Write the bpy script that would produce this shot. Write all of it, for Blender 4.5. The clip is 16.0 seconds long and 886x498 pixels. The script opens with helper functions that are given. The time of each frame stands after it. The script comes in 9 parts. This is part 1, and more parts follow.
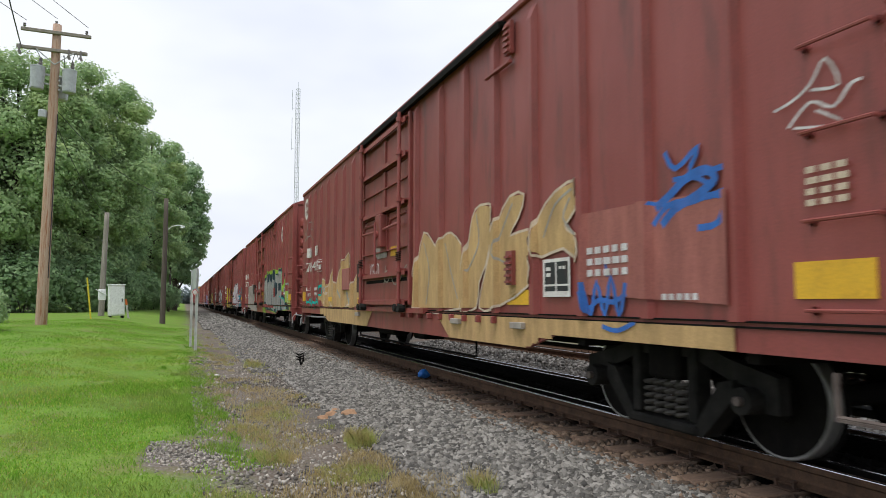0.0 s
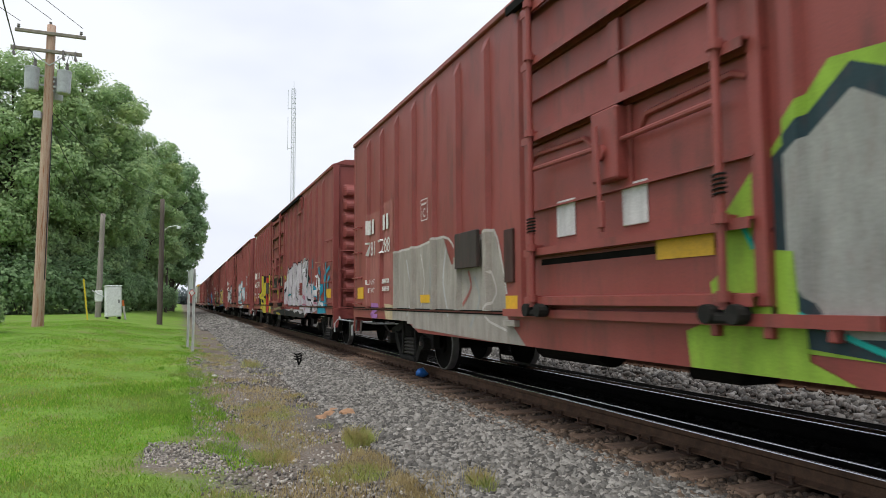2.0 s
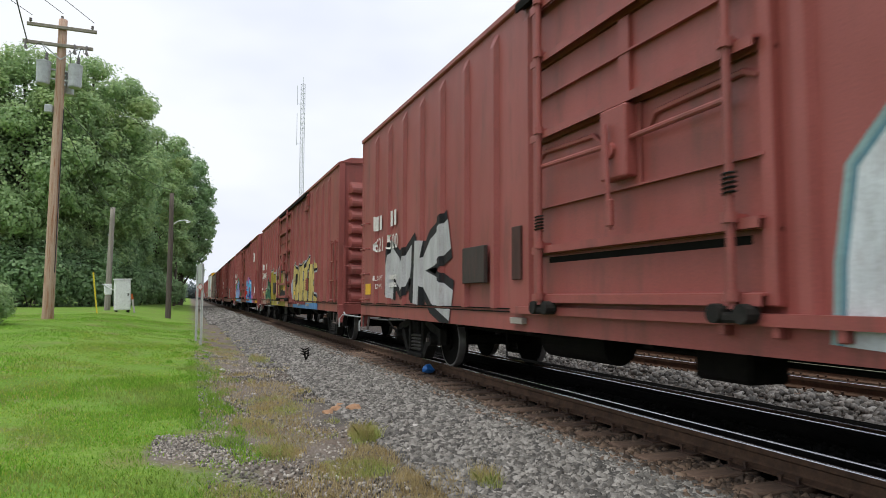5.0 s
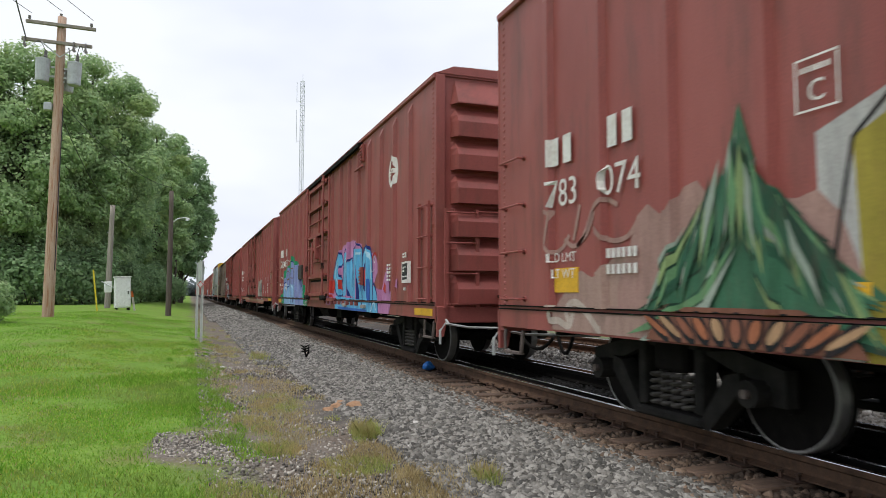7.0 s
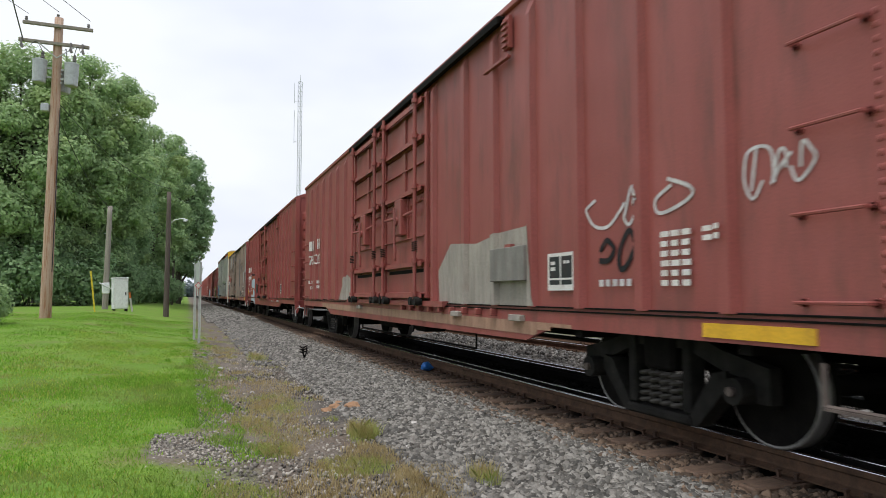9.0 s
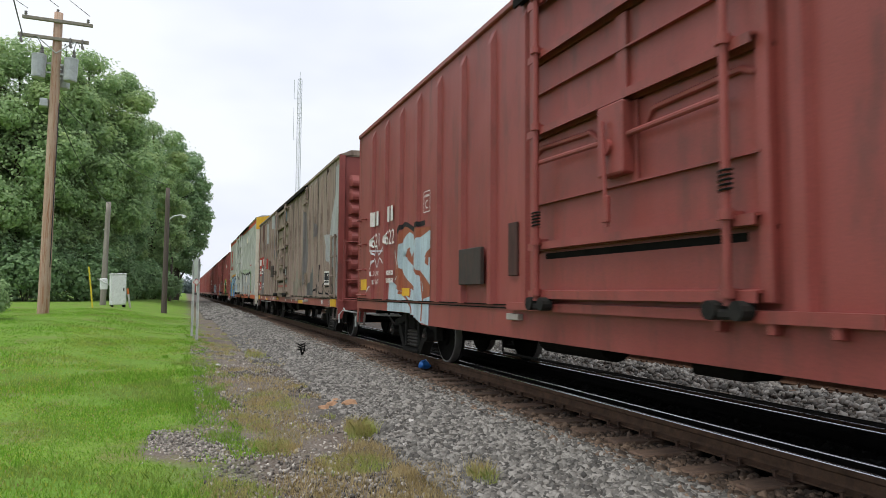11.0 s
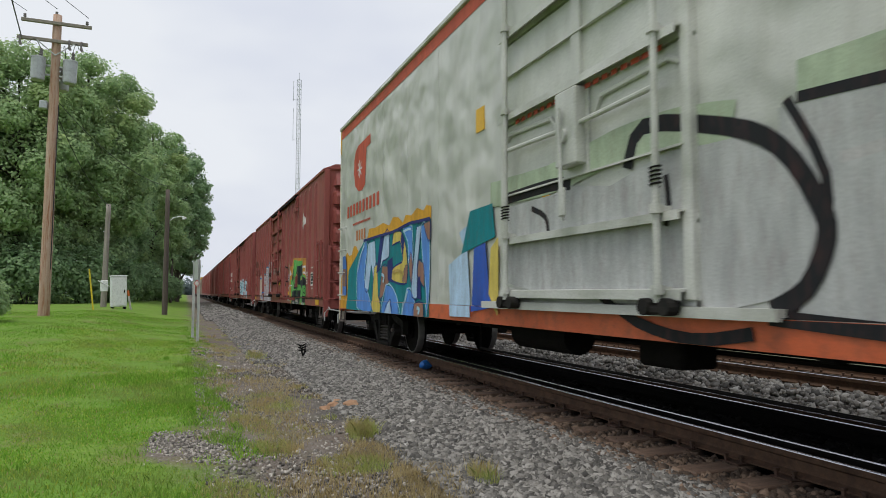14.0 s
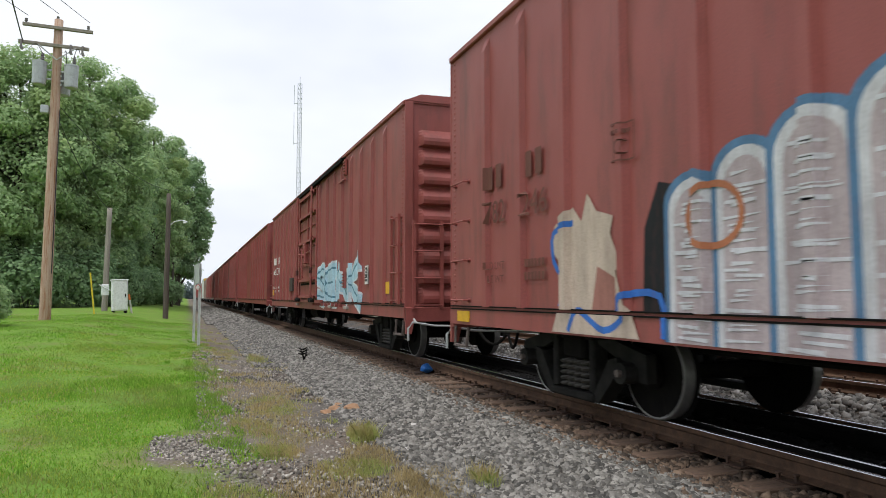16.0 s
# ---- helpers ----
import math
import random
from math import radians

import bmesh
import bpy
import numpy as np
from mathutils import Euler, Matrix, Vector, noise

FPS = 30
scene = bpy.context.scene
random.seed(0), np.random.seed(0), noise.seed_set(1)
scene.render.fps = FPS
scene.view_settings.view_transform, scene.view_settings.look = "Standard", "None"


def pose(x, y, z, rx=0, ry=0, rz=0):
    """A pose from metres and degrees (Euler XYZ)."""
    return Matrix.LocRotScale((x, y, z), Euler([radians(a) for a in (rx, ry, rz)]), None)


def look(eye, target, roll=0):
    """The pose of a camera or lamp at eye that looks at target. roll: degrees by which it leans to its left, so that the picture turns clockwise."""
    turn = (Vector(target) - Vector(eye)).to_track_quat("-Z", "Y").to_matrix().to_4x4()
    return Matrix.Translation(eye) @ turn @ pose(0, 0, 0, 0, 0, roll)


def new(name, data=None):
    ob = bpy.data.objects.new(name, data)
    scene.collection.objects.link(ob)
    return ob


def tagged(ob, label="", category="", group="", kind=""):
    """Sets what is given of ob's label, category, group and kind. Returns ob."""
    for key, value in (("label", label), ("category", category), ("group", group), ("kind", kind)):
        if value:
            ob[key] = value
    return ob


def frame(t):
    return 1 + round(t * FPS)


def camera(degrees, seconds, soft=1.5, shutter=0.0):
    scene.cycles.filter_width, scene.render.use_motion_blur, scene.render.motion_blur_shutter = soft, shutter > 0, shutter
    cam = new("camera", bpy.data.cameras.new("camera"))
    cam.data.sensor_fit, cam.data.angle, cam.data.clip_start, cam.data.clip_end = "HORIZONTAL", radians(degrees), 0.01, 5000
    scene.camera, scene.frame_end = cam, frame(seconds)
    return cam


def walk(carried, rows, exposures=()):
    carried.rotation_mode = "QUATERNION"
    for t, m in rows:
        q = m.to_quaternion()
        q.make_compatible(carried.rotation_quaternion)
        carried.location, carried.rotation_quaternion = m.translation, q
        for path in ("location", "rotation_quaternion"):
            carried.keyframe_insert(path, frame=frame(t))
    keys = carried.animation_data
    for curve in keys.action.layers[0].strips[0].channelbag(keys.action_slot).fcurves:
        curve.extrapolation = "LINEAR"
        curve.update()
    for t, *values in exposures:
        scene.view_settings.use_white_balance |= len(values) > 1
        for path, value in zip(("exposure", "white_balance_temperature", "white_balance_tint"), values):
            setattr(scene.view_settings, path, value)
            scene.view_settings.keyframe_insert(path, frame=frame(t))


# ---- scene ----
EYE = Vector((0.0, 0.0, 1.15))      # rail top is z = 0, the track runs along y
TRACK_X, SPEED = 4.95, 14.25        # centre of the near track, train speed in m/s
FAR_TRACK_X = 9.25
cam = camera(66.3, 16.0, soft=0.55, shutter=0.09)


def aim(yaw, pitch, roll):
    y, p = radians(yaw), radians(pitch)
    way = Vector((math.sin(y) * math.cos(p), math.cos(y) * math.cos(p), math.sin(p)))
    return look(EYE, EYE + way, roll)


# hand-held camera: seconds, yaw, pitch, roll
SWAY = [
    (0, 20.84, 4.46, 0.06),
    (0.5, 20.96, 4.38, -0.17),
    (1, 21.09, 4.35, -0.36),
    (1.5, 21.12, 4.38, -0.24),
    (2, 21.09, 4.35, -0.37),
    (2.5, 21.19, 4.33, -0.45),
    (3, 21.05, 4.10, -0.31),
    (3.5, 20.85, 4.11, -0.37),
    (4, 20.68, 4.14, 0.00),
    (6.5, 20.31, 3.91, 0.22),
    (7, 20.44, 3.82, 0.09),
    (7.5, 20.38, 3.78, 0.43),
    (8, 20.37, 3.77, 0.15),
    (8.5, 20.43, 3.86, -0.05),
    (9, 20.61, 3.85, -0.04),
    (11.5, 20.74, 3.70, 0.45),
    (12, 20.92, 3.69, 0.32),
    (12.5, 20.97, 3.70, 0.33),
    (13, 20.92, 3.69, 0.55),
    (13.5, 20.89, 3.69, 0.36),
    (14, 20.71, 3.72, 0.07),
    (14.5, 20.62, 3.72, 0.23),
    (15, 20.54, 3.75, 0.21),
    (15.5, 20.46, 3.91, 0.13),
    (16, 20.64, 4.00, -0.04)]
walk(cam, [(t, aim(y, p, r)) for t, y, p, r in SWAY], [(0, 0.17), (12.9, 0.17), (13.5, 0.02), (14.0, -0.10), (14.5, -0.13), (15.0, 0.0), (15.5, 0.19), (16, 0.20)])

# ---- light ----
world = bpy.data.worlds.new("overcast")
scene.world = world
world.use_nodes = True
wn, wl = world.node_tree.nodes, world.node_tree.links
wn.clear()
w_out = wn.new("ShaderNodeOutputWorld")
w_bg = wn.new("ShaderNodeBackground")
w_sky = wn.new("ShaderNodeTexSky")
w_sky.sky_type, w_sky.sun_disc = "NISHITA", False
w_sky.sun_elevation, w_sky.sun_rotation = radians(71), radians(235)
w_sky.air_density, w_sky.dust_density = 1.0, 4.0
w_scale = wn.new("ShaderNodeMix")
w_scale.data_type, w_scale.blend_type = "RGBA", "MULTIPLY"
w_scale.inputs[0].default_value = 1.0
w_scale.inputs[7].default_value = (0.06, 0.06, 0.06, 1)
w_geo = wn.new("ShaderNodeTexCoord")
w_map = wn.new("ShaderNodeMapping")
w_map.inputs["Scale"].default_value = (1.0, 1.0, 2.4)
w_noise = wn.new("ShaderNodeTexNoise")
w_noise.inputs["Scale"].default_value, w_noise.inputs["Detail"].default_value = 1.7, 4.0
w_ramp = wn.new("ShaderNodeValToRGB")
w_ramp.color_ramp.elements[0].position, w_ramp.color_ramp.elements[0].color = 0.34, (0.68, 0.73, 0.88, 1)
w_ramp.color_ramp.elements[1].position, w_ramp.color_ramp.elements[1].color = 0.66, (0.93, 0.965, 1.02, 1)
w_mix = wn.new("ShaderNodeMix")
w_mix.data_type = "RGBA"
w_mix.inputs[0].default_value = 0.92
wl.new(w_sky.outputs[0], w_scale.inputs[6])
wl.new(w_geo.outputs["Generated"], w_map.inputs[0])
wl.new(w_map.outputs[0], w_noise.inputs["Vector"])
wl.new(w_noise.outputs["Fac"], w_ramp.inputs[0])
wl.new(w_scale.outputs[2], w_mix.inputs[6])
wl.new(w_ramp.outputs[0], w_mix.inputs[7])
wl.new(w_mix.outputs[2], w_bg.inputs[0])
w_bg.inputs[1].default_value = 1.0
wl.new(w_bg.outputs[0], w_out.inputs[0])

sun = new("sun", bpy.data.lights.new("sun", "SUN"))
sun.data.energy, sun.data.angle, sun.data.color = 2.1, radians(35), (1.0, 0.97, 0.93)
sun.matrix_world = look((0, 0, 60), (17, 12, 0))


# ---- materials ----
def material(name, c1, c2, scale=6.0, rough=0.7, metal=0.0, bump=0.2, fine=60.0, stretch=(1, 1, 1), dirt=None, dirt_amount=0.45, spec=0.4, per_object=0.0):
    """Two-scale procedural surface: broad patches, fine grain with relief, and dirt in blotches."""
    m = bpy.data.materials.new(name)
    m.use_nodes = True
    n, l = m.node_tree.nodes, m.node_tree.links
    b = n["Principled BSDF"]
    tc = n.new("ShaderNodeTexCoord")
    mp = n.new("ShaderNodeMapping")
    mp.inputs["Scale"].default_value = stretch
    l.new(tc.outputs["Object"], mp.inputs[0])
    a = n.new("ShaderNodeTexNoise")
    a.inputs["Scale"].default_value, a.inputs["Detail"].default_value, a.inputs["Roughness"].default_value = scale, 6.0, 0.62
    g = n.new("ShaderNodeTexNoise")
    g.inputs["Scale"].default_value, g.inputs["Detail"].default_value = fine, 3.0
    l.new(mp.outputs[0], a.inputs["Vector"])
    l.new(tc.outputs["Object"], g.inputs["Vector"])
    mix = n.new("ShaderNodeMix")
    mix.data_type = "RGBA"
    mix.inputs[6].default_value, mix.inputs[7].default_value = (*c1, 1), (*c2, 1)
    r = n.new("ShaderNodeMapRange")
    r.inputs[1].default_value, r.inputs[2].default_value = 0.33, 0.67
    l.new(a.outputs["Fac"], r.inputs[0])
    l.new(r.outputs[0], mix.inputs[0])
    col = mix.outputs[2]
    if dirt:
        d = n.new("ShaderNodeTexNoise")
        d.inputs["Scale"].default_value, d.inputs["Detail"].default_value, d.inputs["Roughness"].default_value = scale * 2.7, 8.0, 0.7
        l.new(mp.outputs[0], d.inputs["Vector"])
        dr = n.new("ShaderNodeMapRange")
        dr.inputs[1].default_value, dr.inputs[2].default_value, dr.inputs[4].default_value = 0.5, 0.72, dirt_amount * 1.6
        l.new(d.outputs["Fac"], dr.inputs[0])
        m2 = n.new("ShaderNodeMix")
        m2.data_type = "RGBA"
        m2.inputs[7].default_value = (*dirt, 1)
        l.new(dr.outputs[0], m2.inputs[0])
        l.new(col, m2.inputs[6])
        col = m2.outputs[2]
    hv = n.new("ShaderNodeHueSaturation")
    l.new(col, hv.inputs["Color"])
    fv = n.new("ShaderNodeMapRange")
    fv.inputs[1].default_value, fv.inputs[2].default_value, fv.inputs[3].default_value, fv.inputs[4].default_value = 0.3, 0.7, 0.88, 1.12
    l.new(g.outputs["Fac"], fv.inputs[0])
    val = fv.outputs[0]
    if per_object:
        oi = n.new("ShaderNodeObjectInfo")
        pr = n.new("ShaderNodeMapRange")
        pr.inputs[3].default_value, pr.inputs[4].default_value = 1 - per_object, 1 + per_object
        l.new(oi.outputs["Random"], pr.inputs[0])
        mu = n.new("ShaderNodeMath")
        mu.operation = "MULTIPLY"
        l.new(val, mu.inputs[0])
        l.new(pr.outputs[0], mu.inputs[1])
        val = mu.outputs[0]
    l.new(val, hv.inputs["Value"])
    l.new(hv.outputs[0], b.inputs["Base Color"])
    b.inputs["Metallic"].default_value = metal
    rr = n.new("ShaderNodeMapRange")
    rr.inputs[3].default_value, rr.inputs[4].default_value = max(0.05, rough - 0.12), min(1.0, rough + 0.1)
    l.new(g.outputs["Fac"], rr.inputs[0])
    l.new(rr.outputs[0], b.inputs["Roughness"])
    b.inputs["Specular IOR Level"].default_value = spec
    if bump:
        bp = n.new("ShaderNodeBump")
        bp.inputs["Strength"].default_value, bp.inputs["Distance"].default_value = bump, 0.01
        l.new(g.outputs["Fac"], bp.inputs["Height"])
        l.new(bp.outputs[0], b.inputs["Normal"])
    return m


RED = [
    material("oxide_red_a", (0.228, 0.047, 0.039), (0.287, 0.068, 0.057), 0.8, 0.50, bump=0.10, stretch=(1, 1.6, 0.35), dirt=(0.11, 0.043, 0.035), dirt_amount=0.5, spec=0.42),
    material("oxide_red_b", (0.250, 0.060, 0.051), (0.308, 0.086, 0.074), 0.7, 0.52, bump=0.10, stretch=(1, 1.6, 0.3), dirt=(0.14, 0.055, 0.045), dirt_amount=0.55, spec=0.42),
    material("oxide_red_c", (0.224, 0.050, 0.043), (0.276, 0.070, 0.061), 0.9, 0.51, bump=0.10, stretch=(1, 1.8, 0.3), dirt=(0.10, 0.041, 0.034), dirt_amount=0.5, spec=0.42),
]
BROWN = material("weathered_taupe", (0.235, 0.178, 0.142), (0.33, 0.262, 0.215), 0.9, 0.62, bump=0.12, stretch=(1, 2.2, 0.3), dirt=(0.075, 0.044, 0.034), dirt_amount=0.75, spec=0.25)
REEFER = material("aged_white_paint", (0.44, 0.45, 0.41), (0.54, 0.55, 0.50), 0.7, 0.36, bump=0.05, stretch=(1, 1.4, 0.4), dirt=(0.34, 0.33, 0.28), dirt_amount=0.3)
def dented(m, scale, depth):
    """Broad shallow dents in sheet metal, under the fine relief."""
    n, l = m.node_tree.nodes, m.node_tree.links
    fine = next(k for k in n if k.bl_idname == "ShaderNodeBump")
    tc, ns, bp = n.new("ShaderNodeTexCoord"), n.new("ShaderNodeTexNoise"), n.new("ShaderNodeBump")
    ns.inputs["Scale"].default_value, ns.inputs["Detail"].default_value = scale, 1.5
    bp.inputs["Strength"].default_value, bp.inputs["Distance"].default_value = 0.8, depth
    l.new(tc.outputs["Object"], ns.inputs["Vector"])
    l.new(ns.outputs["Fac"], bp.inputs["Height"])
    l.new(bp.outputs[0], fine.inputs["Normal"])


dented(REEFER, 1.3, 0.22)
for _m in RED + [BROWN]:
    dented(_m, 1.1, 0.05)
CREAM = material("cream_paint", (0.62, 0.58, 0.47), (0.68, 0.64, 0.53), 1.2, 0.5, bump=0.05, dirt=(0.40, 0.33, 0.24), dirt_amount=0.25)
ORANGE = material("orange_paint", (0.50, 0.10, 0.035), (0.56, 0.13, 0.05), 2.0, 0.55, bump=0.06, dirt=(0.22, 0.075, 0.04), dirt_amount=0.5)
YELLOW = material("yellow_paint", (0.66, 0.37, 0.02), (0.72, 0.42, 0.03), 2.0, 0.5, bump=0.04, dirt=(0.40, 0.22, 0.03), dirt_amount=0.3)
GREY_SHEET = material("galvanised_roof", (0.34, 0.35, 0.35), (0.42, 0.43, 0.43), 2.0, 0.5, metal=0.4, bump=0.05, dirt=(0.2, 0.19, 0.18))
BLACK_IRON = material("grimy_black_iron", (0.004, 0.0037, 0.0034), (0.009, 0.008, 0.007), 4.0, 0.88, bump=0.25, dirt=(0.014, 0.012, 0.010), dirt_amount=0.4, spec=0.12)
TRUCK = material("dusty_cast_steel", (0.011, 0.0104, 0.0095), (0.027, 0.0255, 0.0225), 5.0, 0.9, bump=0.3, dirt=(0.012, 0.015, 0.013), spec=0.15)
SPRING_STEEL = material("dusty_spring_steel", (0.05, 0.046, 0.04), (0.09, 0.083, 0.073), 9.0, 0.8, bump=0.2)
STEP_IRON = material("worn_step_iron", (0.09, 0.07, 0.062), (0.15, 0.12, 0.105), 9.0, 0.7, metal=0.2, bump=0.2)
TREAD = material("polished_wheel_rim", (0.17, 0.165, 0.155), (0.24, 0.23, 0.22), 9.0, 0.45, metal=0.5, bump=0.05)
RAIL_SIDE = material("rusty_rail", (0.058, 0.036, 0.024), (0.11, 0.066, 0.042), 7.0, 0.88, bump=0.3, dirt=(0.13, 0.068, 0.038), spec=0.2)
RAIL_TOP = material("polished_rail_head", (0.45, 0.45, 0.46), (0.58, 0.58, 0.6), 3.0, 0.24, metal=1.0, bump=0.0, stretch=(6, 0.2, 1))
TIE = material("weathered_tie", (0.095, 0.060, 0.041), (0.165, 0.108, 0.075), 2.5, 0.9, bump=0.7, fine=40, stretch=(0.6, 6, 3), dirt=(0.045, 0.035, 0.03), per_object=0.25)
def train_shade(m, half):
    """Shade under the train, painted black into the middle of each tie."""
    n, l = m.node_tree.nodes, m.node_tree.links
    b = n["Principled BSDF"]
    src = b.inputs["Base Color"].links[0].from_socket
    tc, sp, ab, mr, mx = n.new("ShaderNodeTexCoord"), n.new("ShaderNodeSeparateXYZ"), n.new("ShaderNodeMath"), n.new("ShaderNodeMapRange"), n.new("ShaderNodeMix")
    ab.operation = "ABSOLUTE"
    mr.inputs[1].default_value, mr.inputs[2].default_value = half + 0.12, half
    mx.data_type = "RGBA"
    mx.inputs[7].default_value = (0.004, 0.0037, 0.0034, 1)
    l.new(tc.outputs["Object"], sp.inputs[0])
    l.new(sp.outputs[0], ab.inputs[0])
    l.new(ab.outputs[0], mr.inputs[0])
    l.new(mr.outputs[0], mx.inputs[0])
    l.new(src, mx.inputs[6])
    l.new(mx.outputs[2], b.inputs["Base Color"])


train_shade(TIE, 0.70)
SPIKE = material("rusty_spike_iron", (0.05, 0.03, 0.02), (0.09, 0.05, 0.032), 12.0, 0.85, bump=0.3)
POLE_WOOD = material("pole_wood", (0.36, 0.235, 0.17), (0.47, 0.345, 0.265), 1.2, 0.85, bump=0.5, fine=40, stretch=(5, 5, 0.25), dirt=(0.27, 0.10, 0.035), dirt_amount=0.95)
GREY_WOOD = material("grey_weathered_wood", (0.20, 0.18, 0.15), (0.30, 0.27, 0.235), 1.5, 0.9, bump=0.5, fine=40, stretch=(5, 5, 0.35))
DARK_WOOD = material("dark_pole_wood", (0.075, 0.06, 0.05), (0.12, 0.095, 0.08), 1.5, 0.9, bump=0.5, fine=40, stretch=(5, 5, 0.35))
TANK = material("transformer_grey", (0.36, 0.38, 0.40), (0.44, 0.46, 0.48), 3.0, 0.5, bump=0.05, dirt=(0.26, 0.26, 0.26))
ALU = material("bare_aluminium", (0.68, 0.69, 0.69), (0.78, 0.79, 0.79), 3.0, 0.5, metal=0.05, bump=0.05, dirt=(0.4, 0.4, 0.39))
GALV = material("galvanised_post", (0.36, 0.38, 0.37), (0.46, 0.48, 0.47), 5.0, 0.55, metal=0.3, bump=0.1)
TOWER = material("tower_steel", (0.42, 0.44, 0.47), (0.5, 0.52, 0.55), 2.0, 0.6, metal=0.2, bump=0.0)
WIRE = material("wire_black", (0.02, 0.02, 0.02), (0.035, 0.035, 0.035), 5.0, 0.6, bump=0.0)
WHITE = material("stencil_white", (0.62, 0.60, 0.57), (0.72, 0.70, 0.67), 3.0, 0.6, bump=0.04, dirt=(0.36, 0.24, 0.2), dirt_amount=0.3)
PORCELAIN = material("insulator_glaze", (0.13, 0.12, 0.12), (0.2, 0.18, 0.17), 9.0, 0.3, bump=0.0)
BLUE = material("blue_plastic", (0.02, 0.13, 0.42), (0.03, 0.17, 0.5), 9.0, 0.45, bump=0.1)
HI_YELLOW = material("marker_yellow", (0.62, 0.48, 0.03), (0.7, 0.55, 0.05), 9.0, 0.5, bump=0.0)
HI_ORANGE = material("marker_orange", (0.75, 0.18, 0.05), (0.8, 0.22, 0.06), 9.0, 0.5, bump=0.0)
PALE_POST = material("weathered_white_post", (0.50, 0.52, 0.50), (0.62, 0.63, 0.61), 5.0, 0.6, bump=0.1, dirt=(0.34, 0.34, 0.32), dirt_amount=0.3)
SIGN_RED = material("sign_red", (0.55, 0.05, 0.05), (0.6, 0.07, 0.06), 9.0, 0.5, bump=0.0)
BARK = material("bark", (0.055, 0.045, 0.036), (0.10, 0.085, 0.07), 3.0, 0.9, bump=0.8, fine=25, stretch=(3, 3, 0.5))


def leaf_material(name, c1, c2, c3, patch=None, patch_scale=0.8, cover=(0.45, 0.7)):
    m = bpy.data.materials.new(name)
    m.use_nodes = True
    n, l = m.node_tree.nodes, m.node_tree.links
    b = n["Principled BSDF"]
    g = n.new("ShaderNodeNewGeometry")
    rp = n.new("ShaderNodeValToRGB")
    rp.color_ramp.elements[0].color, rp.color_ramp.elements[1].color = (*c1, 1), (*c3, 1)
    e = rp.color_ramp.elements.new(0.55)
    e.color = (*c2, 1)
    l.new(g.outputs["Random Per Island"], rp.inputs[0])
    col = rp.outputs[0]
    if patch:
        tc, ns, mr, mp = n.new("ShaderNodeTexCoord"), n.new("ShaderNodeTexNoise"), n.new("ShaderNodeMapRange"), n.new("ShaderNodeMix")
        ns.inputs["Scale"].default_value, ns.inputs["Detail"].default_value = patch_scale, 5.0
        mr.inputs[1].default_value, mr.inputs[2].default_value = cover
        mp.data_type = "RGBA"
        mp.inputs[7].default_value = (*patch, 1)
        l.new(tc.outputs["Object"], ns.inputs["Vector"])
        l.new(ns.outputs["Fac"], mr.inputs[0])
        l.new(mr.outputs[0], mp.inputs[0])
        l.new(col, mp.inputs[6])
        col = mp.outputs[2]
    l.new(col, b.inputs["Base Color"])
    b.inputs["Roughness"].default_value = 0.75
    b.inputs["Specular IOR Level"].default_value = 0.1
    tr = n.new("ShaderNodeBsdfTranslucent")
    l.new(col, tr.inputs[0])
    mx = n.new("ShaderNodeMixShader")
    mx.inputs[0].default_value = 0.5
    l.new(b.outputs[0], mx.inputs[1])
    l.new(tr.outputs[0], mx.inputs[2])
    l.new(mx.outputs[0], n["Material Output"].inputs[0])
    return m


LEAF = leaf_material("broad_leaves", (0.31, 0.43, 0.23), (0.38, 0.51, 0.27), (0.47, 0.60, 0.31), (0.38, 0.46, 0.17), 0.35, (0.5, 0.75))
# LEAF darkened: shade put into the colour for rear trees and undergrowth
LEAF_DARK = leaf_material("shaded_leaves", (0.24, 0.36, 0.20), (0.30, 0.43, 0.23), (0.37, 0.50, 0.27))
GRASS = leaf_material("lawn_blades", (0.14, 0.31, 0.035), (0.23, 0.45, 0.05), (0.40, 0.60, 0.11), (0.32, 0.36, 0.12), 0.7, (0.48, 0.70))
YELLOW_GRASS = leaf_material("yellowing_blades", (0.34, 0.42, 0.06), (0.42, 0.50, 0.09), (0.52, 0.58, 0.14))
DRY_GRASS = leaf_material("dry_grass", (0.38, 0.30, 0.15), (0.52, 0.42, 0.21), (0.66, 0.55, 0.32))
WEED = leaf_material("weed_blades", (0.28, 0.36, 0.10), (0.42, 0.48, 0.14), (0.58, 0.58, 0.24), (0.52, 0.42, 0.2), 2.5, (0.4, 0.6))


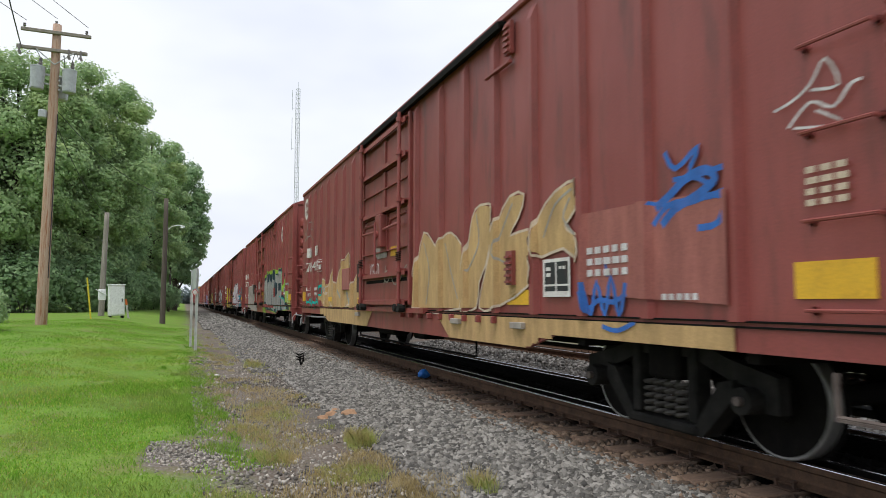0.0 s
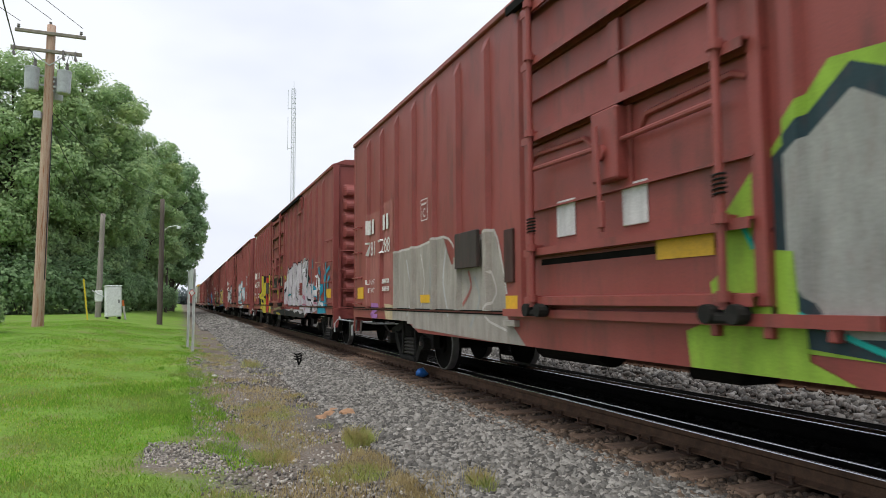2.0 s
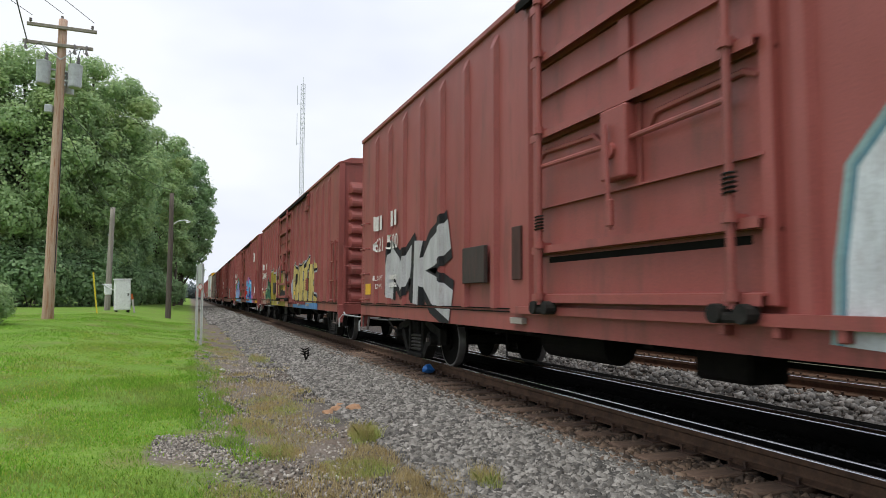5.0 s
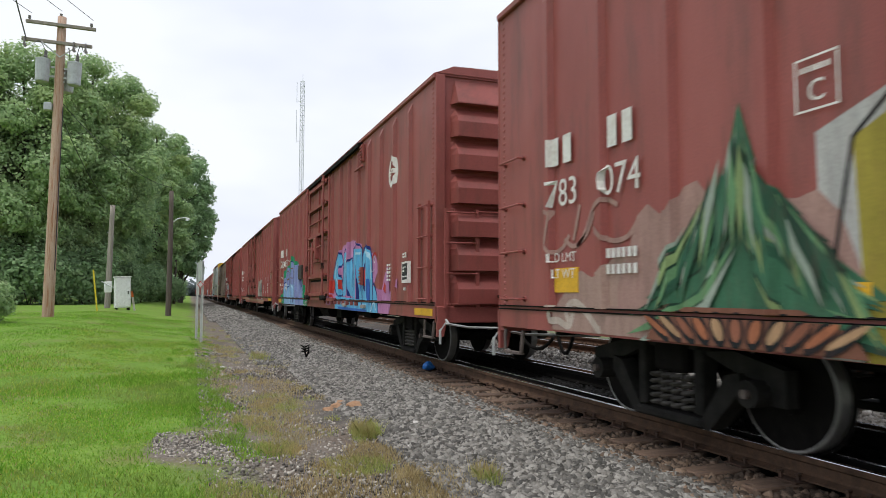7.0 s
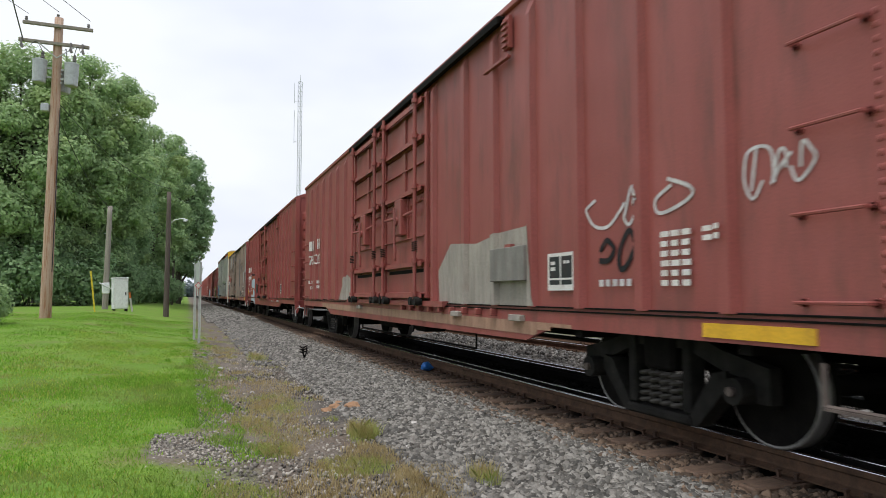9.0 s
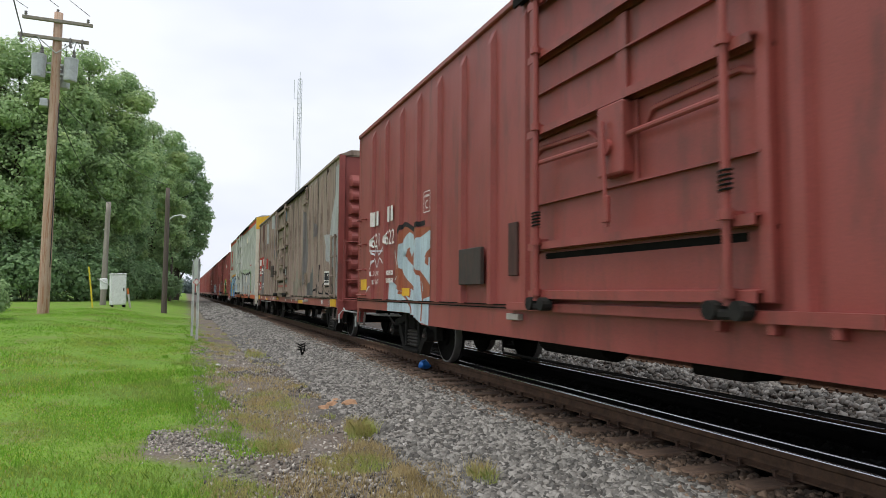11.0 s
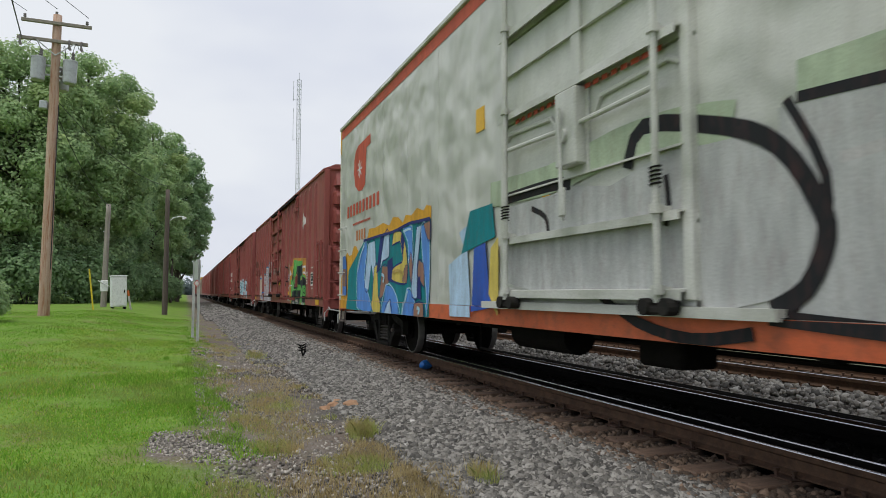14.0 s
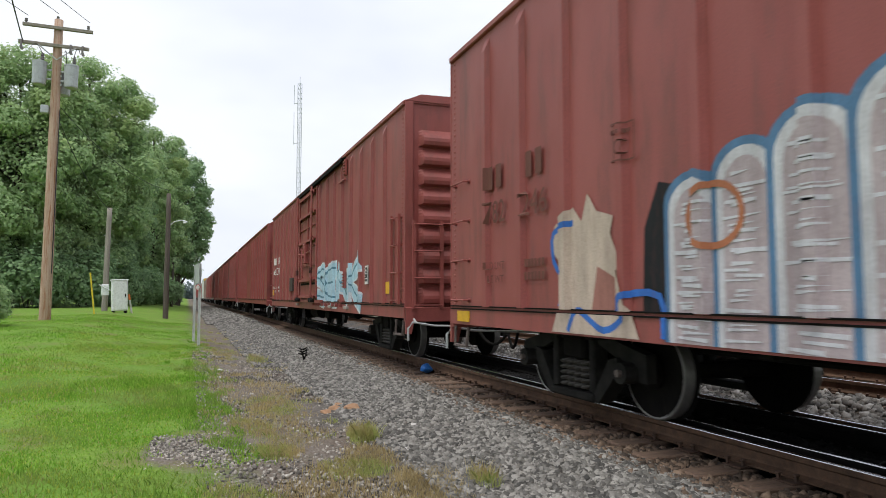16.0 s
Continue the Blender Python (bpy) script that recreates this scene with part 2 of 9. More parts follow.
def stone_material(name="ballast_stone", k=(1.0, 1.0, 1.0)):
    m = bpy.data.materials.new(name)
    m.use_nodes = True
    n, l = m.node_tree.nodes, m.node_tree.links
    b = n["Principled BSDF"]
    g = n.new("ShaderNodeNewGeometry")
    rp = n.new("ShaderNodeValToRGB")
    rp.color_ramp.elements[0].color, rp.color_ramp.elements[1].color = (0.040, 0.038, 0.034, 1), (0.29, 0.277, 0.25, 1)
    e = rp.color_ramp.elements.new(0.5)
    e.color = (0.135, 0.128, 0.114, 1)
    for el in rp.color_ramp.elements:
        el.color = (*[c * f for c, f in zip(el.color[:3], k)], 1)
    l.new(g.outputs["Random Per Island"], rp.inputs[0])
    tc, ns = n.new("ShaderNodeTexCoord"), n.new("ShaderNodeTexNoise")
    ns.inputs["Scale"].default_value, ns.inputs["Detail"].default_value = 90.0, 4.0
    l.new(tc.outputs["Object"], ns.inputs["Vector"])
    mx = n.new("ShaderNodeMix")
    mx.data_type, mx.blend_type = "RGBA", "OVERLAY"
    mx.inputs[0].default_value = 0.35
    l.new(rp.outputs[0], mx.inputs[6])
    l.new(ns.outputs["Fac"], mx.inputs[7])
    l.new(mx.outputs[2], b.inputs["Base Color"])
    b.inputs["Roughness"].default_value = 0.85
    bp = n.new("ShaderNodeBump")
    bp.inputs["Strength"].default_value, bp.inputs["Distance"].default_value = 0.4, 0.01
    l.new(ns.outputs["Fac"], bp.inputs["Height"])
    l.new(bp.outputs[0], b.inputs["Normal"])
    return m


STONE = stone_material()
# STONE with the shade under the train put into its colour
SHADE_STONE = stone_material("train_shade_stone", (0.03, 0.028, 0.026))
GRIT = stone_material("pale_grit", (1.5, 1.45, 1.4))
RUSTY_STONE = stone_material("rust_stained_stone", (0.74, 0.53, 0.40))


# ---- mesh helpers ----
def add_box(bm, lo, hi, bevel=0.0, m=None):
    c = [(a + b) / 2 for a, b in zip(lo, hi)]
    s = [abs(b - a) for a, b in zip(lo, hi)]
    out = bmesh.ops.create_cube(bm, size=1.0, matrix=(m or Matrix()) @ Matrix.Translation(c) @ Matrix.Diagonal((*s, 1)))
    if bevel:
        edges = list({e for v in out["verts"] for e in v.link_edges})
        bmesh.ops.bevel(bm, geom=edges, offset=bevel, segments=1, affect="EDGES")


def add_rod(bm, a, b, r, seg=8, r2=None):
    a, b = Vector(a), Vector(b)
    d = b - a
    m = Matrix.Translation((a + b) / 2) @ d.to_track_quat("Z", "Y").to_matrix().to_4x4()
    bmesh.ops.create_cone(bm, cap_ends=True, segments=seg, radius1=r, radius2=r if r2 is None else r2, depth=d.length, matrix=m)


def add_path(bm, pts, r, seg=6):
    """One bent tube along points."""
    p = [Vector(q) for q in pts]
    rings, n = [], len(p)
    for i in range(n):
        d = (p[min(i + 1, n - 1)] - p[max(i - 1, 0)]).normalized()
        u = d.cross(Vector((0.31, 0.17, 0.93)) if abs(d.z) < 0.85 else Vector((0.95, 0.2, 0.1))).normalized()
        v = d.cross(u)
        rings.append([bm.verts.new(p[i] + (u * math.cos(a) + v * math.sin(a)) * r) for a in [2 * math.pi * k / seg for k in range(seg)]])
    faces = [bm.faces.new([a[k], a[(k + 1) % seg], b[(k + 1) % seg], b[k]]) for a, b in zip(rings, rings[1:]) for k in range(seg)]
    faces += [bm.faces.new(rings[0][::-1]), bm.faces.new(rings[-1])]
    bmesh.ops.recalc_face_normals(bm, faces=faces)


def add_prism(bm, outline, axis, lo, hi):
    """Extrude a closed outline of (u, v) pairs along an axis: 'x' uses (y, z), 'y' uses (x, z), 'z' uses (x, y)."""
    def at(u, v, w):
        return {"x": (w, u, v), "y": (u, w, v), "z": (u, v, w)}[axis]
    rings = [[bm.verts.new(at(u, v, w)) for u, v in outline] for w in (lo, hi)]
    n = len(outline)
    faces = [bm.faces.new([rings[0][i], rings[0][(i + 1) % n], rings[1][(i + 1) % n], rings[1][i]]) for i in range(n)]
    faces += [bm.faces.new(rings[0]), bm.faces.new(rings[1])]
    bmesh.ops.recalc_face_normals(bm, faces=faces)


def finish(name, bm, mat, smooth=False):
    me = bpy.data.meshes.new(name)
    bm.to_mesh(me)
    bm.free()
    for one in (mat if isinstance(mat, (list, tuple)) else [mat]):
        me.materials.append(one)
    if smooth:
        for p in me.polygons:
            p.use_smooth = True
    return me


def part(name, bm, mat, parent=None, label="", smooth=False):
    ob = new(name, finish(name, bm, mat, smooth))
    ob.parent = parent
    if label:
        tagged(ob, label)
    return ob


def share(name, me, parent, m=None, label=""):
    ob = new(name, me)
    ob.parent = parent
    if m is not None:
        ob.matrix_basis = m
    if label:
        tagged(ob, label)
    return ob


def raw_mesh(name, verts, faces, mat):
    me = bpy.data.meshes.new(name)
    me.from_pydata(verts, [], faces)
    me.materials.append(mat)
    me.update()
    return me


def numpy_mesh(name, verts, quads, mat, size=4):
    """Fast mesh from numpy arrays; all faces have the same number of corners."""
    me = bpy.data.meshes.new(name)
    v, q = np.asarray(verts, np.float32), np.asarray(quads, np.int32)
    me.vertices.add(len(v))
    me.vertices.foreach_set("co", v.ravel())
    me.loops.add(q.size)
    me.loops.foreach_set("vertex_index", q.ravel())
    me.polygons.add(len(q))
    me.polygons.foreach_set("loop_start", np.arange(0, q.size, size, dtype=np.int32))
    me.materials.append(mat)
    me.update(calc_edges=True)
    me.validate()
    return me


rng = np.random.default_rng(7)


def smooth01(a, b, v):
    t = np.clip((np.asarray(v, float) - a) / (b - a), 0, 1)
    return t * t * (3 - 2 * t)


def ground_z(x, y):
    """Height of the ground: the lawn rises a little away from the track, the bed is level."""
    lawn = 0.5 * smooth01(7, 30, y) * smooth01(0.6, -4.0, x)
    cess = -0.07 * smooth01(0.0, 0.9, x) * (1 - smooth01(2.0, 2.9, x))
    bed = -0.06 * smooth01(3.15, 3.6, x) * (1 - smooth01(6.3, 6.7, x))
    dip = -0.12 * smooth01(6.4, 7.1, x) * (1 - smooth01(7.2, 7.9, x)) - 0.4 * smooth01(11.5, 13.5, x)
    return -0.19 + lawn + cess + dip + bed


# ---- ground ----
def build_ground():
    xs = np.concatenate([[-3000, -800, -250, -100, -60, -40, -28, -20], np.arange(-15, -2, 1.0), np.arange(-2, 4, 0.25), np.arange(4, 14.1, 0.5), [18, 26, 40, 80, 250, 900, 3000]])
    ys = np.concatenate([[-300, -60, -20, -8], np.arange(-4, 26, 0.5), np.arange(26, 60, 2.0), [66, 75, 90, 120, 180, 300, 600, 1200, 3500]])
    X, Y = np.meshgrid(xs, ys)
    Z = ground_z(X, Y)
    near = (np.abs(X) < 20) & (Y < 60)
    Z = Z + np.where(near, 0.018 * np.sin(X * 2.3 + 1.1 * np.sin(Y * 0.9)) * np.cos(Y * 1.7 + X), 0)
    ny, nx = X.shape
    idx = np.arange(nx * ny).reshape(ny, nx)
    q = np.stack([idx[:-1, :-1], idx[:-1, 1:], idx[1:, 1:], idx[1:, :-1]], -1).reshape(-1, 4)
    m = bpy.data.materials.new("lawn_dirt_and_gravel")
    m.use_nodes = True
    n, l = m.node_tree.nodes, m.node_tree.links
    b = n["Principled BSDF"]
    tc = n.new("ShaderNodeTexCoord")
    sep = n.new("ShaderNodeSeparateXYZ")
    l.new(tc.outputs["Object"], sep.inputs[0])

    def noise_tex(scale, detail=5.0):
        k = n.new("ShaderNodeTexNoise")
        k.inputs["Scale"].default_value, k.inputs["Detail"].default_value = scale, detail
        l.new(tc.outputs["Object"], k.inputs["Vector"])
        return k.outputs["Fac"]

    def mathn(op, a, c):
        k = n.new("ShaderNodeMath")
        k.operation = op
        for i, v in enumerate((a, c)):
            if isinstance(v, (int, float)):
                k.inputs[i].default_value = v
            else:
                l.new(v, k.inputs[i])
        return k.outputs[0]

    def ramp(f, lo, hi):
        k = n.new("ShaderNodeMapRange")
        k.inputs[1].default_value, k.inputs[2].default_value = lo, hi
        l.new(f, k.inputs[0])
        return k.outputs[0]

    def mixc(f, a, c):
        k = n.new("ShaderNodeMix")
        k.data_type = "RGBA"
        l.new(f, k.inputs[0])
        for i, v in ((6, a), (7, c)):
            if isinstance(v, tuple):
                k.inputs[i].default_value = (*v, 1)
            else:
                l.new(v, k.inputs[i])
        return k.outputs[2]

    wob = mathn("ADD", mathn("MULTIPLY", mathn("SUBTRACT", noise_tex(1.3), 0.5), 1.3), mathn("MULTIPLY", mathn("SUBTRACT", noise_tex(0.22), 0.5), 1.2))
    xw = mathn("ADD", sep.outputs[0], wob)
    grass = mixc(ramp(noise_tex(0.6), 0.35, 0.65), (0.12, 0.24, 0.03), (0.20, 0.31, 0.05))
    grass = mixc(ramp(noise_tex(14.0), 0.3, 0.75), grass, (0.11, 0.19, 0.03))
    grass = mixc(ramp(noise_tex(1.1), 0.54, 0.72), grass, (0.17, 0.17, 0.065))
    dirt = mixc(ramp(noise_tex(3.0), 0.35, 0.65), (0.085, 0.066, 0.05), (0.15, 0.122, 0.096))
    dirt = mixc(ramp(noise_tex(55.0), 0.4, 0.7), dirt, (0.21, 0.19, 0.17))
    dirt = mixc(ramp(noise_tex(1.3), 0.52, 0.72), dirt, (0.17, 0.17, 0.055))
    vor = n.new("ShaderNodeTexVoronoi")
    vor.inputs["Scale"].default_value = 24.0
    l.new(tc.outputs["Object"], vor.inputs["Vector"])
    grav = n.new("ShaderNodeValToRGB")
    grav.color_ramp.elements[0].color, grav.color_ramp.elements[1].color = (0.045, 0.042, 0.038, 1), (0.15, 0.142, 0.13, 1)
    l.new(vor.outputs["Color"], grav.inputs[0])
    gd = mixc(ramp(noise_tex(0.8), 0.45, 0.7), grav.outputs[0], (0.14, 0.105, 0.08))
    squash = n.new("ShaderNodeVectorMath")
    squash.operation = "MULTIPLY"
    squash.inputs[1].default_value = (1.5, 0.62, 0.0)
    l.new(tc.outputs["Object"], squash.inputs[0])
    spot = n.new("ShaderNodeVectorMath")
    spot.operation = "DISTANCE"
    spot.inputs[1].default_value = (0.05 * 1.5, 6.45 * 0.62, 0.0)
    l.new(squash.outputs[0], spot.inputs[0])
    bare = ramp(mathn("ADD", spot.outputs["Value"], mathn("MULTIPLY", wob, 0.35)), 0.62, 0.45)
    grass = mixc(bare, grass, dirt)
    c = mixc(ramp(xw, -0.05, 0.55), grass, dirt)
    c = mixc(ramp(xw, 1.2, 1.7), c, gd)
    # the train's shade, painted black on the ground between the rails
    bed_shade = mathn("MULTIPLY", ramp(xw, 3.9, 4.3), ramp(xw, 6.0, 5.6))
    c = mixc(bed_shade, c, (0.004, 0.0037, 0.0034))
    c = mixc(ramp(sep.outputs[0], 15.0, 18.0), c, grass)
    l.new(c, b.inputs["Base Color"])
    b.inputs["Roughness"].default_value = 0.95
    b.inputs["Specular IOR Level"].default_value = 0.15
    bp = n.new("ShaderNodeBump")
    bp.inputs["Strength"].default_value, bp.inputs["Distance"].default_value = 0.6, 0.03
    l.new(vor.outputs["Distance"], bp.inputs["Height"])
    l.new(bp.outputs[0], b.inputs["Normal"])
    me = numpy_mesh("ground", np.stack([X, Y, Z], -1).reshape(-1, 3), q, m)
    for p in me.polygons:
        p.use_smooth = True
    tagged(new("ground", me), "mown green lawn, bare dirt strip and grey gravel beside a railway", "ground", kind="structure")


build_ground()


def stones(name, count, x0, x1, y0, y1, size, label, near_bias=1.0, lift=0.0, mat=None):
    """Crushed stone as one heap: irregular eight-cornered lumps."""
    u = rng.random(count) ** near_bias
    px, py = x0 + (x1 - x0) * rng.random(count), y0 + (y1 - y0) * u
    base = np.array([[-1, -1, -1], [1, -1, -1], [1, 1, -1], [-1, 1, -1], [-1, -1, 1], [1, -1, 1], [1, 1, 1], [-1, 1, 1]], float) * 0.5
    v = base[None] * (1 + 0.55 * (rng.random((count, 8, 3)) - 0.5) * 1.4)
    s = size * (0.6 + 0.8 * rng.random(count))
    v *= s[:, None, None] * (0.65 + 0.6 * rng.random((count, 1, 3)))
    q = rng.normal(size=(count, 4))
    q /= np.linalg.norm(q, axis=1, keepdims=True)
    w, x, y, z = q.T
    R = np.stack([1 - 2 * (y * y + z * z), 2 * (x * y - z * w), 2 * (x * z + y * w), 2 * (x * y + z * w), 1 - 2 * (x * x + z * z), 2 * (y * z - x * w),
                  2 * (x * z - y * w), 2 * (y * z + x * w), 1 - 2 * (x * x + y * y)], -1).reshape(-1, 3, 3)
    v = np.einsum("nij,nkj->nki", R, v)
    pz = ground_z(px, py) + lift + s * 0.22 * rng.random(count)
    v += np.stack([px, py, pz], -1)[:, None]
    f = np.array([[0, 3, 2, 1], [4, 5, 6, 7], [0, 1, 5, 4], [1, 2, 6, 5], [2, 3, 7, 6], [3, 0, 4, 7]])
    q4 = (f[None] + 8 * np.arange(count)[:, None, None]).reshape(-1, 4)
    ob = new(name, numpy_mesh(name, v.reshape(-1, 3), q4, mat or STONE))
    return tagged(ob, label, "gravel", kind="stuff")


stones("ballast", 42000, 1.75, 3.60, 2.6, 14, 0.040, "crushed grey stone ballast on the track shoulder", 1.3)
stones("ballast", 24000, 1.3, 3.65, 14, 36, 0.046, "crushed grey stone ballast on the track shoulder", 1.2)
stones("ballast", 5000, 1.0, 3.65, 36, 80, 0.10, "crushed grey stone ballast on the track shoulder", 1.2)
stones("ballast", 9000, 3.45, 4.12, 2.6, 30, 0.042, "small rust-stained stones between the tie ends", 1.3, 0.012, RUSTY_STONE)
stones("ballast", 4200, 3.1, 3.75, 2.6, 24, 0.04, "rust-stained stones beside the ties", 1.3, 0.0, RUSTY_STONE)
stones("ballast", 9000, 0.15, 1.9, 2.8, 18, 0.019, "small grey stones scattered on bare dirt", 1.4, 0.0, GRIT)
stones("ballast", 1500, -0.28, 0.38, 5.75, 7.15, 0.016, "small grey stones on a bare spot in the lawn", 1.0, 0.0, GRIT)
stones("ballast", 7000, 6.2, 8.3, 2.0, 22, 0.06, "grey ballast between the two tracks", 1.2)
# stones coloured black to stand for shade under the train
stones("ballast", 16000, 4.3, 5.75, 2.6, 26, 0.055, "ballast between the rails, coloured black as shade under the train", 1.2, 0.03, SHADE_STONE)


# ---- tracks ----
def rail_outline(cx):
    """Side-on outline of a rail: foot, web and head, and its top strip."""
    half = [(0.075, -0.17), (0.075, -0.158), (0.02, -0.135), (0.012, -0.12), (0.012, -0.06), (0.036, -0.045), (0.036, -0.006)]
    return [(cx - a, b) for a, b in half] + [(cx + a, b) for a, b in reversed(half)]


def track(cx, name, y0, y1, far):
    root = tagged(new(name), "railway track with rusty rails on weathered wooden ties" if not far else "second railway track with dark rails on wooden ties", "railway track", kind="structure")
    for side in (-0.75, 0.75 if far else 0.79):
        bm = bmesh.new()
        add_prism(bm, rail_outline(cx + side), "y", y0, y1)
        part("rail", bm, RAIL_SIDE, root, "rust-brown steel rail")
        bm = bmesh.new()
        add_prism(bm, [(cx + side - 0.030, -0.007), (cx + side - 0.004, -0.007), (cx + side - 0.006, 0.0), (cx + side - 0.028, -0.001)], "y", y0, y1)
        part("rail_head", bm, RAIL_TOP, root, "polished running surface")
    for side in () if far else (-0.52, 0.57):
        bm = bmesh.new()
        add_prism(bm, rail_outline(cx + side), "y", y0, y1)
        guard = part("guard_rail", bm, BLACK_IRON, root, "black inner guard rail")
        bm = bmesh.new()
        add_prism(bm, [(cx + side - 0.018, -0.007), (cx + side + 0.004, -0.007), (cx + side + 0.002, 0.0), (cx + side - 0.016, -0.001)], "y", y0, y1)
        part("rail_head", bm, RAIL_TOP, guard, "worn bright line on the rail")
    bm = bmesh.new()
    add_box(bm, (-1.3, -0.115, -0.18), (1.3, 0.115, 0.0), 0.012)
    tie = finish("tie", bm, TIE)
    bm = bmesh.new()
    add_box(bm, (-0.17, -0.095, 0.0), (0.17, 0.095, 0.014), 0.004)
    plate = finish("tie_plate", bm, SPIKE)
    bm = bmesh.new()
    for sx, sy in ((-0.10, -0.06), (0.10, 0.05), (-0.14, 0.06)):
        add_box(bm, (sx - 0.011, sy - 0.011, 0.0), (sx + 0.011, sy + 0.011, 0.045))
        add_box(bm, (sx - 0.02, sy - 0.018, 0.04), (sx + 0.02, sy + 0.018, 0.056), 0.004)
    spike = finish("spike", bm, SPIKE)
    tie_z = -0.186
    n_near = 130 if not far else 70
    for i in range(n_near):
        y = -4.0 + 0.52 * i + rng.uniform(-0.03, 0.03)
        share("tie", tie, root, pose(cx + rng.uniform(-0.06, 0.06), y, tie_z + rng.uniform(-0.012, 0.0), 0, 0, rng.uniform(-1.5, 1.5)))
        if not far and y < 40 or far and y < 16:
            for side in ((-0.75, 0.79) if y < 20 else (-0.75,)):
                share("tie_plate", plate, root, pose(cx + side, y, tie_z))
                if y < 24:
                    share("spike", spike, root, pose(cx + side, y, tie_z + 0.012))
    bm_v, bm_f = [], []
    for i in range(500):
        y = -4.0 + 0.52 * (n_near + i)
        k = len(bm_v)
        bm_v += [(cx + a, y + b, tie_z - c) for c in (0.18, 0) for a, b in ((-1.3, -0.11), (1.3, -0.11), (1.3, 0.11), (-1.3, 0.11))]
        bm_f += [(k + 4, k + 5, k + 6, k + 7), (k, k + 1, k + 5, k + 4), (k + 1, k + 2, k + 6, k + 5), (k + 2, k + 3, k + 7, k + 6), (k + 3, k, k + 4, k + 7)]
    far_ties = share("tie_row", raw_mesh("tie_row", bm_v, bm_f, TIE), root)
    tagged(far_ties, kind="stuff")
    return root


track(TRACK_X, "track_near", -40, 1200, False)
track(FAR_TRACK_X, "track_far", -40, 1200, True)

# ---- freight cars ----
HALF_W = 1.50           # side sheets stand at this distance from the centre line
RIB_D = 0.065           # ribs stand proud of the sheets
FLOOR_Z, EAVE_Z = 1.00, 4.50


def rib_places(hl, door, pitch=0.93):
    """Centres of the ribs along the car, clear of the doorway."""
    out, y = [], hl - 1.22
    while y > max(-door[0], door[1]) + 0.35:
        out += [-y, y]
        y -= pitch
    return out + [door[0] - 0.16, door[1] + 0.16]


def wheelset(parent, y, r=0.43):
    """Axle with two wheels, turned about x."""
    bm = bmesh.new()
    add_rod(bm, (-0.98, 0, 0), (0.98, 0, 0), 0.085, 12)
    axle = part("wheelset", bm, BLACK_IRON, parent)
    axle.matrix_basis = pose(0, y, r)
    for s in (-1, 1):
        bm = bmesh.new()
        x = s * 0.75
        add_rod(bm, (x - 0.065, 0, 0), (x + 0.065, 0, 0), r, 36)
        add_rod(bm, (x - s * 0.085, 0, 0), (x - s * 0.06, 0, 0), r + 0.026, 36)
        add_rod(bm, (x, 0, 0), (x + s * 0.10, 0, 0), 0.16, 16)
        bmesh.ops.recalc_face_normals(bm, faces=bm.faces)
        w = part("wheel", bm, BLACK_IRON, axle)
        bm = bmesh.new()
        ring = []
        for i in range(36):
            a = 2 * math.pi * i / 36
            ring.append([bm.verts.new((x + dx, math.cos(a) * rr, math.sin(a) * rr)) for dx, rr in ((s * 0.069, r - 0.022), (s * 0.072, r - 0.008), (s * 0.066, r + 0.0025), (-s * 0.05, r + 0.0025))])
        for i in range(36):
            for k in range(3):
                bm.faces.new([ring[i][k], ring[i][k + 1], ring[(i + 1) % 36][k + 1], ring[(i + 1) % 36][k]])
        bmesh.ops.recalc_face_normals(bm, faces=bm.faces)
        part("rim", bm, TREAD, axle, "worn bright wheel rim")
    return axle


def side_frame_mesh():
    """Cast side frame with its two pedestal ends, spring window and lower bar."""
    bm = bmesh.new()
    chord = [(-1.18, 0.36), (-1.18, 0.62), (-0.72, 0.72), (-0.34, 0.86), (0.34, 0.86), (0.72, 0.72), (1.18, 0.62), (1.18, 0.36), (1.05, 0.36), (1.05, 0.50), (0.70, 0.57),
             (0.34, 0.70), (-0.34, 0.70), (-0.70, 0.57), (-1.05, 0.50), (-1.05, 0.36)]
    add_prism(bm, chord, "x", -0.055, 0.055)
    for s in (-1, 1):
        add_box(bm, (-0.10, s * 0.36 - 0.05, 0.18), (0.07, s * 0.36 + 0.05, 0.84), 0.015)
        add_prism(bm, [(s * 0.34, 0.10), (s * 0.47, 0.09), (s * 0.80, 0.43), (s * 0.80, 0.57), (s * 0.66, 0.54)], "x", -0.10, 0.07)
    add_box(bm, (-0.13, -0.42, 0.09), (0.09, 0.42, 0.17), 0.02)
    add_box(bm, (-0.10, -0.36, 0.78), (0.07, 0.36, 0.90), 0.02)
    return finish("side_frame", bm, TRUCK)


def spring_mesh():
    """One coil spring: a thick wire wound five times."""
    bm = bmesh.new()
    rings, n = [], 50
    for i in range(n + 1):
        a = 2 * math.pi * 5 * i / n
        c, o = Vector((math.cos(a) * 0.058, math.sin(a) * 0.058, 0.19 + 0.30 * i / n)), Vector((math.cos(a), math.sin(a), 0))
        rings.append([bm.verts.new(c + o * 0.019 * math.cos(b) + Vector((0, 0, 0.019 * math.sin(b)))) for b in (0, 1.571, 3.142, 4.712)])
    for p, q in zip(rings, rings[1:]):
        for k in range(4):
            bm.faces.new([p[k], p[(k + 1) % 4], q[(k + 1) % 4], q[k]])
    return finish("spring", bm, SPRING_STEEL)


def box_mesh(name, lo, hi, mat, bevel=0.0):
    bm = bmesh.new()
    add_box(bm, lo, hi, bevel)
    return finish(name, bm, mat)


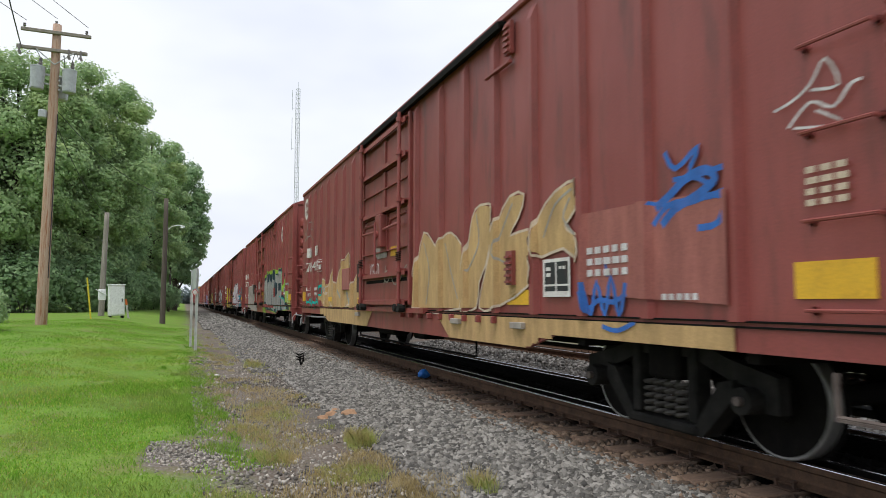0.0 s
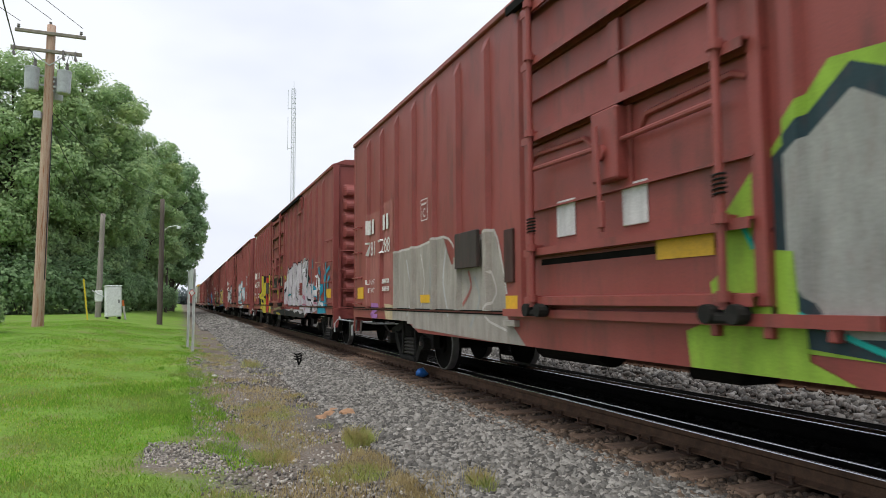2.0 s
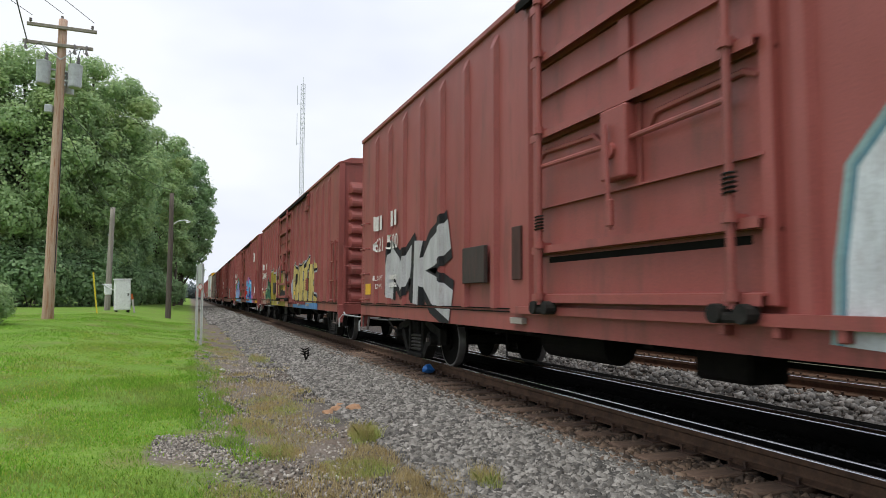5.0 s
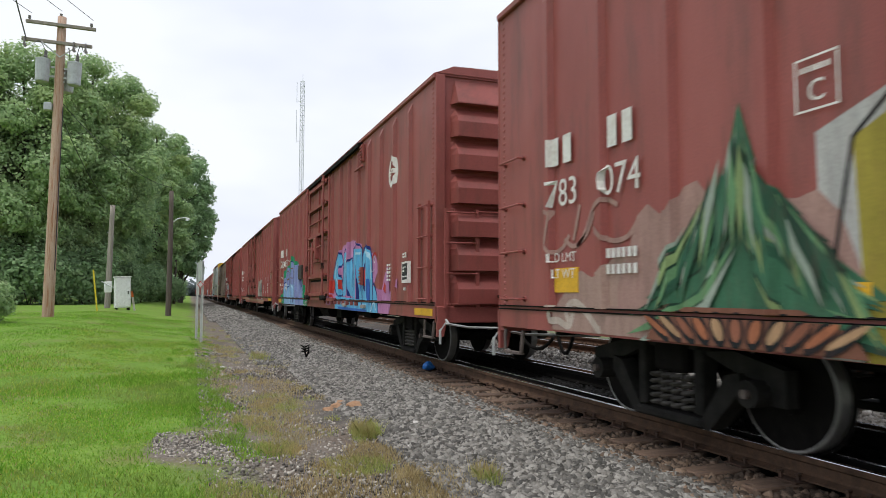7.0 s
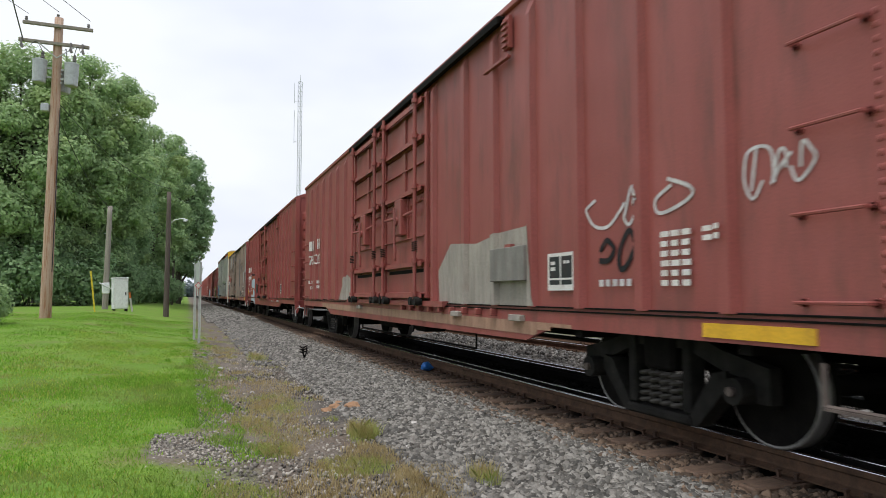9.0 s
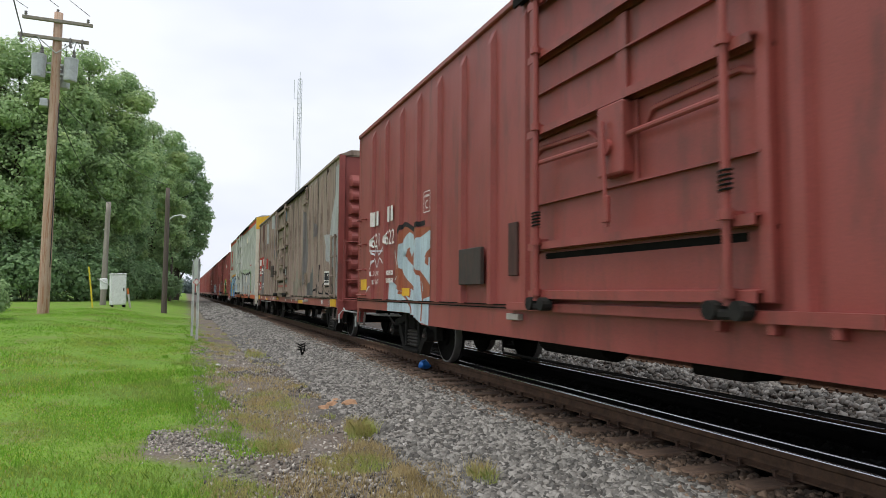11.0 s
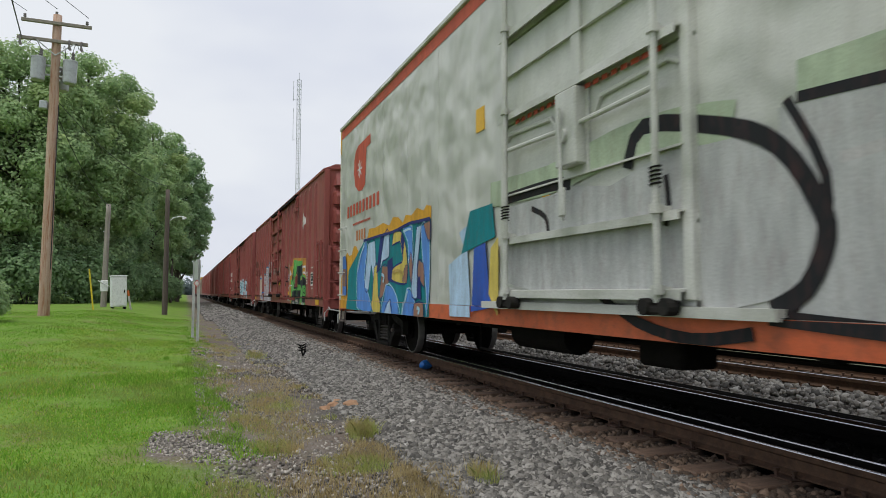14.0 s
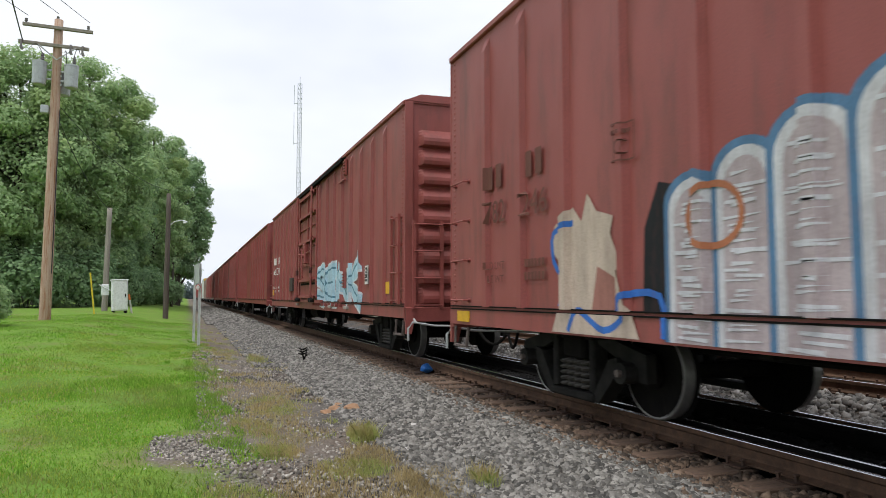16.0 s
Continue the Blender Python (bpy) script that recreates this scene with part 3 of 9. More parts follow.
SIDE_FRAME, SPRINGS = side_frame_mesh(), spring_mesh()
_bm = bmesh.new()
add_rod(_bm, (-0.10, 0, 0), (0.06, 0, 0), 0.10, 14)
AXLE_CAP = finish("axle_cap", _bm, TRUCK)
_bm = bmesh.new()
add_rod(_bm, (-0.135, 0, 0), (-0.098, 0, 0), 0.035, 10)
BEARING = finish("bearing_cover", _bm, STEP_IRON)
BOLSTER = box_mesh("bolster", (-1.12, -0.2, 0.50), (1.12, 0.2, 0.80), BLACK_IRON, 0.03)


def truck(car, y, detail):
    """Two-axle truck under the car."""
    root = share("truck", BOLSTER, car, pose(0, y, 0), "grimy black two-axle freight truck")
    sets = []
    for dy in (-0.95, 0.95):
        sets.append(wheelset(car, y + dy))
    for s in (-1, 1):
        m = pose(s * 1.02, 0, 0) if s < 0 else pose(s * 1.02, 0, 0, 0, 0, 180)
        share("side_frame", SIDE_FRAME, root, m)
        for dy in (-0.2, -0.067, 0.067, 0.2) if detail else ():
            share("spring", SPRINGS, root, pose(s * 1.06, dy, 0))
        for dy in (-0.95, 0.95):
            if detail and s < 0:
                share("bearing_cover", BEARING, root, pose(s * 1.10, dy, 0.44), "worn bright bearing end cap")
            share("axle_cap", AXLE_CAP, root, pose(s * 1.10, dy, 0.44) if s < 0 else pose(s * 1.10, dy, 0.44, 0, 0, 180))
    return sets


def ladder_mesh(name, w, z0, z1, n, mat, axis, stiles=True):
    """Grab-iron ladder; it stands off the wall in -x (axis 'y') or in -y (axis 'x')."""
    bm = bmesh.new()

    def at(u, off, z):
        return (-off, u, z) if axis == "y" else (u, -off, z)
    for k in range(n):
        z = z0 + (z1 - z0) * k / (n - 1)
        add_path(bm, [at(-w / 2, 0.0, z), at(-w / 2, 0.085, z), at(w / 2, 0.085, z), at(w / 2, 0.0, z)], 0.012, 6)
        for u in (-w / 2, w / 2):
            add_rod(bm, at(u, 0.0, z), at(u, 0.02, z), 0.028, 8)
    if stiles:
        for u in (-w / 2, w / 2):
            p, q = at(u - 0.03, 0.03, z0 - 0.06), at(u + 0.03, 0.075, z1 + 0.06)
            add_box(bm, [min(a, b) for a, b in zip(p, q)], [max(a, b) for a, b in zip(p, q)])
    return finish(name, bm, mat)


def end_panel_mesh(mat, hl_dummy, w, z0, z1, ribs, depth=0.075):
    """Corrugated steel end: deep rounded horizontal pressings; faces -y."""
    bm = bmesh.new()
    prof = [(0.0, z0)]
    step = (z1 - 0.42 - z0 - 0.06) / ribs
    ledge = ((0.0, 1.0), (0.42, 1.0), (0.62, 0.72), (0.82, 0.12), (0.90, 0.0), (0.965, 0.02), (0.97, 1.0)) if ribs < 8 else ((0.0, 0.0), (0.03, 0.55), (0.10, 0.9), (0.28, 1.0), (0.45, 0.95), (0.60, 0.7), (0.78, 0.3), (0.90, 0.0))
    depth = 0.17 if ribs < 8 else 0.115
    for k in range(ribs):
        b = z0 + 0.06 + k * step
        for f, d in ledge:
            prof.append((-d * depth, b + f * step))
    prof += [(0.0 if ribs > 7 else -depth, z1 - 0.42), (0.0, z1 - (0.0 if ribs > 7 else 0.05)), (0.0, z1 + 0.001)]
    cols = []
    for x, f in ((-w, 0.0), (-w + 0.10, 0.0), (-w + 0.17, 1.0), (w - 0.17, 1.0), (w - 0.10, 0.0), (w, 0.0)):
        cols.append([bm.verts.new((x, d * f, z)) for d, z in prof])
    peak = [bm.verts.new((x, 0.0, z1 + 0.15)) for x in (-1.2, 1.2)]
    for a, b in zip(cols, cols[1:]):
        for i in range(len(prof) - 1):
            bm.faces.new([a[i], b[i], b[i + 1], a[i + 1]])
    bm.faces.new([cols[0][-1], cols[5][-1], peak[1], peak[0]])
    back = bmesh.ops.extrude_face_region(bm, geom=bm.faces[:])
    bmesh.ops.translate(bm, vec=(0, 0.05, 0), verts=[v for v in back["geom"] if isinstance(v, bmesh.types.BMVert)])
    bmesh.ops.recalc_face_normals(bm, faces=bm.faces)
    return finish("end_wall", bm, mat)


def sill_step_mesh(mat):
    bm = bmesh.new()
    add_path(bm, [(0, -0.22, 0.30), (-0.02, -0.20, 0.05), (-0.02, 0.20, 0.05), (0, 0.22, 0.30)], 0.022, 6)
    add_box(bm, (-0.05, -0.2, 0.035), (0.02, 0.2, 0.05))
    return finish("sill_step", bm, mat)


SHARED = {}


def shared(key, make, *a):
    if key not in SHARED:
        SHARED[key] = make(*a)
    return SHARED[key]


def rib_mesh(mat, z0, z1, w=0.15, d=RIB_D):
    """Hat-shaped post with a sloped top; stands proud towards -x."""
    bm = bmesh.new()
    lo = [(-0.0, -w / 2), (-d, -w * 0.32), (-d, w * 0.32), (-0.0, w / 2)]
    r0 = [bm.verts.new((x, y, z0)) for x, y in lo]
    r1 = [bm.verts.new((x, y, z1 - (0.16 if x else 0.0))) for x, y in lo]
    tip = bm.verts.new((0.0, 0.0, z1 + 0.02))
    for i in range(3):
        bm.faces.new([r0[i], r0[i + 1], r1[i + 1], r1[i]])
    bm.faces.new([r1[1], r1[2], tip])
    bm.faces.new([r1[0], r1[1], tip])
    bm.faces.new([r1[2], r1[3], tip])
    bm.faces.new(r0[::-1])
    bmesh.ops.recalc_face_normals(bm, faces=bm.faces)
    return finish("rib", bm, mat)


def gussets(hl, door, z_end, z_mid, kind):
    """Lower edge of the side sill from one end to the other."""
    if kind == "deep":
        a = hl - 4.2
        return [(-hl, z_end), (-a - 0.55, z_end), (-a, z_mid), (a, z_mid), (a + 0.55, z_end), (hl, z_end)]
    return [(-hl, z_end), (hl, z_end)]


def door_mesh_parts(car, mat, door, z0, z1, style, x0):
    """Plug door: leaf, frame bars, pipes, gear box, tracks."""
    a, b = door
    leaves = [(a, b)] if style == "single" else [(a, (a + b) / 2), ((a + b) / 2, b)]
    bm = bmesh.new()
    add_box(bm, (x0 - 0.055, a - 0.7, z0 - 0.10), (x0 + 0.0, b + 0.5, z0 - 0.045))
    add_box(bm, (x0 - 0.10, a - 0.7, z0 - 0.125), (x0 - 0.055, b + 0.5, z0 - 0.045))
    part("door_track", bm, mat, car)
    bm = bmesh.new()
    e = hl_of[car.name] - 4.65
    add_box(bm, (x0 - 0.10, -e, z1 + 0.09), (x0 + 0.0, b + 0.3, z1 + 0.15), 0.01)
    add_box(bm, (x0 - 0.12, -e, z1 + 0.05), (x0 - 0.09, b + 0.3, z1 + 0.14))
    part("upper_door_track", bm, BLACK_IRON, car, "dark upper door rail under the eave")
    h = z1 - z0
    for la, lb in leaves:
        w, c = lb - la, (la + lb) / 2
        bars = ((0.0, 0.09, 0.10), (0.155, 0.085, 0.10), (0.30, 0.03, 0.05), (0.52, 0.085, 0.11), (0.66, 0.03, 0.05), (0.77, 0.085, 0.10), (0.95, 0.10, 0.10))
        bm = bmesh.new()
        add_box(bm, (x0 - 0.008, la + 0.03, z0), (x0 + 0.02, lb - 0.03, z1))
        leaf = part("door", bm, mat, car, "closed plug door with stiffener bars")
        for k, (f, t, d) in enumerate(bars[:-1]):
            bm = bmesh.new()
            g = 0.03 if bars[k + 1][2] > 0.06 else 0.0
            add_box(bm, (x0 - 0.045, la + 0.03, z0 + f * h), (x0 - 0.006, lb - 0.03, z0 + bars[k + 1][0] * h - g))
            part("door_panel", bm, mat, leaf)
        for f, t, d in bars:
            bm = bmesh.new()
            z = z0 + f * h
            add_prism(bm, [(x0 - 0.03, z + t), (x0 - 0.045 - d, z + t - 0.012), (x0 - 0.045 - d, z), (x0 - 0.033 - d, z), (x0 - 0.033 - d, z + t - 0.03), (x0 - 0.03, z + t - 0.02)], "y", la + 0.10, lb - 0.10)
            part("stiffener_bar", bm, mat, leaf)
        for u in (la + 0.03, lb - 0.13):
            bm = bmesh.new()
            add_box(bm, (x0 - 0.085, u, z0), (x0 - 0.03, u + 0.10, z1), 0.008)
            part("door_edge", bm, mat, leaf)
        for z, z2 in ((z0 + 0.53 * h, z0 + 0.76 * h), (z0 + 0.79 * h, z0 + 0.94 * h)):
            bm = bmesh.new()
            add_box(bm, (x0 - 0.085, c - 0.12, z), (x0 - 0.03, c + 0.03, z2), 0.006)
            part("centre_stile", bm, mat, leaf)
        for u in (la + 0.30, lb - 0.34):
            bm = bmesh.new()
            add_rod(bm, (x0 - 0.18, u, z0 - 0.02), (x0 - 0.18, u, z1 + 0.03), 0.030, 10)
            for f in (0.02, 0.18, 0.545, 0.795, 0.97):
                add_rod(bm, (x0 - 0.18, u, z0 + f * h - 0.035), (x0 - 0.18, u, z0 + f * h + 0.035), 0.052, 10)
                add_box(bm, (x0 - 0.17, u - 0.03, z0 + f * h - 0.025), (x0 - 0.06, u + 0.03, z0 + f * h + 0.025))
            pipe = part("lock_pipe", bm, mat, leaf)
            bm = bmesh.new()
            add_path(bm, [(x0 - 0.18 + 0.042 * math.cos(q * 0.9), u + 0.042 * math.sin(q * 0.9), z0 + 0.225 * h + q * 0.0045) for q in range(36)], 0.009, 4)
            part("coil_spring", bm, TRUCK, pipe, "dark coil spring on the lock pipe")
        bm = bmesh.new()
        add_box(bm, (x0 - 0.19, c - 0.20, z0 + 0.325 * h), (x0 - 0.05, c + 0.16, z0 + 0.515 * h), 0.015)
        add_box(bm, (x0 - 0.075, c - 0.24, z0 + 0.30 * h), (x0 - 0.045, c + 0.20, z0 + 0.515 * h), 0.006)
        gear = part("door_gear", bm, mat, leaf, "projecting door gear box")
        bm = bmesh.new()
        add_rod(bm, (x0 - 0.225, c, z0 + 0.40 * h), (x0 - 0.185, c, z0 + 0.40 * h), 0.07, 12)
        add_path(bm, [(x0 - 0.23, c + 0.02, z0 + 0.47 * h), (x0 - 0.235, c, z0 + 0.40 * h), (x0 - 0.24, c - 0.03, z0 + 0.26 * h), (x0 - 0.22, c - 0.03, z0 + 0.19 * h)], 0.02, 6)
        add_box(bm, (x0 - 0.25, c - 0.07, z0 + 0.20 * h), (x0 - 0.21, c + 0.01, z0 + 0.27 * h), 0.008)
        part("door_handle", bm, mat, gear, "hanging operating handle")
        for k in (-1, 1):
            bm = bmesh.new()
            e = c + k * (w / 2 - 0.34)
            add_path(bm, [(x0 - 0.13, c + k * 0.2, z0 + 0.425 * h), (x0 - 0.15, e, z0 + 0.43 * h)], 0.024, 8)
            part("lock_rod", bm, mat, leaf)
            bm = bmesh.new()
            m0, m1 = c + k * 0.34, c + k * (w / 2 - 0.16)
            add_path(bm, [(x0 - 0.045, m0, z0 + 0.445 * h), (x0 - 0.065, m0 + k * 0.1, z0 + 0.475 * h), (x0 - 0.065, m1 - k * 0.1, z0 + 0.485 * h), (x0 - 0.045, m1, z0 + 0.47 * h)], 0.026, 6)
            part("pocket_ridge", bm, mat, leaf)
        # surface strip coloured black for the shade inside a slot
        bm = bmesh.new()
        add_box(bm, (x0 - 0.0465, la + 0.25, z0 + 0.125 * h), (x0 - 0.03, lb - 0.3, z0 + 0.144 * h))
        part("door_slot", bm, BLACK_IRON, leaf, "slot low on the door, its shade a black strip")
        for u in (la + 0.32, lb - 0.36):
            bm = bmesh.new()
            add_box(bm, (x0 - 0.20, u - 0.16, z0 - 0.11), (x0 - 0.09, u + 0.16, z0 - 0.04), 0.02)
            roller = part("roller_bracket", bm, TRUCK, leaf, "grimy door roller bracket")
            for k in (-0.12, 0.12):
                bm = bmesh.new()
                add_rod(bm, (x0 - 0.22, u + k, z0 - 0.05), (x0 - 0.11, u + k, z0 - 0.05), 0.065, 12)
                part("door_roller", bm, TRUCK, roller)


hl_of, BODY_OF = {}, {}


def boxcar(label, body, hl=9.55, door=(-1.5, 1.7), sill="deep", door_style="single", eave=EAVE_Z, end_ribs=9, end_mat=None, roof_mat=None, sill_mat=None, smooth_side=False, detail=True):
    """Freight car on two trucks; origin on the rail at its middle, -x faces the lawn, -y leads."""
    car = tagged(new("reefer_car" if smooth_side else "boxcar"), label, "freight car", group="cars of the passing train")
    hl_of[car.name] = hl
    BODY_OF[car.name] = body
    x0 = -HALF_W
    end_mat, roof_mat, sill_mat = end_mat or body, roof_mat or body, sill_mat or body
    z1 = eave
    # side walls
    for s in (-1, 1):
        bm = bmesh.new()
        add_box(bm, (s * HALF_W, -hl, FLOOR_Z), (s * (HALF_W - 0.06), hl, z1))
        part("side_wall", bm, body, car)
        bm = bmesh.new()
        low = gussets(hl, door, 0.82 if sill == "deep" else 0.78, 0.66, sill)
        outline = low + [(hl, FLOOR_Z - 0.012), (-hl, FLOOR_Z - 0.012)]
        add_prism(bm, outline, "x", s * (HALF_W + 0.012), s * (HALF_W - 0.03))
        part("side_sill", bm, sill_mat, car)
        bm = bmesh.new()
        add_box(bm, (s * (HALF_W + 0.0045), -hl, FLOOR_Z - 0.012), (s * (HALF_W - 0.02), hl, FLOOR_Z + 0.022))
        add_box(bm, (s * (HALF_W + 0.045), -hl, z1 - 0.05), (s * (HALF_W - 0.03), hl, z1 + 0.03), 0.012)
        part("eave_and_floor_angle", bm, body, car)
        # black strips stand in for the shadow gap along the sill
        for z in (FLOOR_Z - 0.014, FLOOR_Z + 0.022) if s < 0 and not smooth_side else ():
            bm = bmesh.new()
            add_box(bm, (s * (HALF_W + 0.026), -hl, z - 0.007), (s * (HALF_W - 0.01), hl, z + 0.007))
            part("seam_shade_strip", bm, BLACK_IRON, car, "black strip for the shadow in the seam along the sill")
    # ribs
    if not smooth_side:
        rib = shared(("rib", body.name, z1), rib_mesh, body, FLOOR_Z + 0.02, z1 - 0.14)
        for y in rib_places(hl, door):
            share("rib", rib, car, pose(x0, y, 0))
            if detail:
                share("rib", rib, car, pose(-x0, y, 0, 0, 0, 180))
    # corner posts and rivets
    for s in (-1, 1):
        for sx in (-1, 1):
            bm = bmesh.new()
            add_box(bm, (sx * (HALF_W + 0.012), s * hl, 0.95), (sx * (HALF_W - 0.14), s * (hl + 0.03), z1 + 0.02), 0.008)
            part("corner_post", bm, end_mat, car)
        if detail:
            v, f = [], []
            for k in range(44):
                z = 1.05 + k * (z1 - 1.15) / 43
                c = len(v)
                y = s * (hl - 0.12)
                v += [(x0, y - 0.02, z - 0.02), (x0, y + 0.02, z - 0.02), (x0, y + 0.02, z + 0.02), (x0, y - 0.02, z + 0.02), (x0 - 0.016, y, z)]
                f += [(c, c + 1, c + 4), (c + 1, c + 2, c + 4), (c + 2, c + 3, c + 4), (c + 3, c, c + 4)]
            tagged(share("rivet_strip", raw_mesh("rivet_strip", v, f, body), car), kind="stuff")
    # ends
    ends = shared(("end", end_mat.name, z1, end_ribs), end_panel_mesh, end_mat, hl, HALF_W - 0.14, 0.95, z1, end_ribs) if end_ribs else None
    for s in (-1, 1):
        if ends:
            share("end_wall", ends, car, pose(0, s * (hl - 0.02), 0) if s < 0 else pose(0, s * (hl - 0.02), 0, 0, 0, 180), "corrugated steel end")
        else:
            bm = bmesh.new()
            add_box(bm, (-HALF_W + 0.14, s * (hl - 0.04), 0.95), (HALF_W - 0.14, s * (hl + 0.02), z1 - 0.6), 0.01)
            part("end_wall", bm, end_mat, car, "smooth cream end wall")
            bm = bmesh.new()
            add_prism(bm, [(-HALF_W - 0.01, z1 - 0.6), (HALF_W + 0.01, z1 - 0.6), (HALF_W + 0.01, z1 + 0.02), (0.9, z1 + 0.13), (-0.9, z1 + 0.13), (-HALF_W - 0.01, z1 + 0.02)], "y", s * (hl - 0.04), s * (hl + 0.045))
            part("end_band", bm, YELLOW, car, "yellow band at the top of the end")
        bm = bmesh.new()
        add_box(bm, (-HALF_W, s * (hl - 0.05), 0.72), (HALF_W, s * (hl + 0.06), 0.97), 0.015)
        part("end_sill", bm, sill_mat, car)
        # coupler, draft gear and hoses
        bm = bmesh.new()
        add_box(bm, (-0.16, s * (hl - 1.0), 0.66), (0.16, s * (hl + 0.35), 0.96), 0.02)
        add_box(bm, (-0.07, s * (hl + 0.3), 0.74), (0.07, s * (hl + 0.85), 0.88), 0.02)
        add_box(bm, (-0.15, s * (hl + 0.82), 0.66), (0.15, s * (hl + 1.10), 0.95), 0.05)
        part("coupler", bm, BLACK_IRON, car, "black knuckle coupler")
        bm = bmesh.new()
        hose = [Vector((-0.32, s * (hl + 0.3), 0.70)) + Vector((0.03 * k, s * 0.11 * k, -0.34 * math.sin(math.pi * k / 8.0) ** 0.8)) for k in range(8)]
        add_path(bm, hose, 0.026, 6)
        part("air_hose", bm, BLACK_IRON, car, "black rubber air hose")
        bm = bmesh.new()
        y = s * (hl + 0.20)
        add_path(bm, [(0, y, 0.62), (-1.05, y, 0.66), (-1.42, y, 0.72), (-1.50, y, 0.62), (-1.50, y, 0.42)], 0.018, 6)
        add_rod(bm, (-1.36, s * hl, 0.80), (-1.36, y, 0.71), 0.02, 6)
        part("uncoupling_lever", bm, GALV, car, "worn grey uncoupling lever")
        if detail:
            if True:
                step = shared(("step",), sill_step_mesh, STEP_IRON)
                share("sill_step", step, car, pose(x0 + 0.02, s * (hl - 0.32), 0.45))
                w_lad = 0.46
                if s < 0 and sill != "deep":
                    side = shared(("side_ladder", body.name), ladder_mesh, "side_ladder", w_lad, 1.08, 2.52, 4, body, "y", True)
                    share("side_ladder", side, car, pose(x0, s * (hl - 0.42), 0))
                else:
                    iron = shared(("grab_iron", body.name), ladder_mesh, "grab_iron", w_lad, 0.0, 0.001, 2, body, "y", False)
                    for z in (1.10, 1.62, 2.14, 2.66):
                        share("grab_iron", iron, car, pose(x0, s * (hl - 0.40), z))
                lad = shared(("end_ladder", end_mat.name), ladder_mesh, "end_ladder", 0.5, 1.0, 2.38, 4, end_mat, "x")
                share("end_ladder", lad, car, pose(-1.12, s * (hl + 0.05), 0) if s < 0 else pose(1.12, s * (hl + 0.05), 0, 0, 0, 180))
                bm = bmesh.new()
                add_box(bm, (-0.55, s * (hl + 0.02), 1.10), (1.3, s * (hl + 0.32), 1.14))
                for u in (-0.45, 0.2, 0.9):
                    add_box(bm, (u, s * (hl + 0.0), 0.96), (u + 0.05, s * (hl + 0.28), 1.10))
                part("end_platform", bm, BLACK_IRON, car, "steel crossover platform")
                bm = bmesh.new()
                add_path(bm, [(-0.85, s * (hl + 0.02), 2.40), (-0.85, s * (hl + 0.13), 2.40), (1.1, s * (hl + 0.13), 2.42), (1.1, s * (hl + 0.02), 2.42)], 0.013, 6)
                part("end_rail", bm, end_mat, car)
                bm = bmesh.new()
                add_prism(bm, [(-HALF_W, 0.52), (-1.40, 0.52), (-1.30, 0.96), (-HALF_W, 0.96)], "y", s * (hl + 0.02), s * (hl + 0.075))
                part("corner_bracket", bm, end_mat, car)
    # roof
    bm = bmesh.new()
    add_prism(bm, [(-HALF_W - 0.02, z1), (HALF_W + 0.02, z1), (HALF_W + 0.02, z1 + 0.035), (1.22, z1 + 0.135), (0, z1 + 0.16), (-1.22, z1 + 0.135), (-HALF_W - 0.02, z1 + 0.035)], "y", -hl - 0.01, hl + 0.01)
    k = 16 if detail else 6
    for i in range(k + 1):
        y = -hl + 2 * hl * i / k
        add_prism(bm, [(-HALF_W, z1 + 0.03), (HALF_W, z1 + 0.03), (1.22, z1 + 0.155), (0, z1 + 0.185), (-1.22, z1 + 0.155)], "y", y - 0.03, y + 0.03)
    part("roof", bm, roof_mat, car)
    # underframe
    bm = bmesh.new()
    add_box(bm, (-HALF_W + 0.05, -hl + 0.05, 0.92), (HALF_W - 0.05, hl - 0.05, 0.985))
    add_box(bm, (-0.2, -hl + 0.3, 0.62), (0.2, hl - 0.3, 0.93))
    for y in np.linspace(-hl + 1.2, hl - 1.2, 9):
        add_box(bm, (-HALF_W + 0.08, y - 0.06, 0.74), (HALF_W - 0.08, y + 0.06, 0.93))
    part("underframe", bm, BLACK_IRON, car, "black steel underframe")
    if detail:
        bm = bmesh.new()
        add_rod(bm, (-0.85, 1.2, 0.66), (-0.85, 2.5, 0.66), 0.2, 14)
        add_box(bm, (-1.05, -0.7, 0.5), (-0.65, -0.1, 0.92), 0.03)
        add_rod(bm, (-0.8, -3.4, 0.7), (-0.8, -2.6, 0.7), 0.13, 12)
        add_path(bm, [(-0.6, -hl + 3.0, 0.62), (-0.6, hl - 3.0, 0.66)], 0.025, 6)
        add_path(bm, [(-1.25, -3.4, 0.8), (-1.25, -3.4, 0.42), (-1.25, 3.0, 0.42), (-1.25, 3.0, 0.8)], 0.016, 6)
        part("brake_gear", bm, BLACK_IRON, car, "brake cylinder, reservoir and rods")
    car["wheelsets"] = 0
    sets = truck(car, -hl + 2.51, detail) + truck(car, hl - 2.51, detail)
    if detail:
        door_mesh_parts(car, body, door, FLOOR_Z + 0.10, z1 - 0.22, door_style, x0)
    del car["wheelsets"]
    return car, sets


TRAIN, WHEELS = [], []
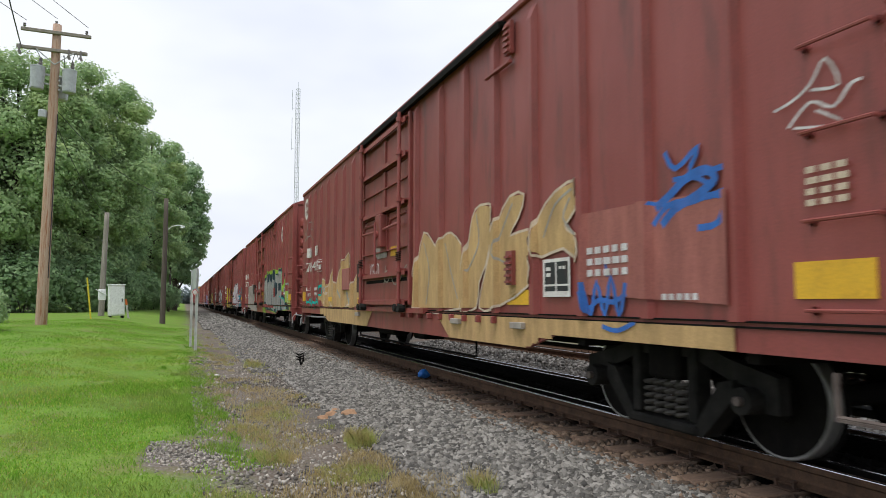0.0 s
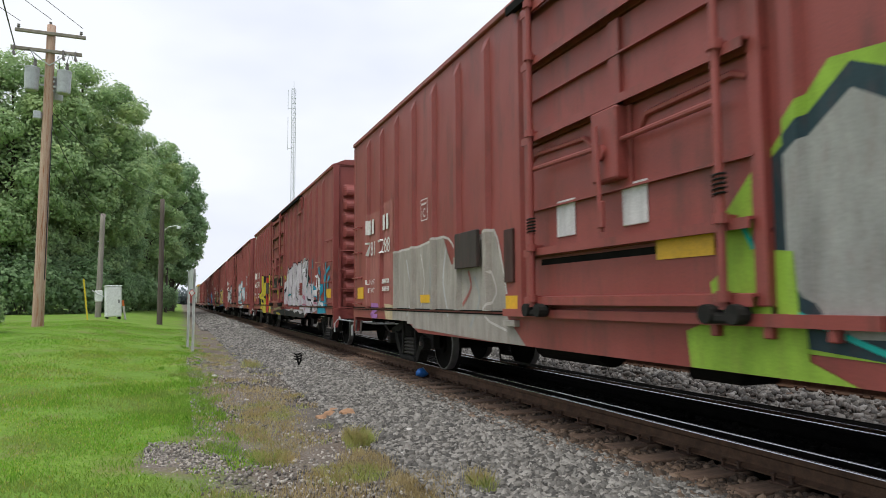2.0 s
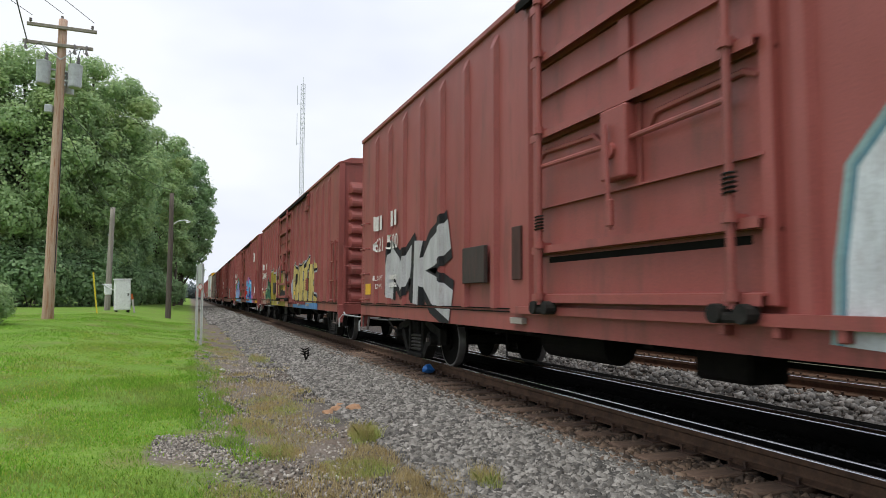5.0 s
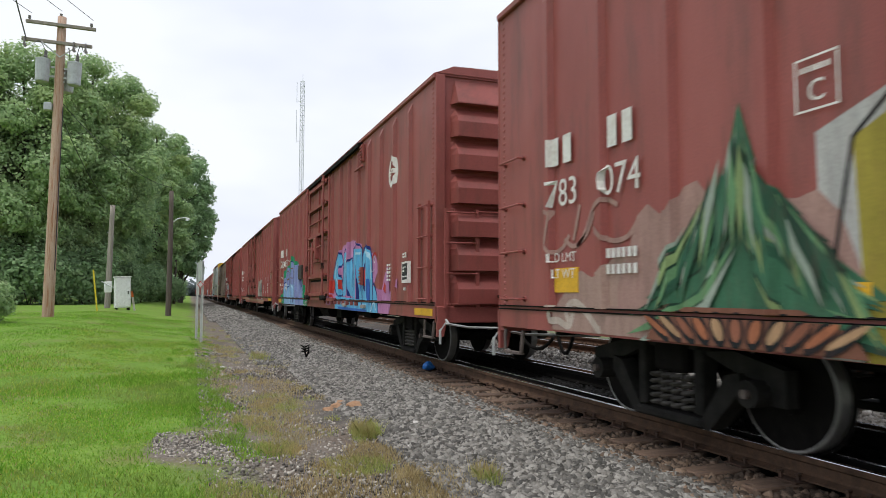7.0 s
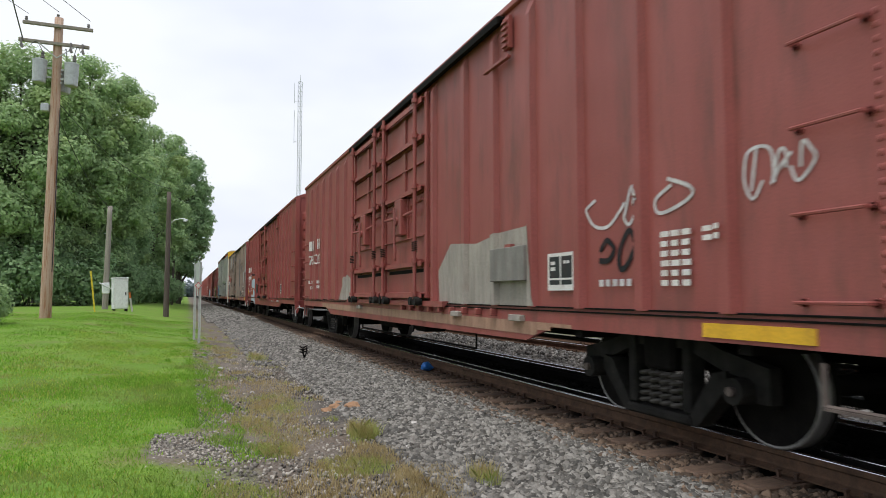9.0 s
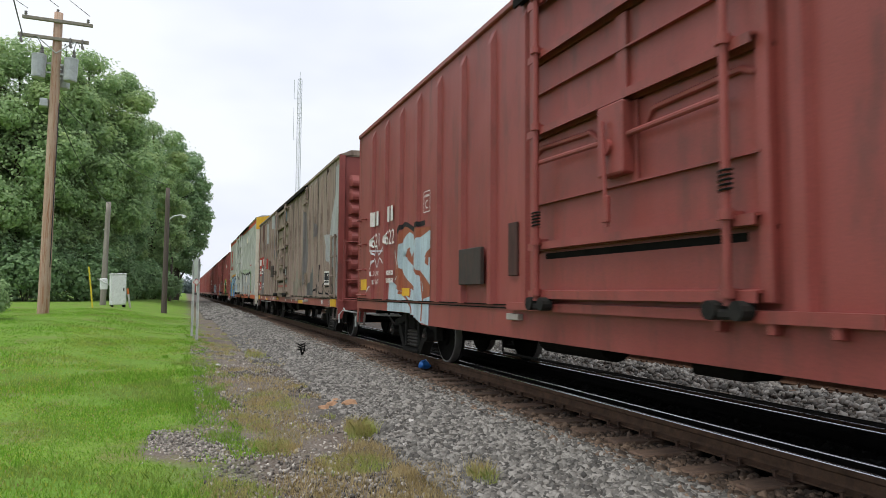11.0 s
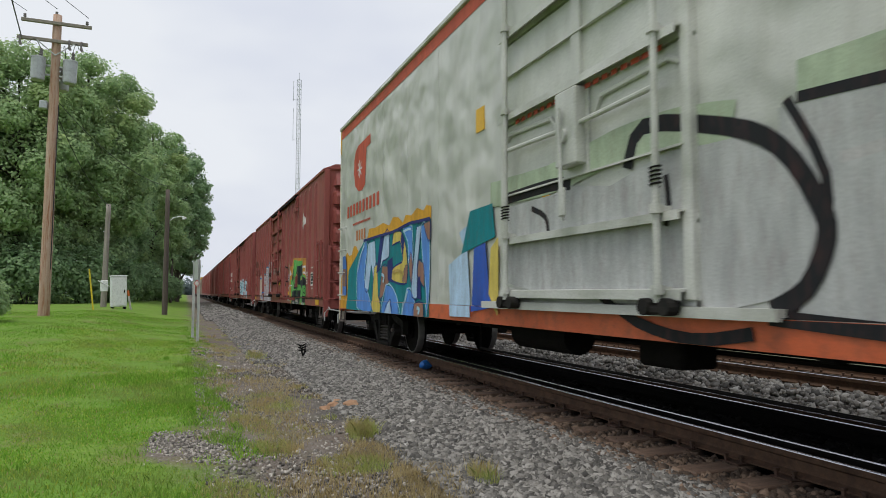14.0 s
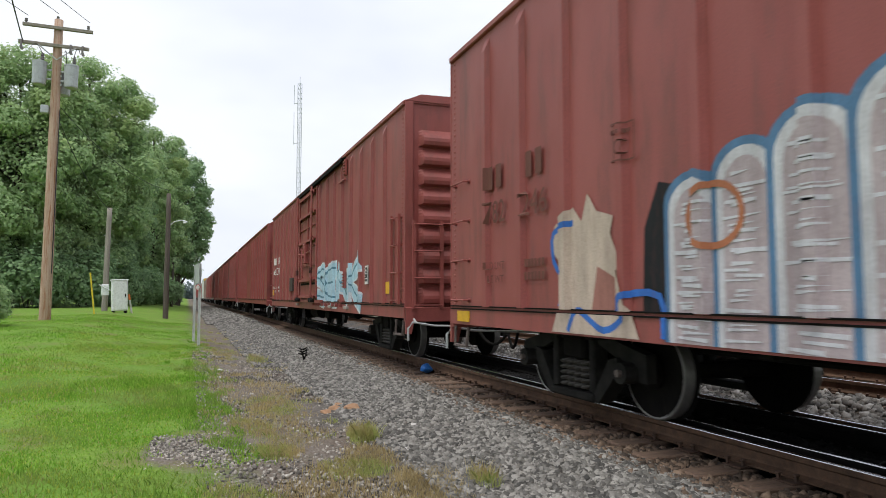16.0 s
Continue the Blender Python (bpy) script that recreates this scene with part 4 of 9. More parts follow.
# rear body corner along the track at 0 s, then look
SPEC = [
    ("a", 21.40, dict(label="oxide red boxcar with tan graffiti and a plug door", body=RED[2])),
    ("b", 42.70, dict(label="oxide red boxcar with grey and green graffiti", body=RED[0])),
    ("c", 64.00, dict(label="oxide red boxcar with white, blue and yellow graffiti", body=RED[2])),
    ("d", 85.45, dict(label="oxide red boxcar with pale blue graffiti", body=RED[1], sill="flat")),
    ("e", 107.05, dict(label="oxide red boxcar with a painted fir tree and ochre graffiti", body=RED[1], sill="flat")),
    ("f", 128.42, dict(label="oxide red boxcar with bright blue graffiti", body=RED[1], sill="flat", end_ribs=6)),
    ("g", 149.75, dict(label="faded red boxcar with two plug doors and grey patches", body=RED[1], door=(-2.3, 2.6), door_style="double")),
    ("h", 170.95, dict(label="oxide red boxcar with pale blue-white graffiti", body=RED[0])),
    ("i", 192.15, dict(label="taupe weathered boxcar with a red sill and peeling paint", body=BROWN, sill="flat", end_mat=RED[2], sill_mat=RED[1])),
    ("j", 215.60, dict(label="white refrigerator car with orange sill and blue graffiti", body=REEFER, hl=10.75, sill="flat", eave=5.10, end_ribs=0, end_mat=CREAM, sill_mat=ORANGE, roof_mat=GREY_SHEET, smooth_side=True)),
    ("k", 236.80, dict(label="oxide red boxcar with dark green graffiti", body=RED[1], sill="flat", end_ribs=6)),
    ("l", 258.10, dict(label="oxide red boxcar with pale blue tag", body=RED[1], sill="flat")),
]
CARS = {}
for key, rear, kw in SPEC:
    c, w = boxcar(**kw)
    CARS[key] = c
    TRAIN.append((c, rear - kw.get("hl", 9.55)))
    WHEELS += [(s, s.location.y) for s in w]
rear = 258.10
far_body = [RED[0], RED[2], RED[1], RED[0], RED[2], BROWN, REEFER, RED[1], BROWN, RED[0], RED[2], RED[1], RED[0], RED[2]]
for i, body in enumerate(far_body):
    reef = body is REEFER
    hl = 10.75 if reef else 9.55
    rear += 2 * hl + 2.2
    c, w = boxcar("distant freight car far down the train", body, hl=hl, sill="flat", eave=5.1 if reef else EAVE_Z, end_ribs=0 if reef else 9, end_mat=CREAM if reef else body, smooth_side=reef, detail=False)
    TRAIN.append((c, rear - hl))

# ---- paint, lettering and plates on the cars ----
SPRAYS = {}


def spray(r, g, b):
    key = (r, g, b)
    if key not in SPRAYS:
        SPRAYS[key] = material("spray_paint", tuple(c * 0.74 for c in key), tuple(min(1, c * 1.12) for c in key), 3.2, 0.68, bump=0.06, stretch=(1, 1.6, 0.4),
                               dirt=tuple(c * 0.45 + d for c, d in zip(key, (0.085, 0.03, 0.025))), dirt_amount=0.36, spec=0.25)
    return SPRAYS[key]


class Side:
    """The lawn-facing side of a car as a drawing surface: (y, z) in the car's space, y falls to the reader's right."""

    def __init__(self, key):
        self.car = CARS[key]
        kw = dict((k, v) for k, _, v in SPEC)[key]
        self.hl, self.door = kw.get("hl", 9.55), kw.get("door", (-1.5, 1.7))
        self.ribs = [] if kw.get("smooth_side") else rib_places(self.hl, self.door)
        self.low = gussets(self.hl, self.door, 0.82 if kw.get("sill", "deep") == "deep" else 0.78, 0.66, kw.get("sill", "deep"))
        self.seam = 0.992 if kw.get("smooth_side") else 1.024
        self.piece("graffiti")

    def piece(self, name):
        self.name, self.v, self.f, self.fm, self.mats = name, [], [], [], []
        self.layer = 0.031 if name in ("stencilled_marks", "inspection_panel") else 0.006

    def flush(self, label=""):
        if self.f:
            me = bpy.data.meshes.new(self.name)
            me.from_pydata(self.v, [], self.f)
            for m in self.mats:
                me.materials.append(m)
            me.polygons.foreach_set("material_index", self.fm)
            me.update()
            share(self.name, me, self.car, None, label)
        self.piece("graffiti")

    def depth(self, y, z):
        if z < 0.99:
            return HALF_W + 0.013
        d = 0.0
        for r in self.ribs:
            a = abs(y - r)
            if a < 0.0765:
                d = RIB_D * min(1.0, (0.0765 - a) / 0.0265)
        if self.door[0] + 0.03 < y < self.door[1] - 0.03 and z > 1.1:
            d = 0.046
        return HALF_W + d

    def fill(self, pts, mat, step=True):
        """Lay a closed outline on the surface, over ribs and sill."""
        if mat not in self.mats:
            self.mats.append(mat)
        mi = self.mats.index(mat)
        ys = [p[0] for p in pts]
        lo, hi = max(min(ys), -self.hl), min(max(ys), self.hl)
        cuts = {lo, hi} | {y for y in ys if lo < y < hi}
        for r in self.ribs:
            cuts |= {r + o for o in (-0.0765, -0.05, 0.05, 0.0765) if lo < r + o < hi}
        cuts |= {y for y, _ in self.low if lo < y < hi}
        cuts |= {y for y in (self.door[0] + 0.03, self.door[1] - 0.03) if lo < y < hi}
        cuts = sorted(cuts)
        n = len(pts)

        def cross(y):
            out = []
            for i in range(n):
                (a, za), (b, zb) = pts[i], pts[(i + 1) % n]
                if (a <= y) != (b <= y):
                    out.append(za + (zb - za) * (y - a) / (b - a))
            return sorted(out)
        for a, b in zip(cuts, cuts[1:]):
            if b - a < 1e-5:
                continue
            e = (b - a) * 0.001
            ca, cb = cross(a + e), cross(b - e)
            for k in range(0, min(len(ca), len(cb)) - 1, 2):
                quad = [(a, ca[k]), (b, cb[k]), (b, cb[k + 1]), (a, ca[k + 1])]
                mid_low = float(np.interp((a + b) / 2, [q[0] for q in self.low], [q[1] for q in self.low])) + 0.004
                for z0, z1 in ((mid_low, 0.986), (self.seam, 5.2)):
                    poly = clip(clip(quad, z0, 1), z1, -1)
                    if len(poly) > 2:
                        base = len(self.v)
                        mid = (a + b) / 2
                        for y, z in poly:
                            self.v.append((-self.depth(y + (mid - y) * 0.002, 0.9 if z1 < 1 else max(z, 1.11)) - self.layer, y, z))
                        self.f.append(list(range(base, base + len(poly))))
                        self.fm.append(mi)
        if step:
            self.layer += 0.0004

    def stroke(self, pts, w, mat, closed=False, soft=3):
        """Lay a line of width w along points, rounded by subdivision."""
        p = [Vector(q) for q in pts]
        if soft:
            p = rounded(p, soft, closed)
        n = len(p)
        offs = []
        for i in range(n):
            a, b = p[i - 1] if i or closed else p[0], p[(i + 1) % n] if i < n - 1 or closed else p[-1]
            d = (b - a)
            d = d.normalized() if d.length > 1e-6 else Vector((1, 0))
            offs.append(Vector((-d.y, d.x)) * w / 2)
        for i in range(n if closed else n - 1):
            j = (i + 1) % n
            q = [p[i] + offs[i], p[j] + offs[j], p[j] - offs[j], p[i] - offs[i]]
            self.fill([tuple(v) for v in q], mat, step=False)
        self.layer += 0.0004

    def letters(self, word, yl, yr, z0, z1, w, fill, outline, e, halo=None, h=0.1, shine=None, slant=0.0, seed=1, grow=0.12):
        """A row of fat letters: halo, outline and fill strokes over one another."""
        rnd = random.Random(seed)
        n = len(word)
        cell = (yl - yr) / n
        w = min(w, 0.30 * cell)
        shapes = []
        for i, ch in enumerate(word):
            a = yl - cell * i + cell * grow
            width = cell * (1 + 2 * grow) - w
            bot, top = z0 + w / 2 + rnd.uniform(0, 0.12), z1 - w / 2 - rnd.uniform(0, 0.22)
            for line in LET[ch]:
                shapes.append((i, [(a - w / 2 - (x + slant * v) * width, bot + v * (top - bot)) for x, v in line]))
        fills = fill if isinstance(fill, list) else [fill]
        if halo:
            for s in shapes:
                self.stroke(s[1], w + 2 * e + 2 * h, halo, soft=2)
                self.layer -= 0.0003
            self.layer += 0.002
        for i in range(n):
            mine = [s for k, s in shapes if k == i]
            for mat, width in ((outline, w + 2 * e), (fills[i % len(fills)], w)):
                for s in mine:
                    self.stroke(s, width, mat, soft=2)
                    self.layer -= 0.0003
                self.layer += 0.0004
            if shine:
                for s in mine:
                    self.stroke([(y + w * 0.24, z + w * 0.15) for y, z in s], w * 0.14, shine, soft=2)
                    self.layer -= 0.0003

    def cloud(self, yl, yr, z0, z1, mat, bumps=7, amp=0.12, seed=2):
        """A patch with a bumpy upper edge."""
        rnd = random.Random(seed)
        pts = [(yl, z0), (yr, z0)]
        for i in range(bumps * 4 + 1):
            f = i / (bumps * 4)
            pts.append((yr + (yl - yr) * f, z1 - amp + amp * abs(math.sin(math.pi * f * bumps + 0.4)) + rnd.uniform(-0.02, 0.02) - amp * 2 * abs(2 * f - 1) ** 4))
        self.fill(pts, mat)

    def scribble(self, yl, yr, z0, z1, mat, w=0.03, n=9, seed=3):
        rnd = random.Random(seed)
        parts_n = max(2, n // 4)
        cell = (yl - yr) / parts_n
        for k in range(parts_n):
            c, a0, pts = yl - cell * (k + 0.5), rnd.uniform(0, 6.28), []
            turn, ry, rz = rnd.choice((-1, 1)) * rnd.uniform(0.75, 1.25), cell * rnd.uniform(0.35, 0.6), (z1 - z0) * rnd.uniform(0.3, 0.55)
            for i in range(7):
                t = i / 6
                pts.append((c + ry * math.cos(a0 + turn * 5.2 * t) + cell * (0.4 - 0.8 * t) * 0.5, (z0 + z1) / 2 + rz * math.sin(a0 + turn * 5.2 * t * (1.0 + 0.4 * (k % 2))) + rnd.uniform(-0.04, 0.04)))
            self.stroke(pts, w, mat, soft=4)
            if rnd.random() < 0.6:
                self.stroke([(c + cell * 0.3, z0 + rnd.uniform(0, 0.3) * (z1 - z0)), (c + cell * rnd.uniform(-0.2, 0.2), z1)], w, mat, soft=0)

    def rect(self, yl, yr, z0, z1, mat):
        self.fill([(yl, z0), (yr, z0), (yr, z1), (yl, z1)], mat)

    def frame_box(self, yl, yr, z0, z1, t, mat):
        for a, b, c, d in ((yl, yr, z1 - t, z1), (yl, yr, z0, z0 + t), (yl, yl - t, z0 + t, z1 - t), (yr + t, yr, z0 + t, z1 - t)):
            self.fill([(a, c), (b, c), (b, d), (a, d)], mat, step=False)
        self.layer += 0.0004

    def bars(self, yl, yr, z0, z1, rows, cols, mat, seed=4):
        """Unreadable small stencilling as rows of short bars."""
        rnd = random.Random(seed)
        dz, dy = (z1 - z0) / rows, (yl - yr) / cols
        for r in range(rows):
            for c in range(cols):
                a = yl - dy * c
                k = rnd.uniform(0.62, 0.85)
                self.fill([(a, z0 + dz * r + dz * 0.2), (a - dy * k, z0 + dz * r + dz * 0.2), (a - dy * k, z0 + dz * (r + 0.8)), (a, z0 + dz * (r + 0.8))], mat, step=False)
        self.layer += 0.0004

    def mark(self, yl, yr, z0, z1, n, mat):
        """Company initials, drawn as plain upright blocks."""
        cell = (yl - yr) / n
        for i in range(n):
            a = yl - cell * i
            w = cell * 0.62
            self.fill([(a, z0), (a - w, z0), (a - w, z1), (a, z1)], mat, step=False)
        self.layer += 0.0004

    def text(self, words, yl, yr, z0, z1, mat, name="lettering", x=None):
        """Readable characters fitted into a box on the side."""
        cu = bpy.data.curves.new(name, "FONT")
        cu.body, cu.extrude, cu.resolution_u = words, 0.0, 3
        tmp = bpy.data.objects.new(name, cu)
        scene.collection.objects.link(tmp)
        me = bpy.data.meshes.new_from_object(tmp.evaluated_get(bpy.context.evaluated_depsgraph_get()))
        bpy.data.objects.remove(tmp)
        co = np.zeros(len(me.vertices) * 3, np.float32)
        me.vertices.foreach_get("co", co)
        co = co.reshape(-1, 3)
        lo, hi = co.min(0), co.max(0)
        u, v = (co[:, 0] - lo[0]) / (hi[0] - lo[0]), (co[:, 1] - lo[1]) / (hi[1] - lo[1])
        y, z = yl + (yr - yl) * u, z0 + (z1 - z0) * v
        d = np.array([self.depth(a, b) for a, b in zip(y, z)]) if x is None else np.full(len(y), x)
        me.vertices.foreach_set("co", np.stack([-d - (0.034 if x is None else 0.012), y, z], -1).astype(np.float32).ravel())
        me.materials.clear()
        me.materials.append(mat)
        me.update()
        share(name, me, self.car)

    def herald(self, y, z, r):
        """Round white emblem: a disc with a dark cross band and ring."""
        def disc(q, k=28):
            return [(y + q * math.cos(2 * math.pi * i / k), z + q * math.sin(2 * math.pi * i / k)) for i in range(k)]
        self.piece("emblem")
        self.fill(disc(r), WHITE)
        red = spray(0.2, 0.05, 0.04)
        for a in (45, 135, 225, 315):
            c = [(y + q * math.cos(radians(a + o)), z + q * math.sin(radians(a + o))) for q, o in ((0.2 * r, 0), (0.66 * r, -33), (0.74 * r, 0), (0.66 * r, 33))]
            self.fill(c, red, step=False)
        self.layer += 0.001
        self.bars(y + r * 0.6, y - r * 0.6, z - r * 0.09, z + r * 0.09, 1, 6, red)
        self.flush("round white painted emblem")

    def block(self, name, yl, yr, z0, z1, thick, mat, label="", base=None, bevel=0.006):
        d = (self.depth((yl + yr) / 2, (z0 + z1) / 2) if base is None else base)
        bm = bmesh.new()
        add_box(bm, (-d - thick, yr, z0), (-d + 0.004, yl, z1), bevel)
        part(name, bm, mat, self.car, label)

    def sticker(self, yl, yr, z0, z1):
        self.block("reflective_strip", yl, yr, z0, z1, 0.012, YELLOW, "", None, 0.0)

    def plate(self, yl, yr, z0, z1):
        """Black inspection panel with a white border and white marks."""
        self.piece("inspection_panel")
        self.rect(yl, yr, z0, z1, WHITE)
        e = 0.035
        self.rect(yl - e, yr + e, z0 + e * 1.6, z1 - e, spray(0.03, 0.035, 0.035))
        m = (yl + yr) / 2
        self.rect(m + 0.012, m - 0.012, z0 + e, z1 - e, WHITE)
        self.rect(yl - e, yr + e, z0 + 0.28 * (z1 - z0), z0 + 0.33 * (z1 - z0), WHITE)
        self.bars(yl - 1.8 * e, m + 0.06, z0 + 0.5 * (z1 - z0), z1 - 2 * e, 2, 1, WHITE)
        self.bars(m - 0.06, yr + 1.8 * e, z1 - 3.4 * e, z1 - 2 * e, 1, 2, WHITE)
        self.flush("black panel with white border")


def clip(poly, z, sign):
    out = []
    for i in range(len(poly)):
        (a, za), (b, zb) = poly[i - 1], poly[i]
        ia, ib = (za - z) * sign >= 0, (zb - z) * sign >= 0
        if ia != ib:
            t = (z - za) / (zb - za)
            out.append((a + (b - a) * t, z))
        if ib:
            out.append((b, zb))
    return out


def rounded(p, k, closed):
    n, out = len(p), []
    segs = n if closed else n - 1
    for i in range(segs):
        p0, p1, p2, p3 = (p[(i + d) % n] if closed else p[min(max(i + d, 0), n - 1)] for d in (-1, 0, 1, 2))
        for s in range(k):
            t = s / k
            out.append(0.5 * ((2 * p1) + (p2 - p0) * t + (2 * p0 - 5 * p1 + 4 * p2 - p3) * t * t + (3 * p1 - p0 - 3 * p2 + p3) * t ** 3))
    if not closed:
        out.append(p[-1])
    return out


# skeletons of fat letters in a unit box
LET = {
    "A": [[(0, 0), (0.1, 0.8), (0.5, 1), (0.9, 0.8), (1, 0)], [(0.1, 0.42), (0.9, 0.42)]],
    "B": [[(0, 0), (0, 1), (0.8, 0.9), (0.7, 0.58), (0.1, 0.52)], [(0.1, 0.52), (0.95, 0.42), (0.9, 0.05), (0, 0)]],
    "C": [[(0.95, 0.8), (0.5, 1), (0.05, 0.65), (0.1, 0.2), (0.55, 0), (1, 0.2)]],
    "D": [[(0, 0), (0, 1), (0.7, 0.9), (1, 0.5), (0.75, 0.08), (0, 0)]],
    "E": [[(0.95, 1), (0.05, 0.95), (0, 0.5), (0.05, 0.05), (1, 0)], [(0.05, 0.5), (0.8, 0.52)]],
    "G": [[(0.95, 0.85), (0.45, 1), (0.02, 0.6), (0.1, 0.15), (0.6, 0), (0.95, 0.2), (0.95, 0.48), (0.55, 0.5)]],
    "H": [[(0, 0), (0.05, 1)], [(1, 0), (0.95, 1)], [(0, 0.5), (1, 0.55)]],
    "I": [[(0.5, 0), (0.45, 1)]],
    "K": [[(0, 0), (0.05, 1)], [(0.95, 1), (0.12, 0.5), (1, 0)]],
    "M": [[(0, 0), (0.12, 1), (0.5, 0.4), (0.88, 1), (1, 0)]],
    "N": [[(0, 0), (0.05, 0.95), (0.92, 0.08), (1, 1)]],
    "O": [[(0.5, 0), (0.05, 0.3), (0.08, 0.75), (0.5, 1), (0.92, 0.75), (0.95, 0.3), (0.5, 0)]],
    "R": [[(0, 0), (0.02, 1), (0.85, 0.9), (0.85, 0.6), (0.1, 0.48)], [(0.35, 0.5), (1.05, 0)]],
    "S": [[(0.95, 0.88), (0.4, 1), (0.05, 0.75), (0.5, 0.5), (0.95, 0.3), (0.6, 0), (0.02, 0.1)]],
    "U": [[(0, 1), (0.05, 0.25), (0.5, 0), (0.95, 0.25), (1, 1)]],
    "W": [[(0, 1), (0.2, 0), (0.5, 0.7), (0.8, 0), (1, 1)]],
    "Z": [[(0, 0.95), (0.95, 1), (0.1, 0.05), (1, 0)]],
}
GREY_B, INK, SLATE = spray(0.30, 0.30, 0.28), spray(0.012, 0.013, 0.015), spray(0.025, 0.05, 0.06)
TAN, CREAM_S, PALE = spray(0.50, 0.33, 0.15), spray(0.58, 0.47, 0.36), spray(0.56, 0.60, 0.62)
TURQ, LIME, PINK, RED_S = spray(0.01, 0.42, 0.36), spray(0.26, 0.42, 0.05), spray(0.42, 0.14, 0.14), spray(0.46, 0.035, 0.025)
BLUE_S, SKY_S, NAVY, TEAL = spray(0.04, 0.15, 0.48), spray(0.12, 0.42, 0.66), spray(0.015, 0.03, 0.16), spray(0.0, 0.20, 0.23)
YEL_S, OCHRE, MAUVE, GREEN_S = spray(0.52, 0.44, 0.04), spray(0.33, 0.27, 0.045), spray(0.24, 0.29, 0.52), spray(0.02, 0.26, 0.12)
WHT, DULL, PURP, BROWN_S, FLESH = spray(0.60, 0.58, 0.58), spray(0.34, 0.31, 0.27), spray(0.38, 0.16, 0.42), spray(0.22, 0.12, 0.08), spray(0.56, 0.34, 0.22)
PRIMER = spray(0.34, 0.125, 0.105)
LIME_L, GREY_L, PALE_W, SPRAY_Y = spray(0.36, 0.50, 0.12), spray(0.44, 0.43, 0.42), spray(0.54, 0.50, 0.46), spray(0.52, 0.42, 0.26)
CYAN_S, LILAC, ROSE, WHITE_S = spray(0.02, 0.26, 0.37), spray(0.52, 0.48, 0.51), spray(0.46, 0.20, 0.26), spray(0.66, 0.65, 0.67)
TAN_L, CREAM_Y, RED_D, ORCHID = spray(0.46, 0.27, 0.20), spray(0.52, 0.45, 0.26), spray(0.20, 0.04, 0.035), spray(0.46, 0.20, 0.38)
ICE_S, MAUVE_L, RUST_S, MIST_G = spray(0.40, 0.62, 0.74), spray(0.34, 0.40, 0.58), spray(0.30, 0.095, 0.05), spray(0.40, 0.48, 0.34)
SPRAY_G, SILV, ORANGE_S, ROYAL = spray(0.14, 0.42, 0.11), spray(0.43, 0.44, 0.43), spray(0.64, 0.33, 0.03), spray(0.09, 0.26, 0.66)
WHITE_B, GOLD, GOLD_D, BROWN_L = spray(0.42, 0.58, 0.74), spray(0.60, 0.48, 0.11), spray(0.44, 0.33, 0.10), spray(0.29, 0.16, 0.115)
PALE_I, MAUVE_B = spray(0.42, 0.52, 0.56), spray(0.24, 0.40, 0.60)
DEEP_B, AMBER, PINE, OLIVE = spray(0.03, 0.10, 0.44), spray(0.54, 0.28, 0.07), spray(0.016, 0.028, 0.03), spray(0.24, 0.24, 0.05)
STENCIL = WHITE


def stencils(s, left, right, n1=2, n2=2, dz=0.0, plate_letter=None, py=5.1, pz=2.35, ink=None):
    """Initials, car number and weights on the trailing end of the side."""
    ink = ink or STENCIL
    s.piece("stencilled_marks")
    s.mark(8.28, 7.80, 2.44 + dz, 2.72 + dz, n1, ink)
    s.mark(7.28, 6.84, 2.44 + dz, 2.72 + dz, n2, ink)
    s.bars(7.32, 6.86, 1.30, 1.58, 2, 6, ink)
    if plate_letter:
        s.frame_box(py + 0.15, py - 0.15, pz - 0.165, pz + 0.165, 0.014, ink)
        s.bars(py + 0.11, py - 0.11, pz + 0.06, pz + 0.12, 1, 5, ink)
    s.flush("white stencilled company marks")
    s.text(left, 8.30, 7.80, 2.02 + dz, 2.29 + dz, ink, "car_number")
    s.text(right, 7.36, 6.82, 2.02 + dz, 2.29 + dz, ink, "car_number")
    s.text("LD LMT", 8.28, 7.82, 1.47, 1.56, ink, "weight_lettering")
    s.text("LT WT", 8.26, 7.84, 1.31, 1.40, ink, "weight_lettering")
    if plate_letter:
        s.text(plate_letter, py + 0.055, py - 0.055, pz - 0.11, pz + 0.02, ink, "plate_letter")


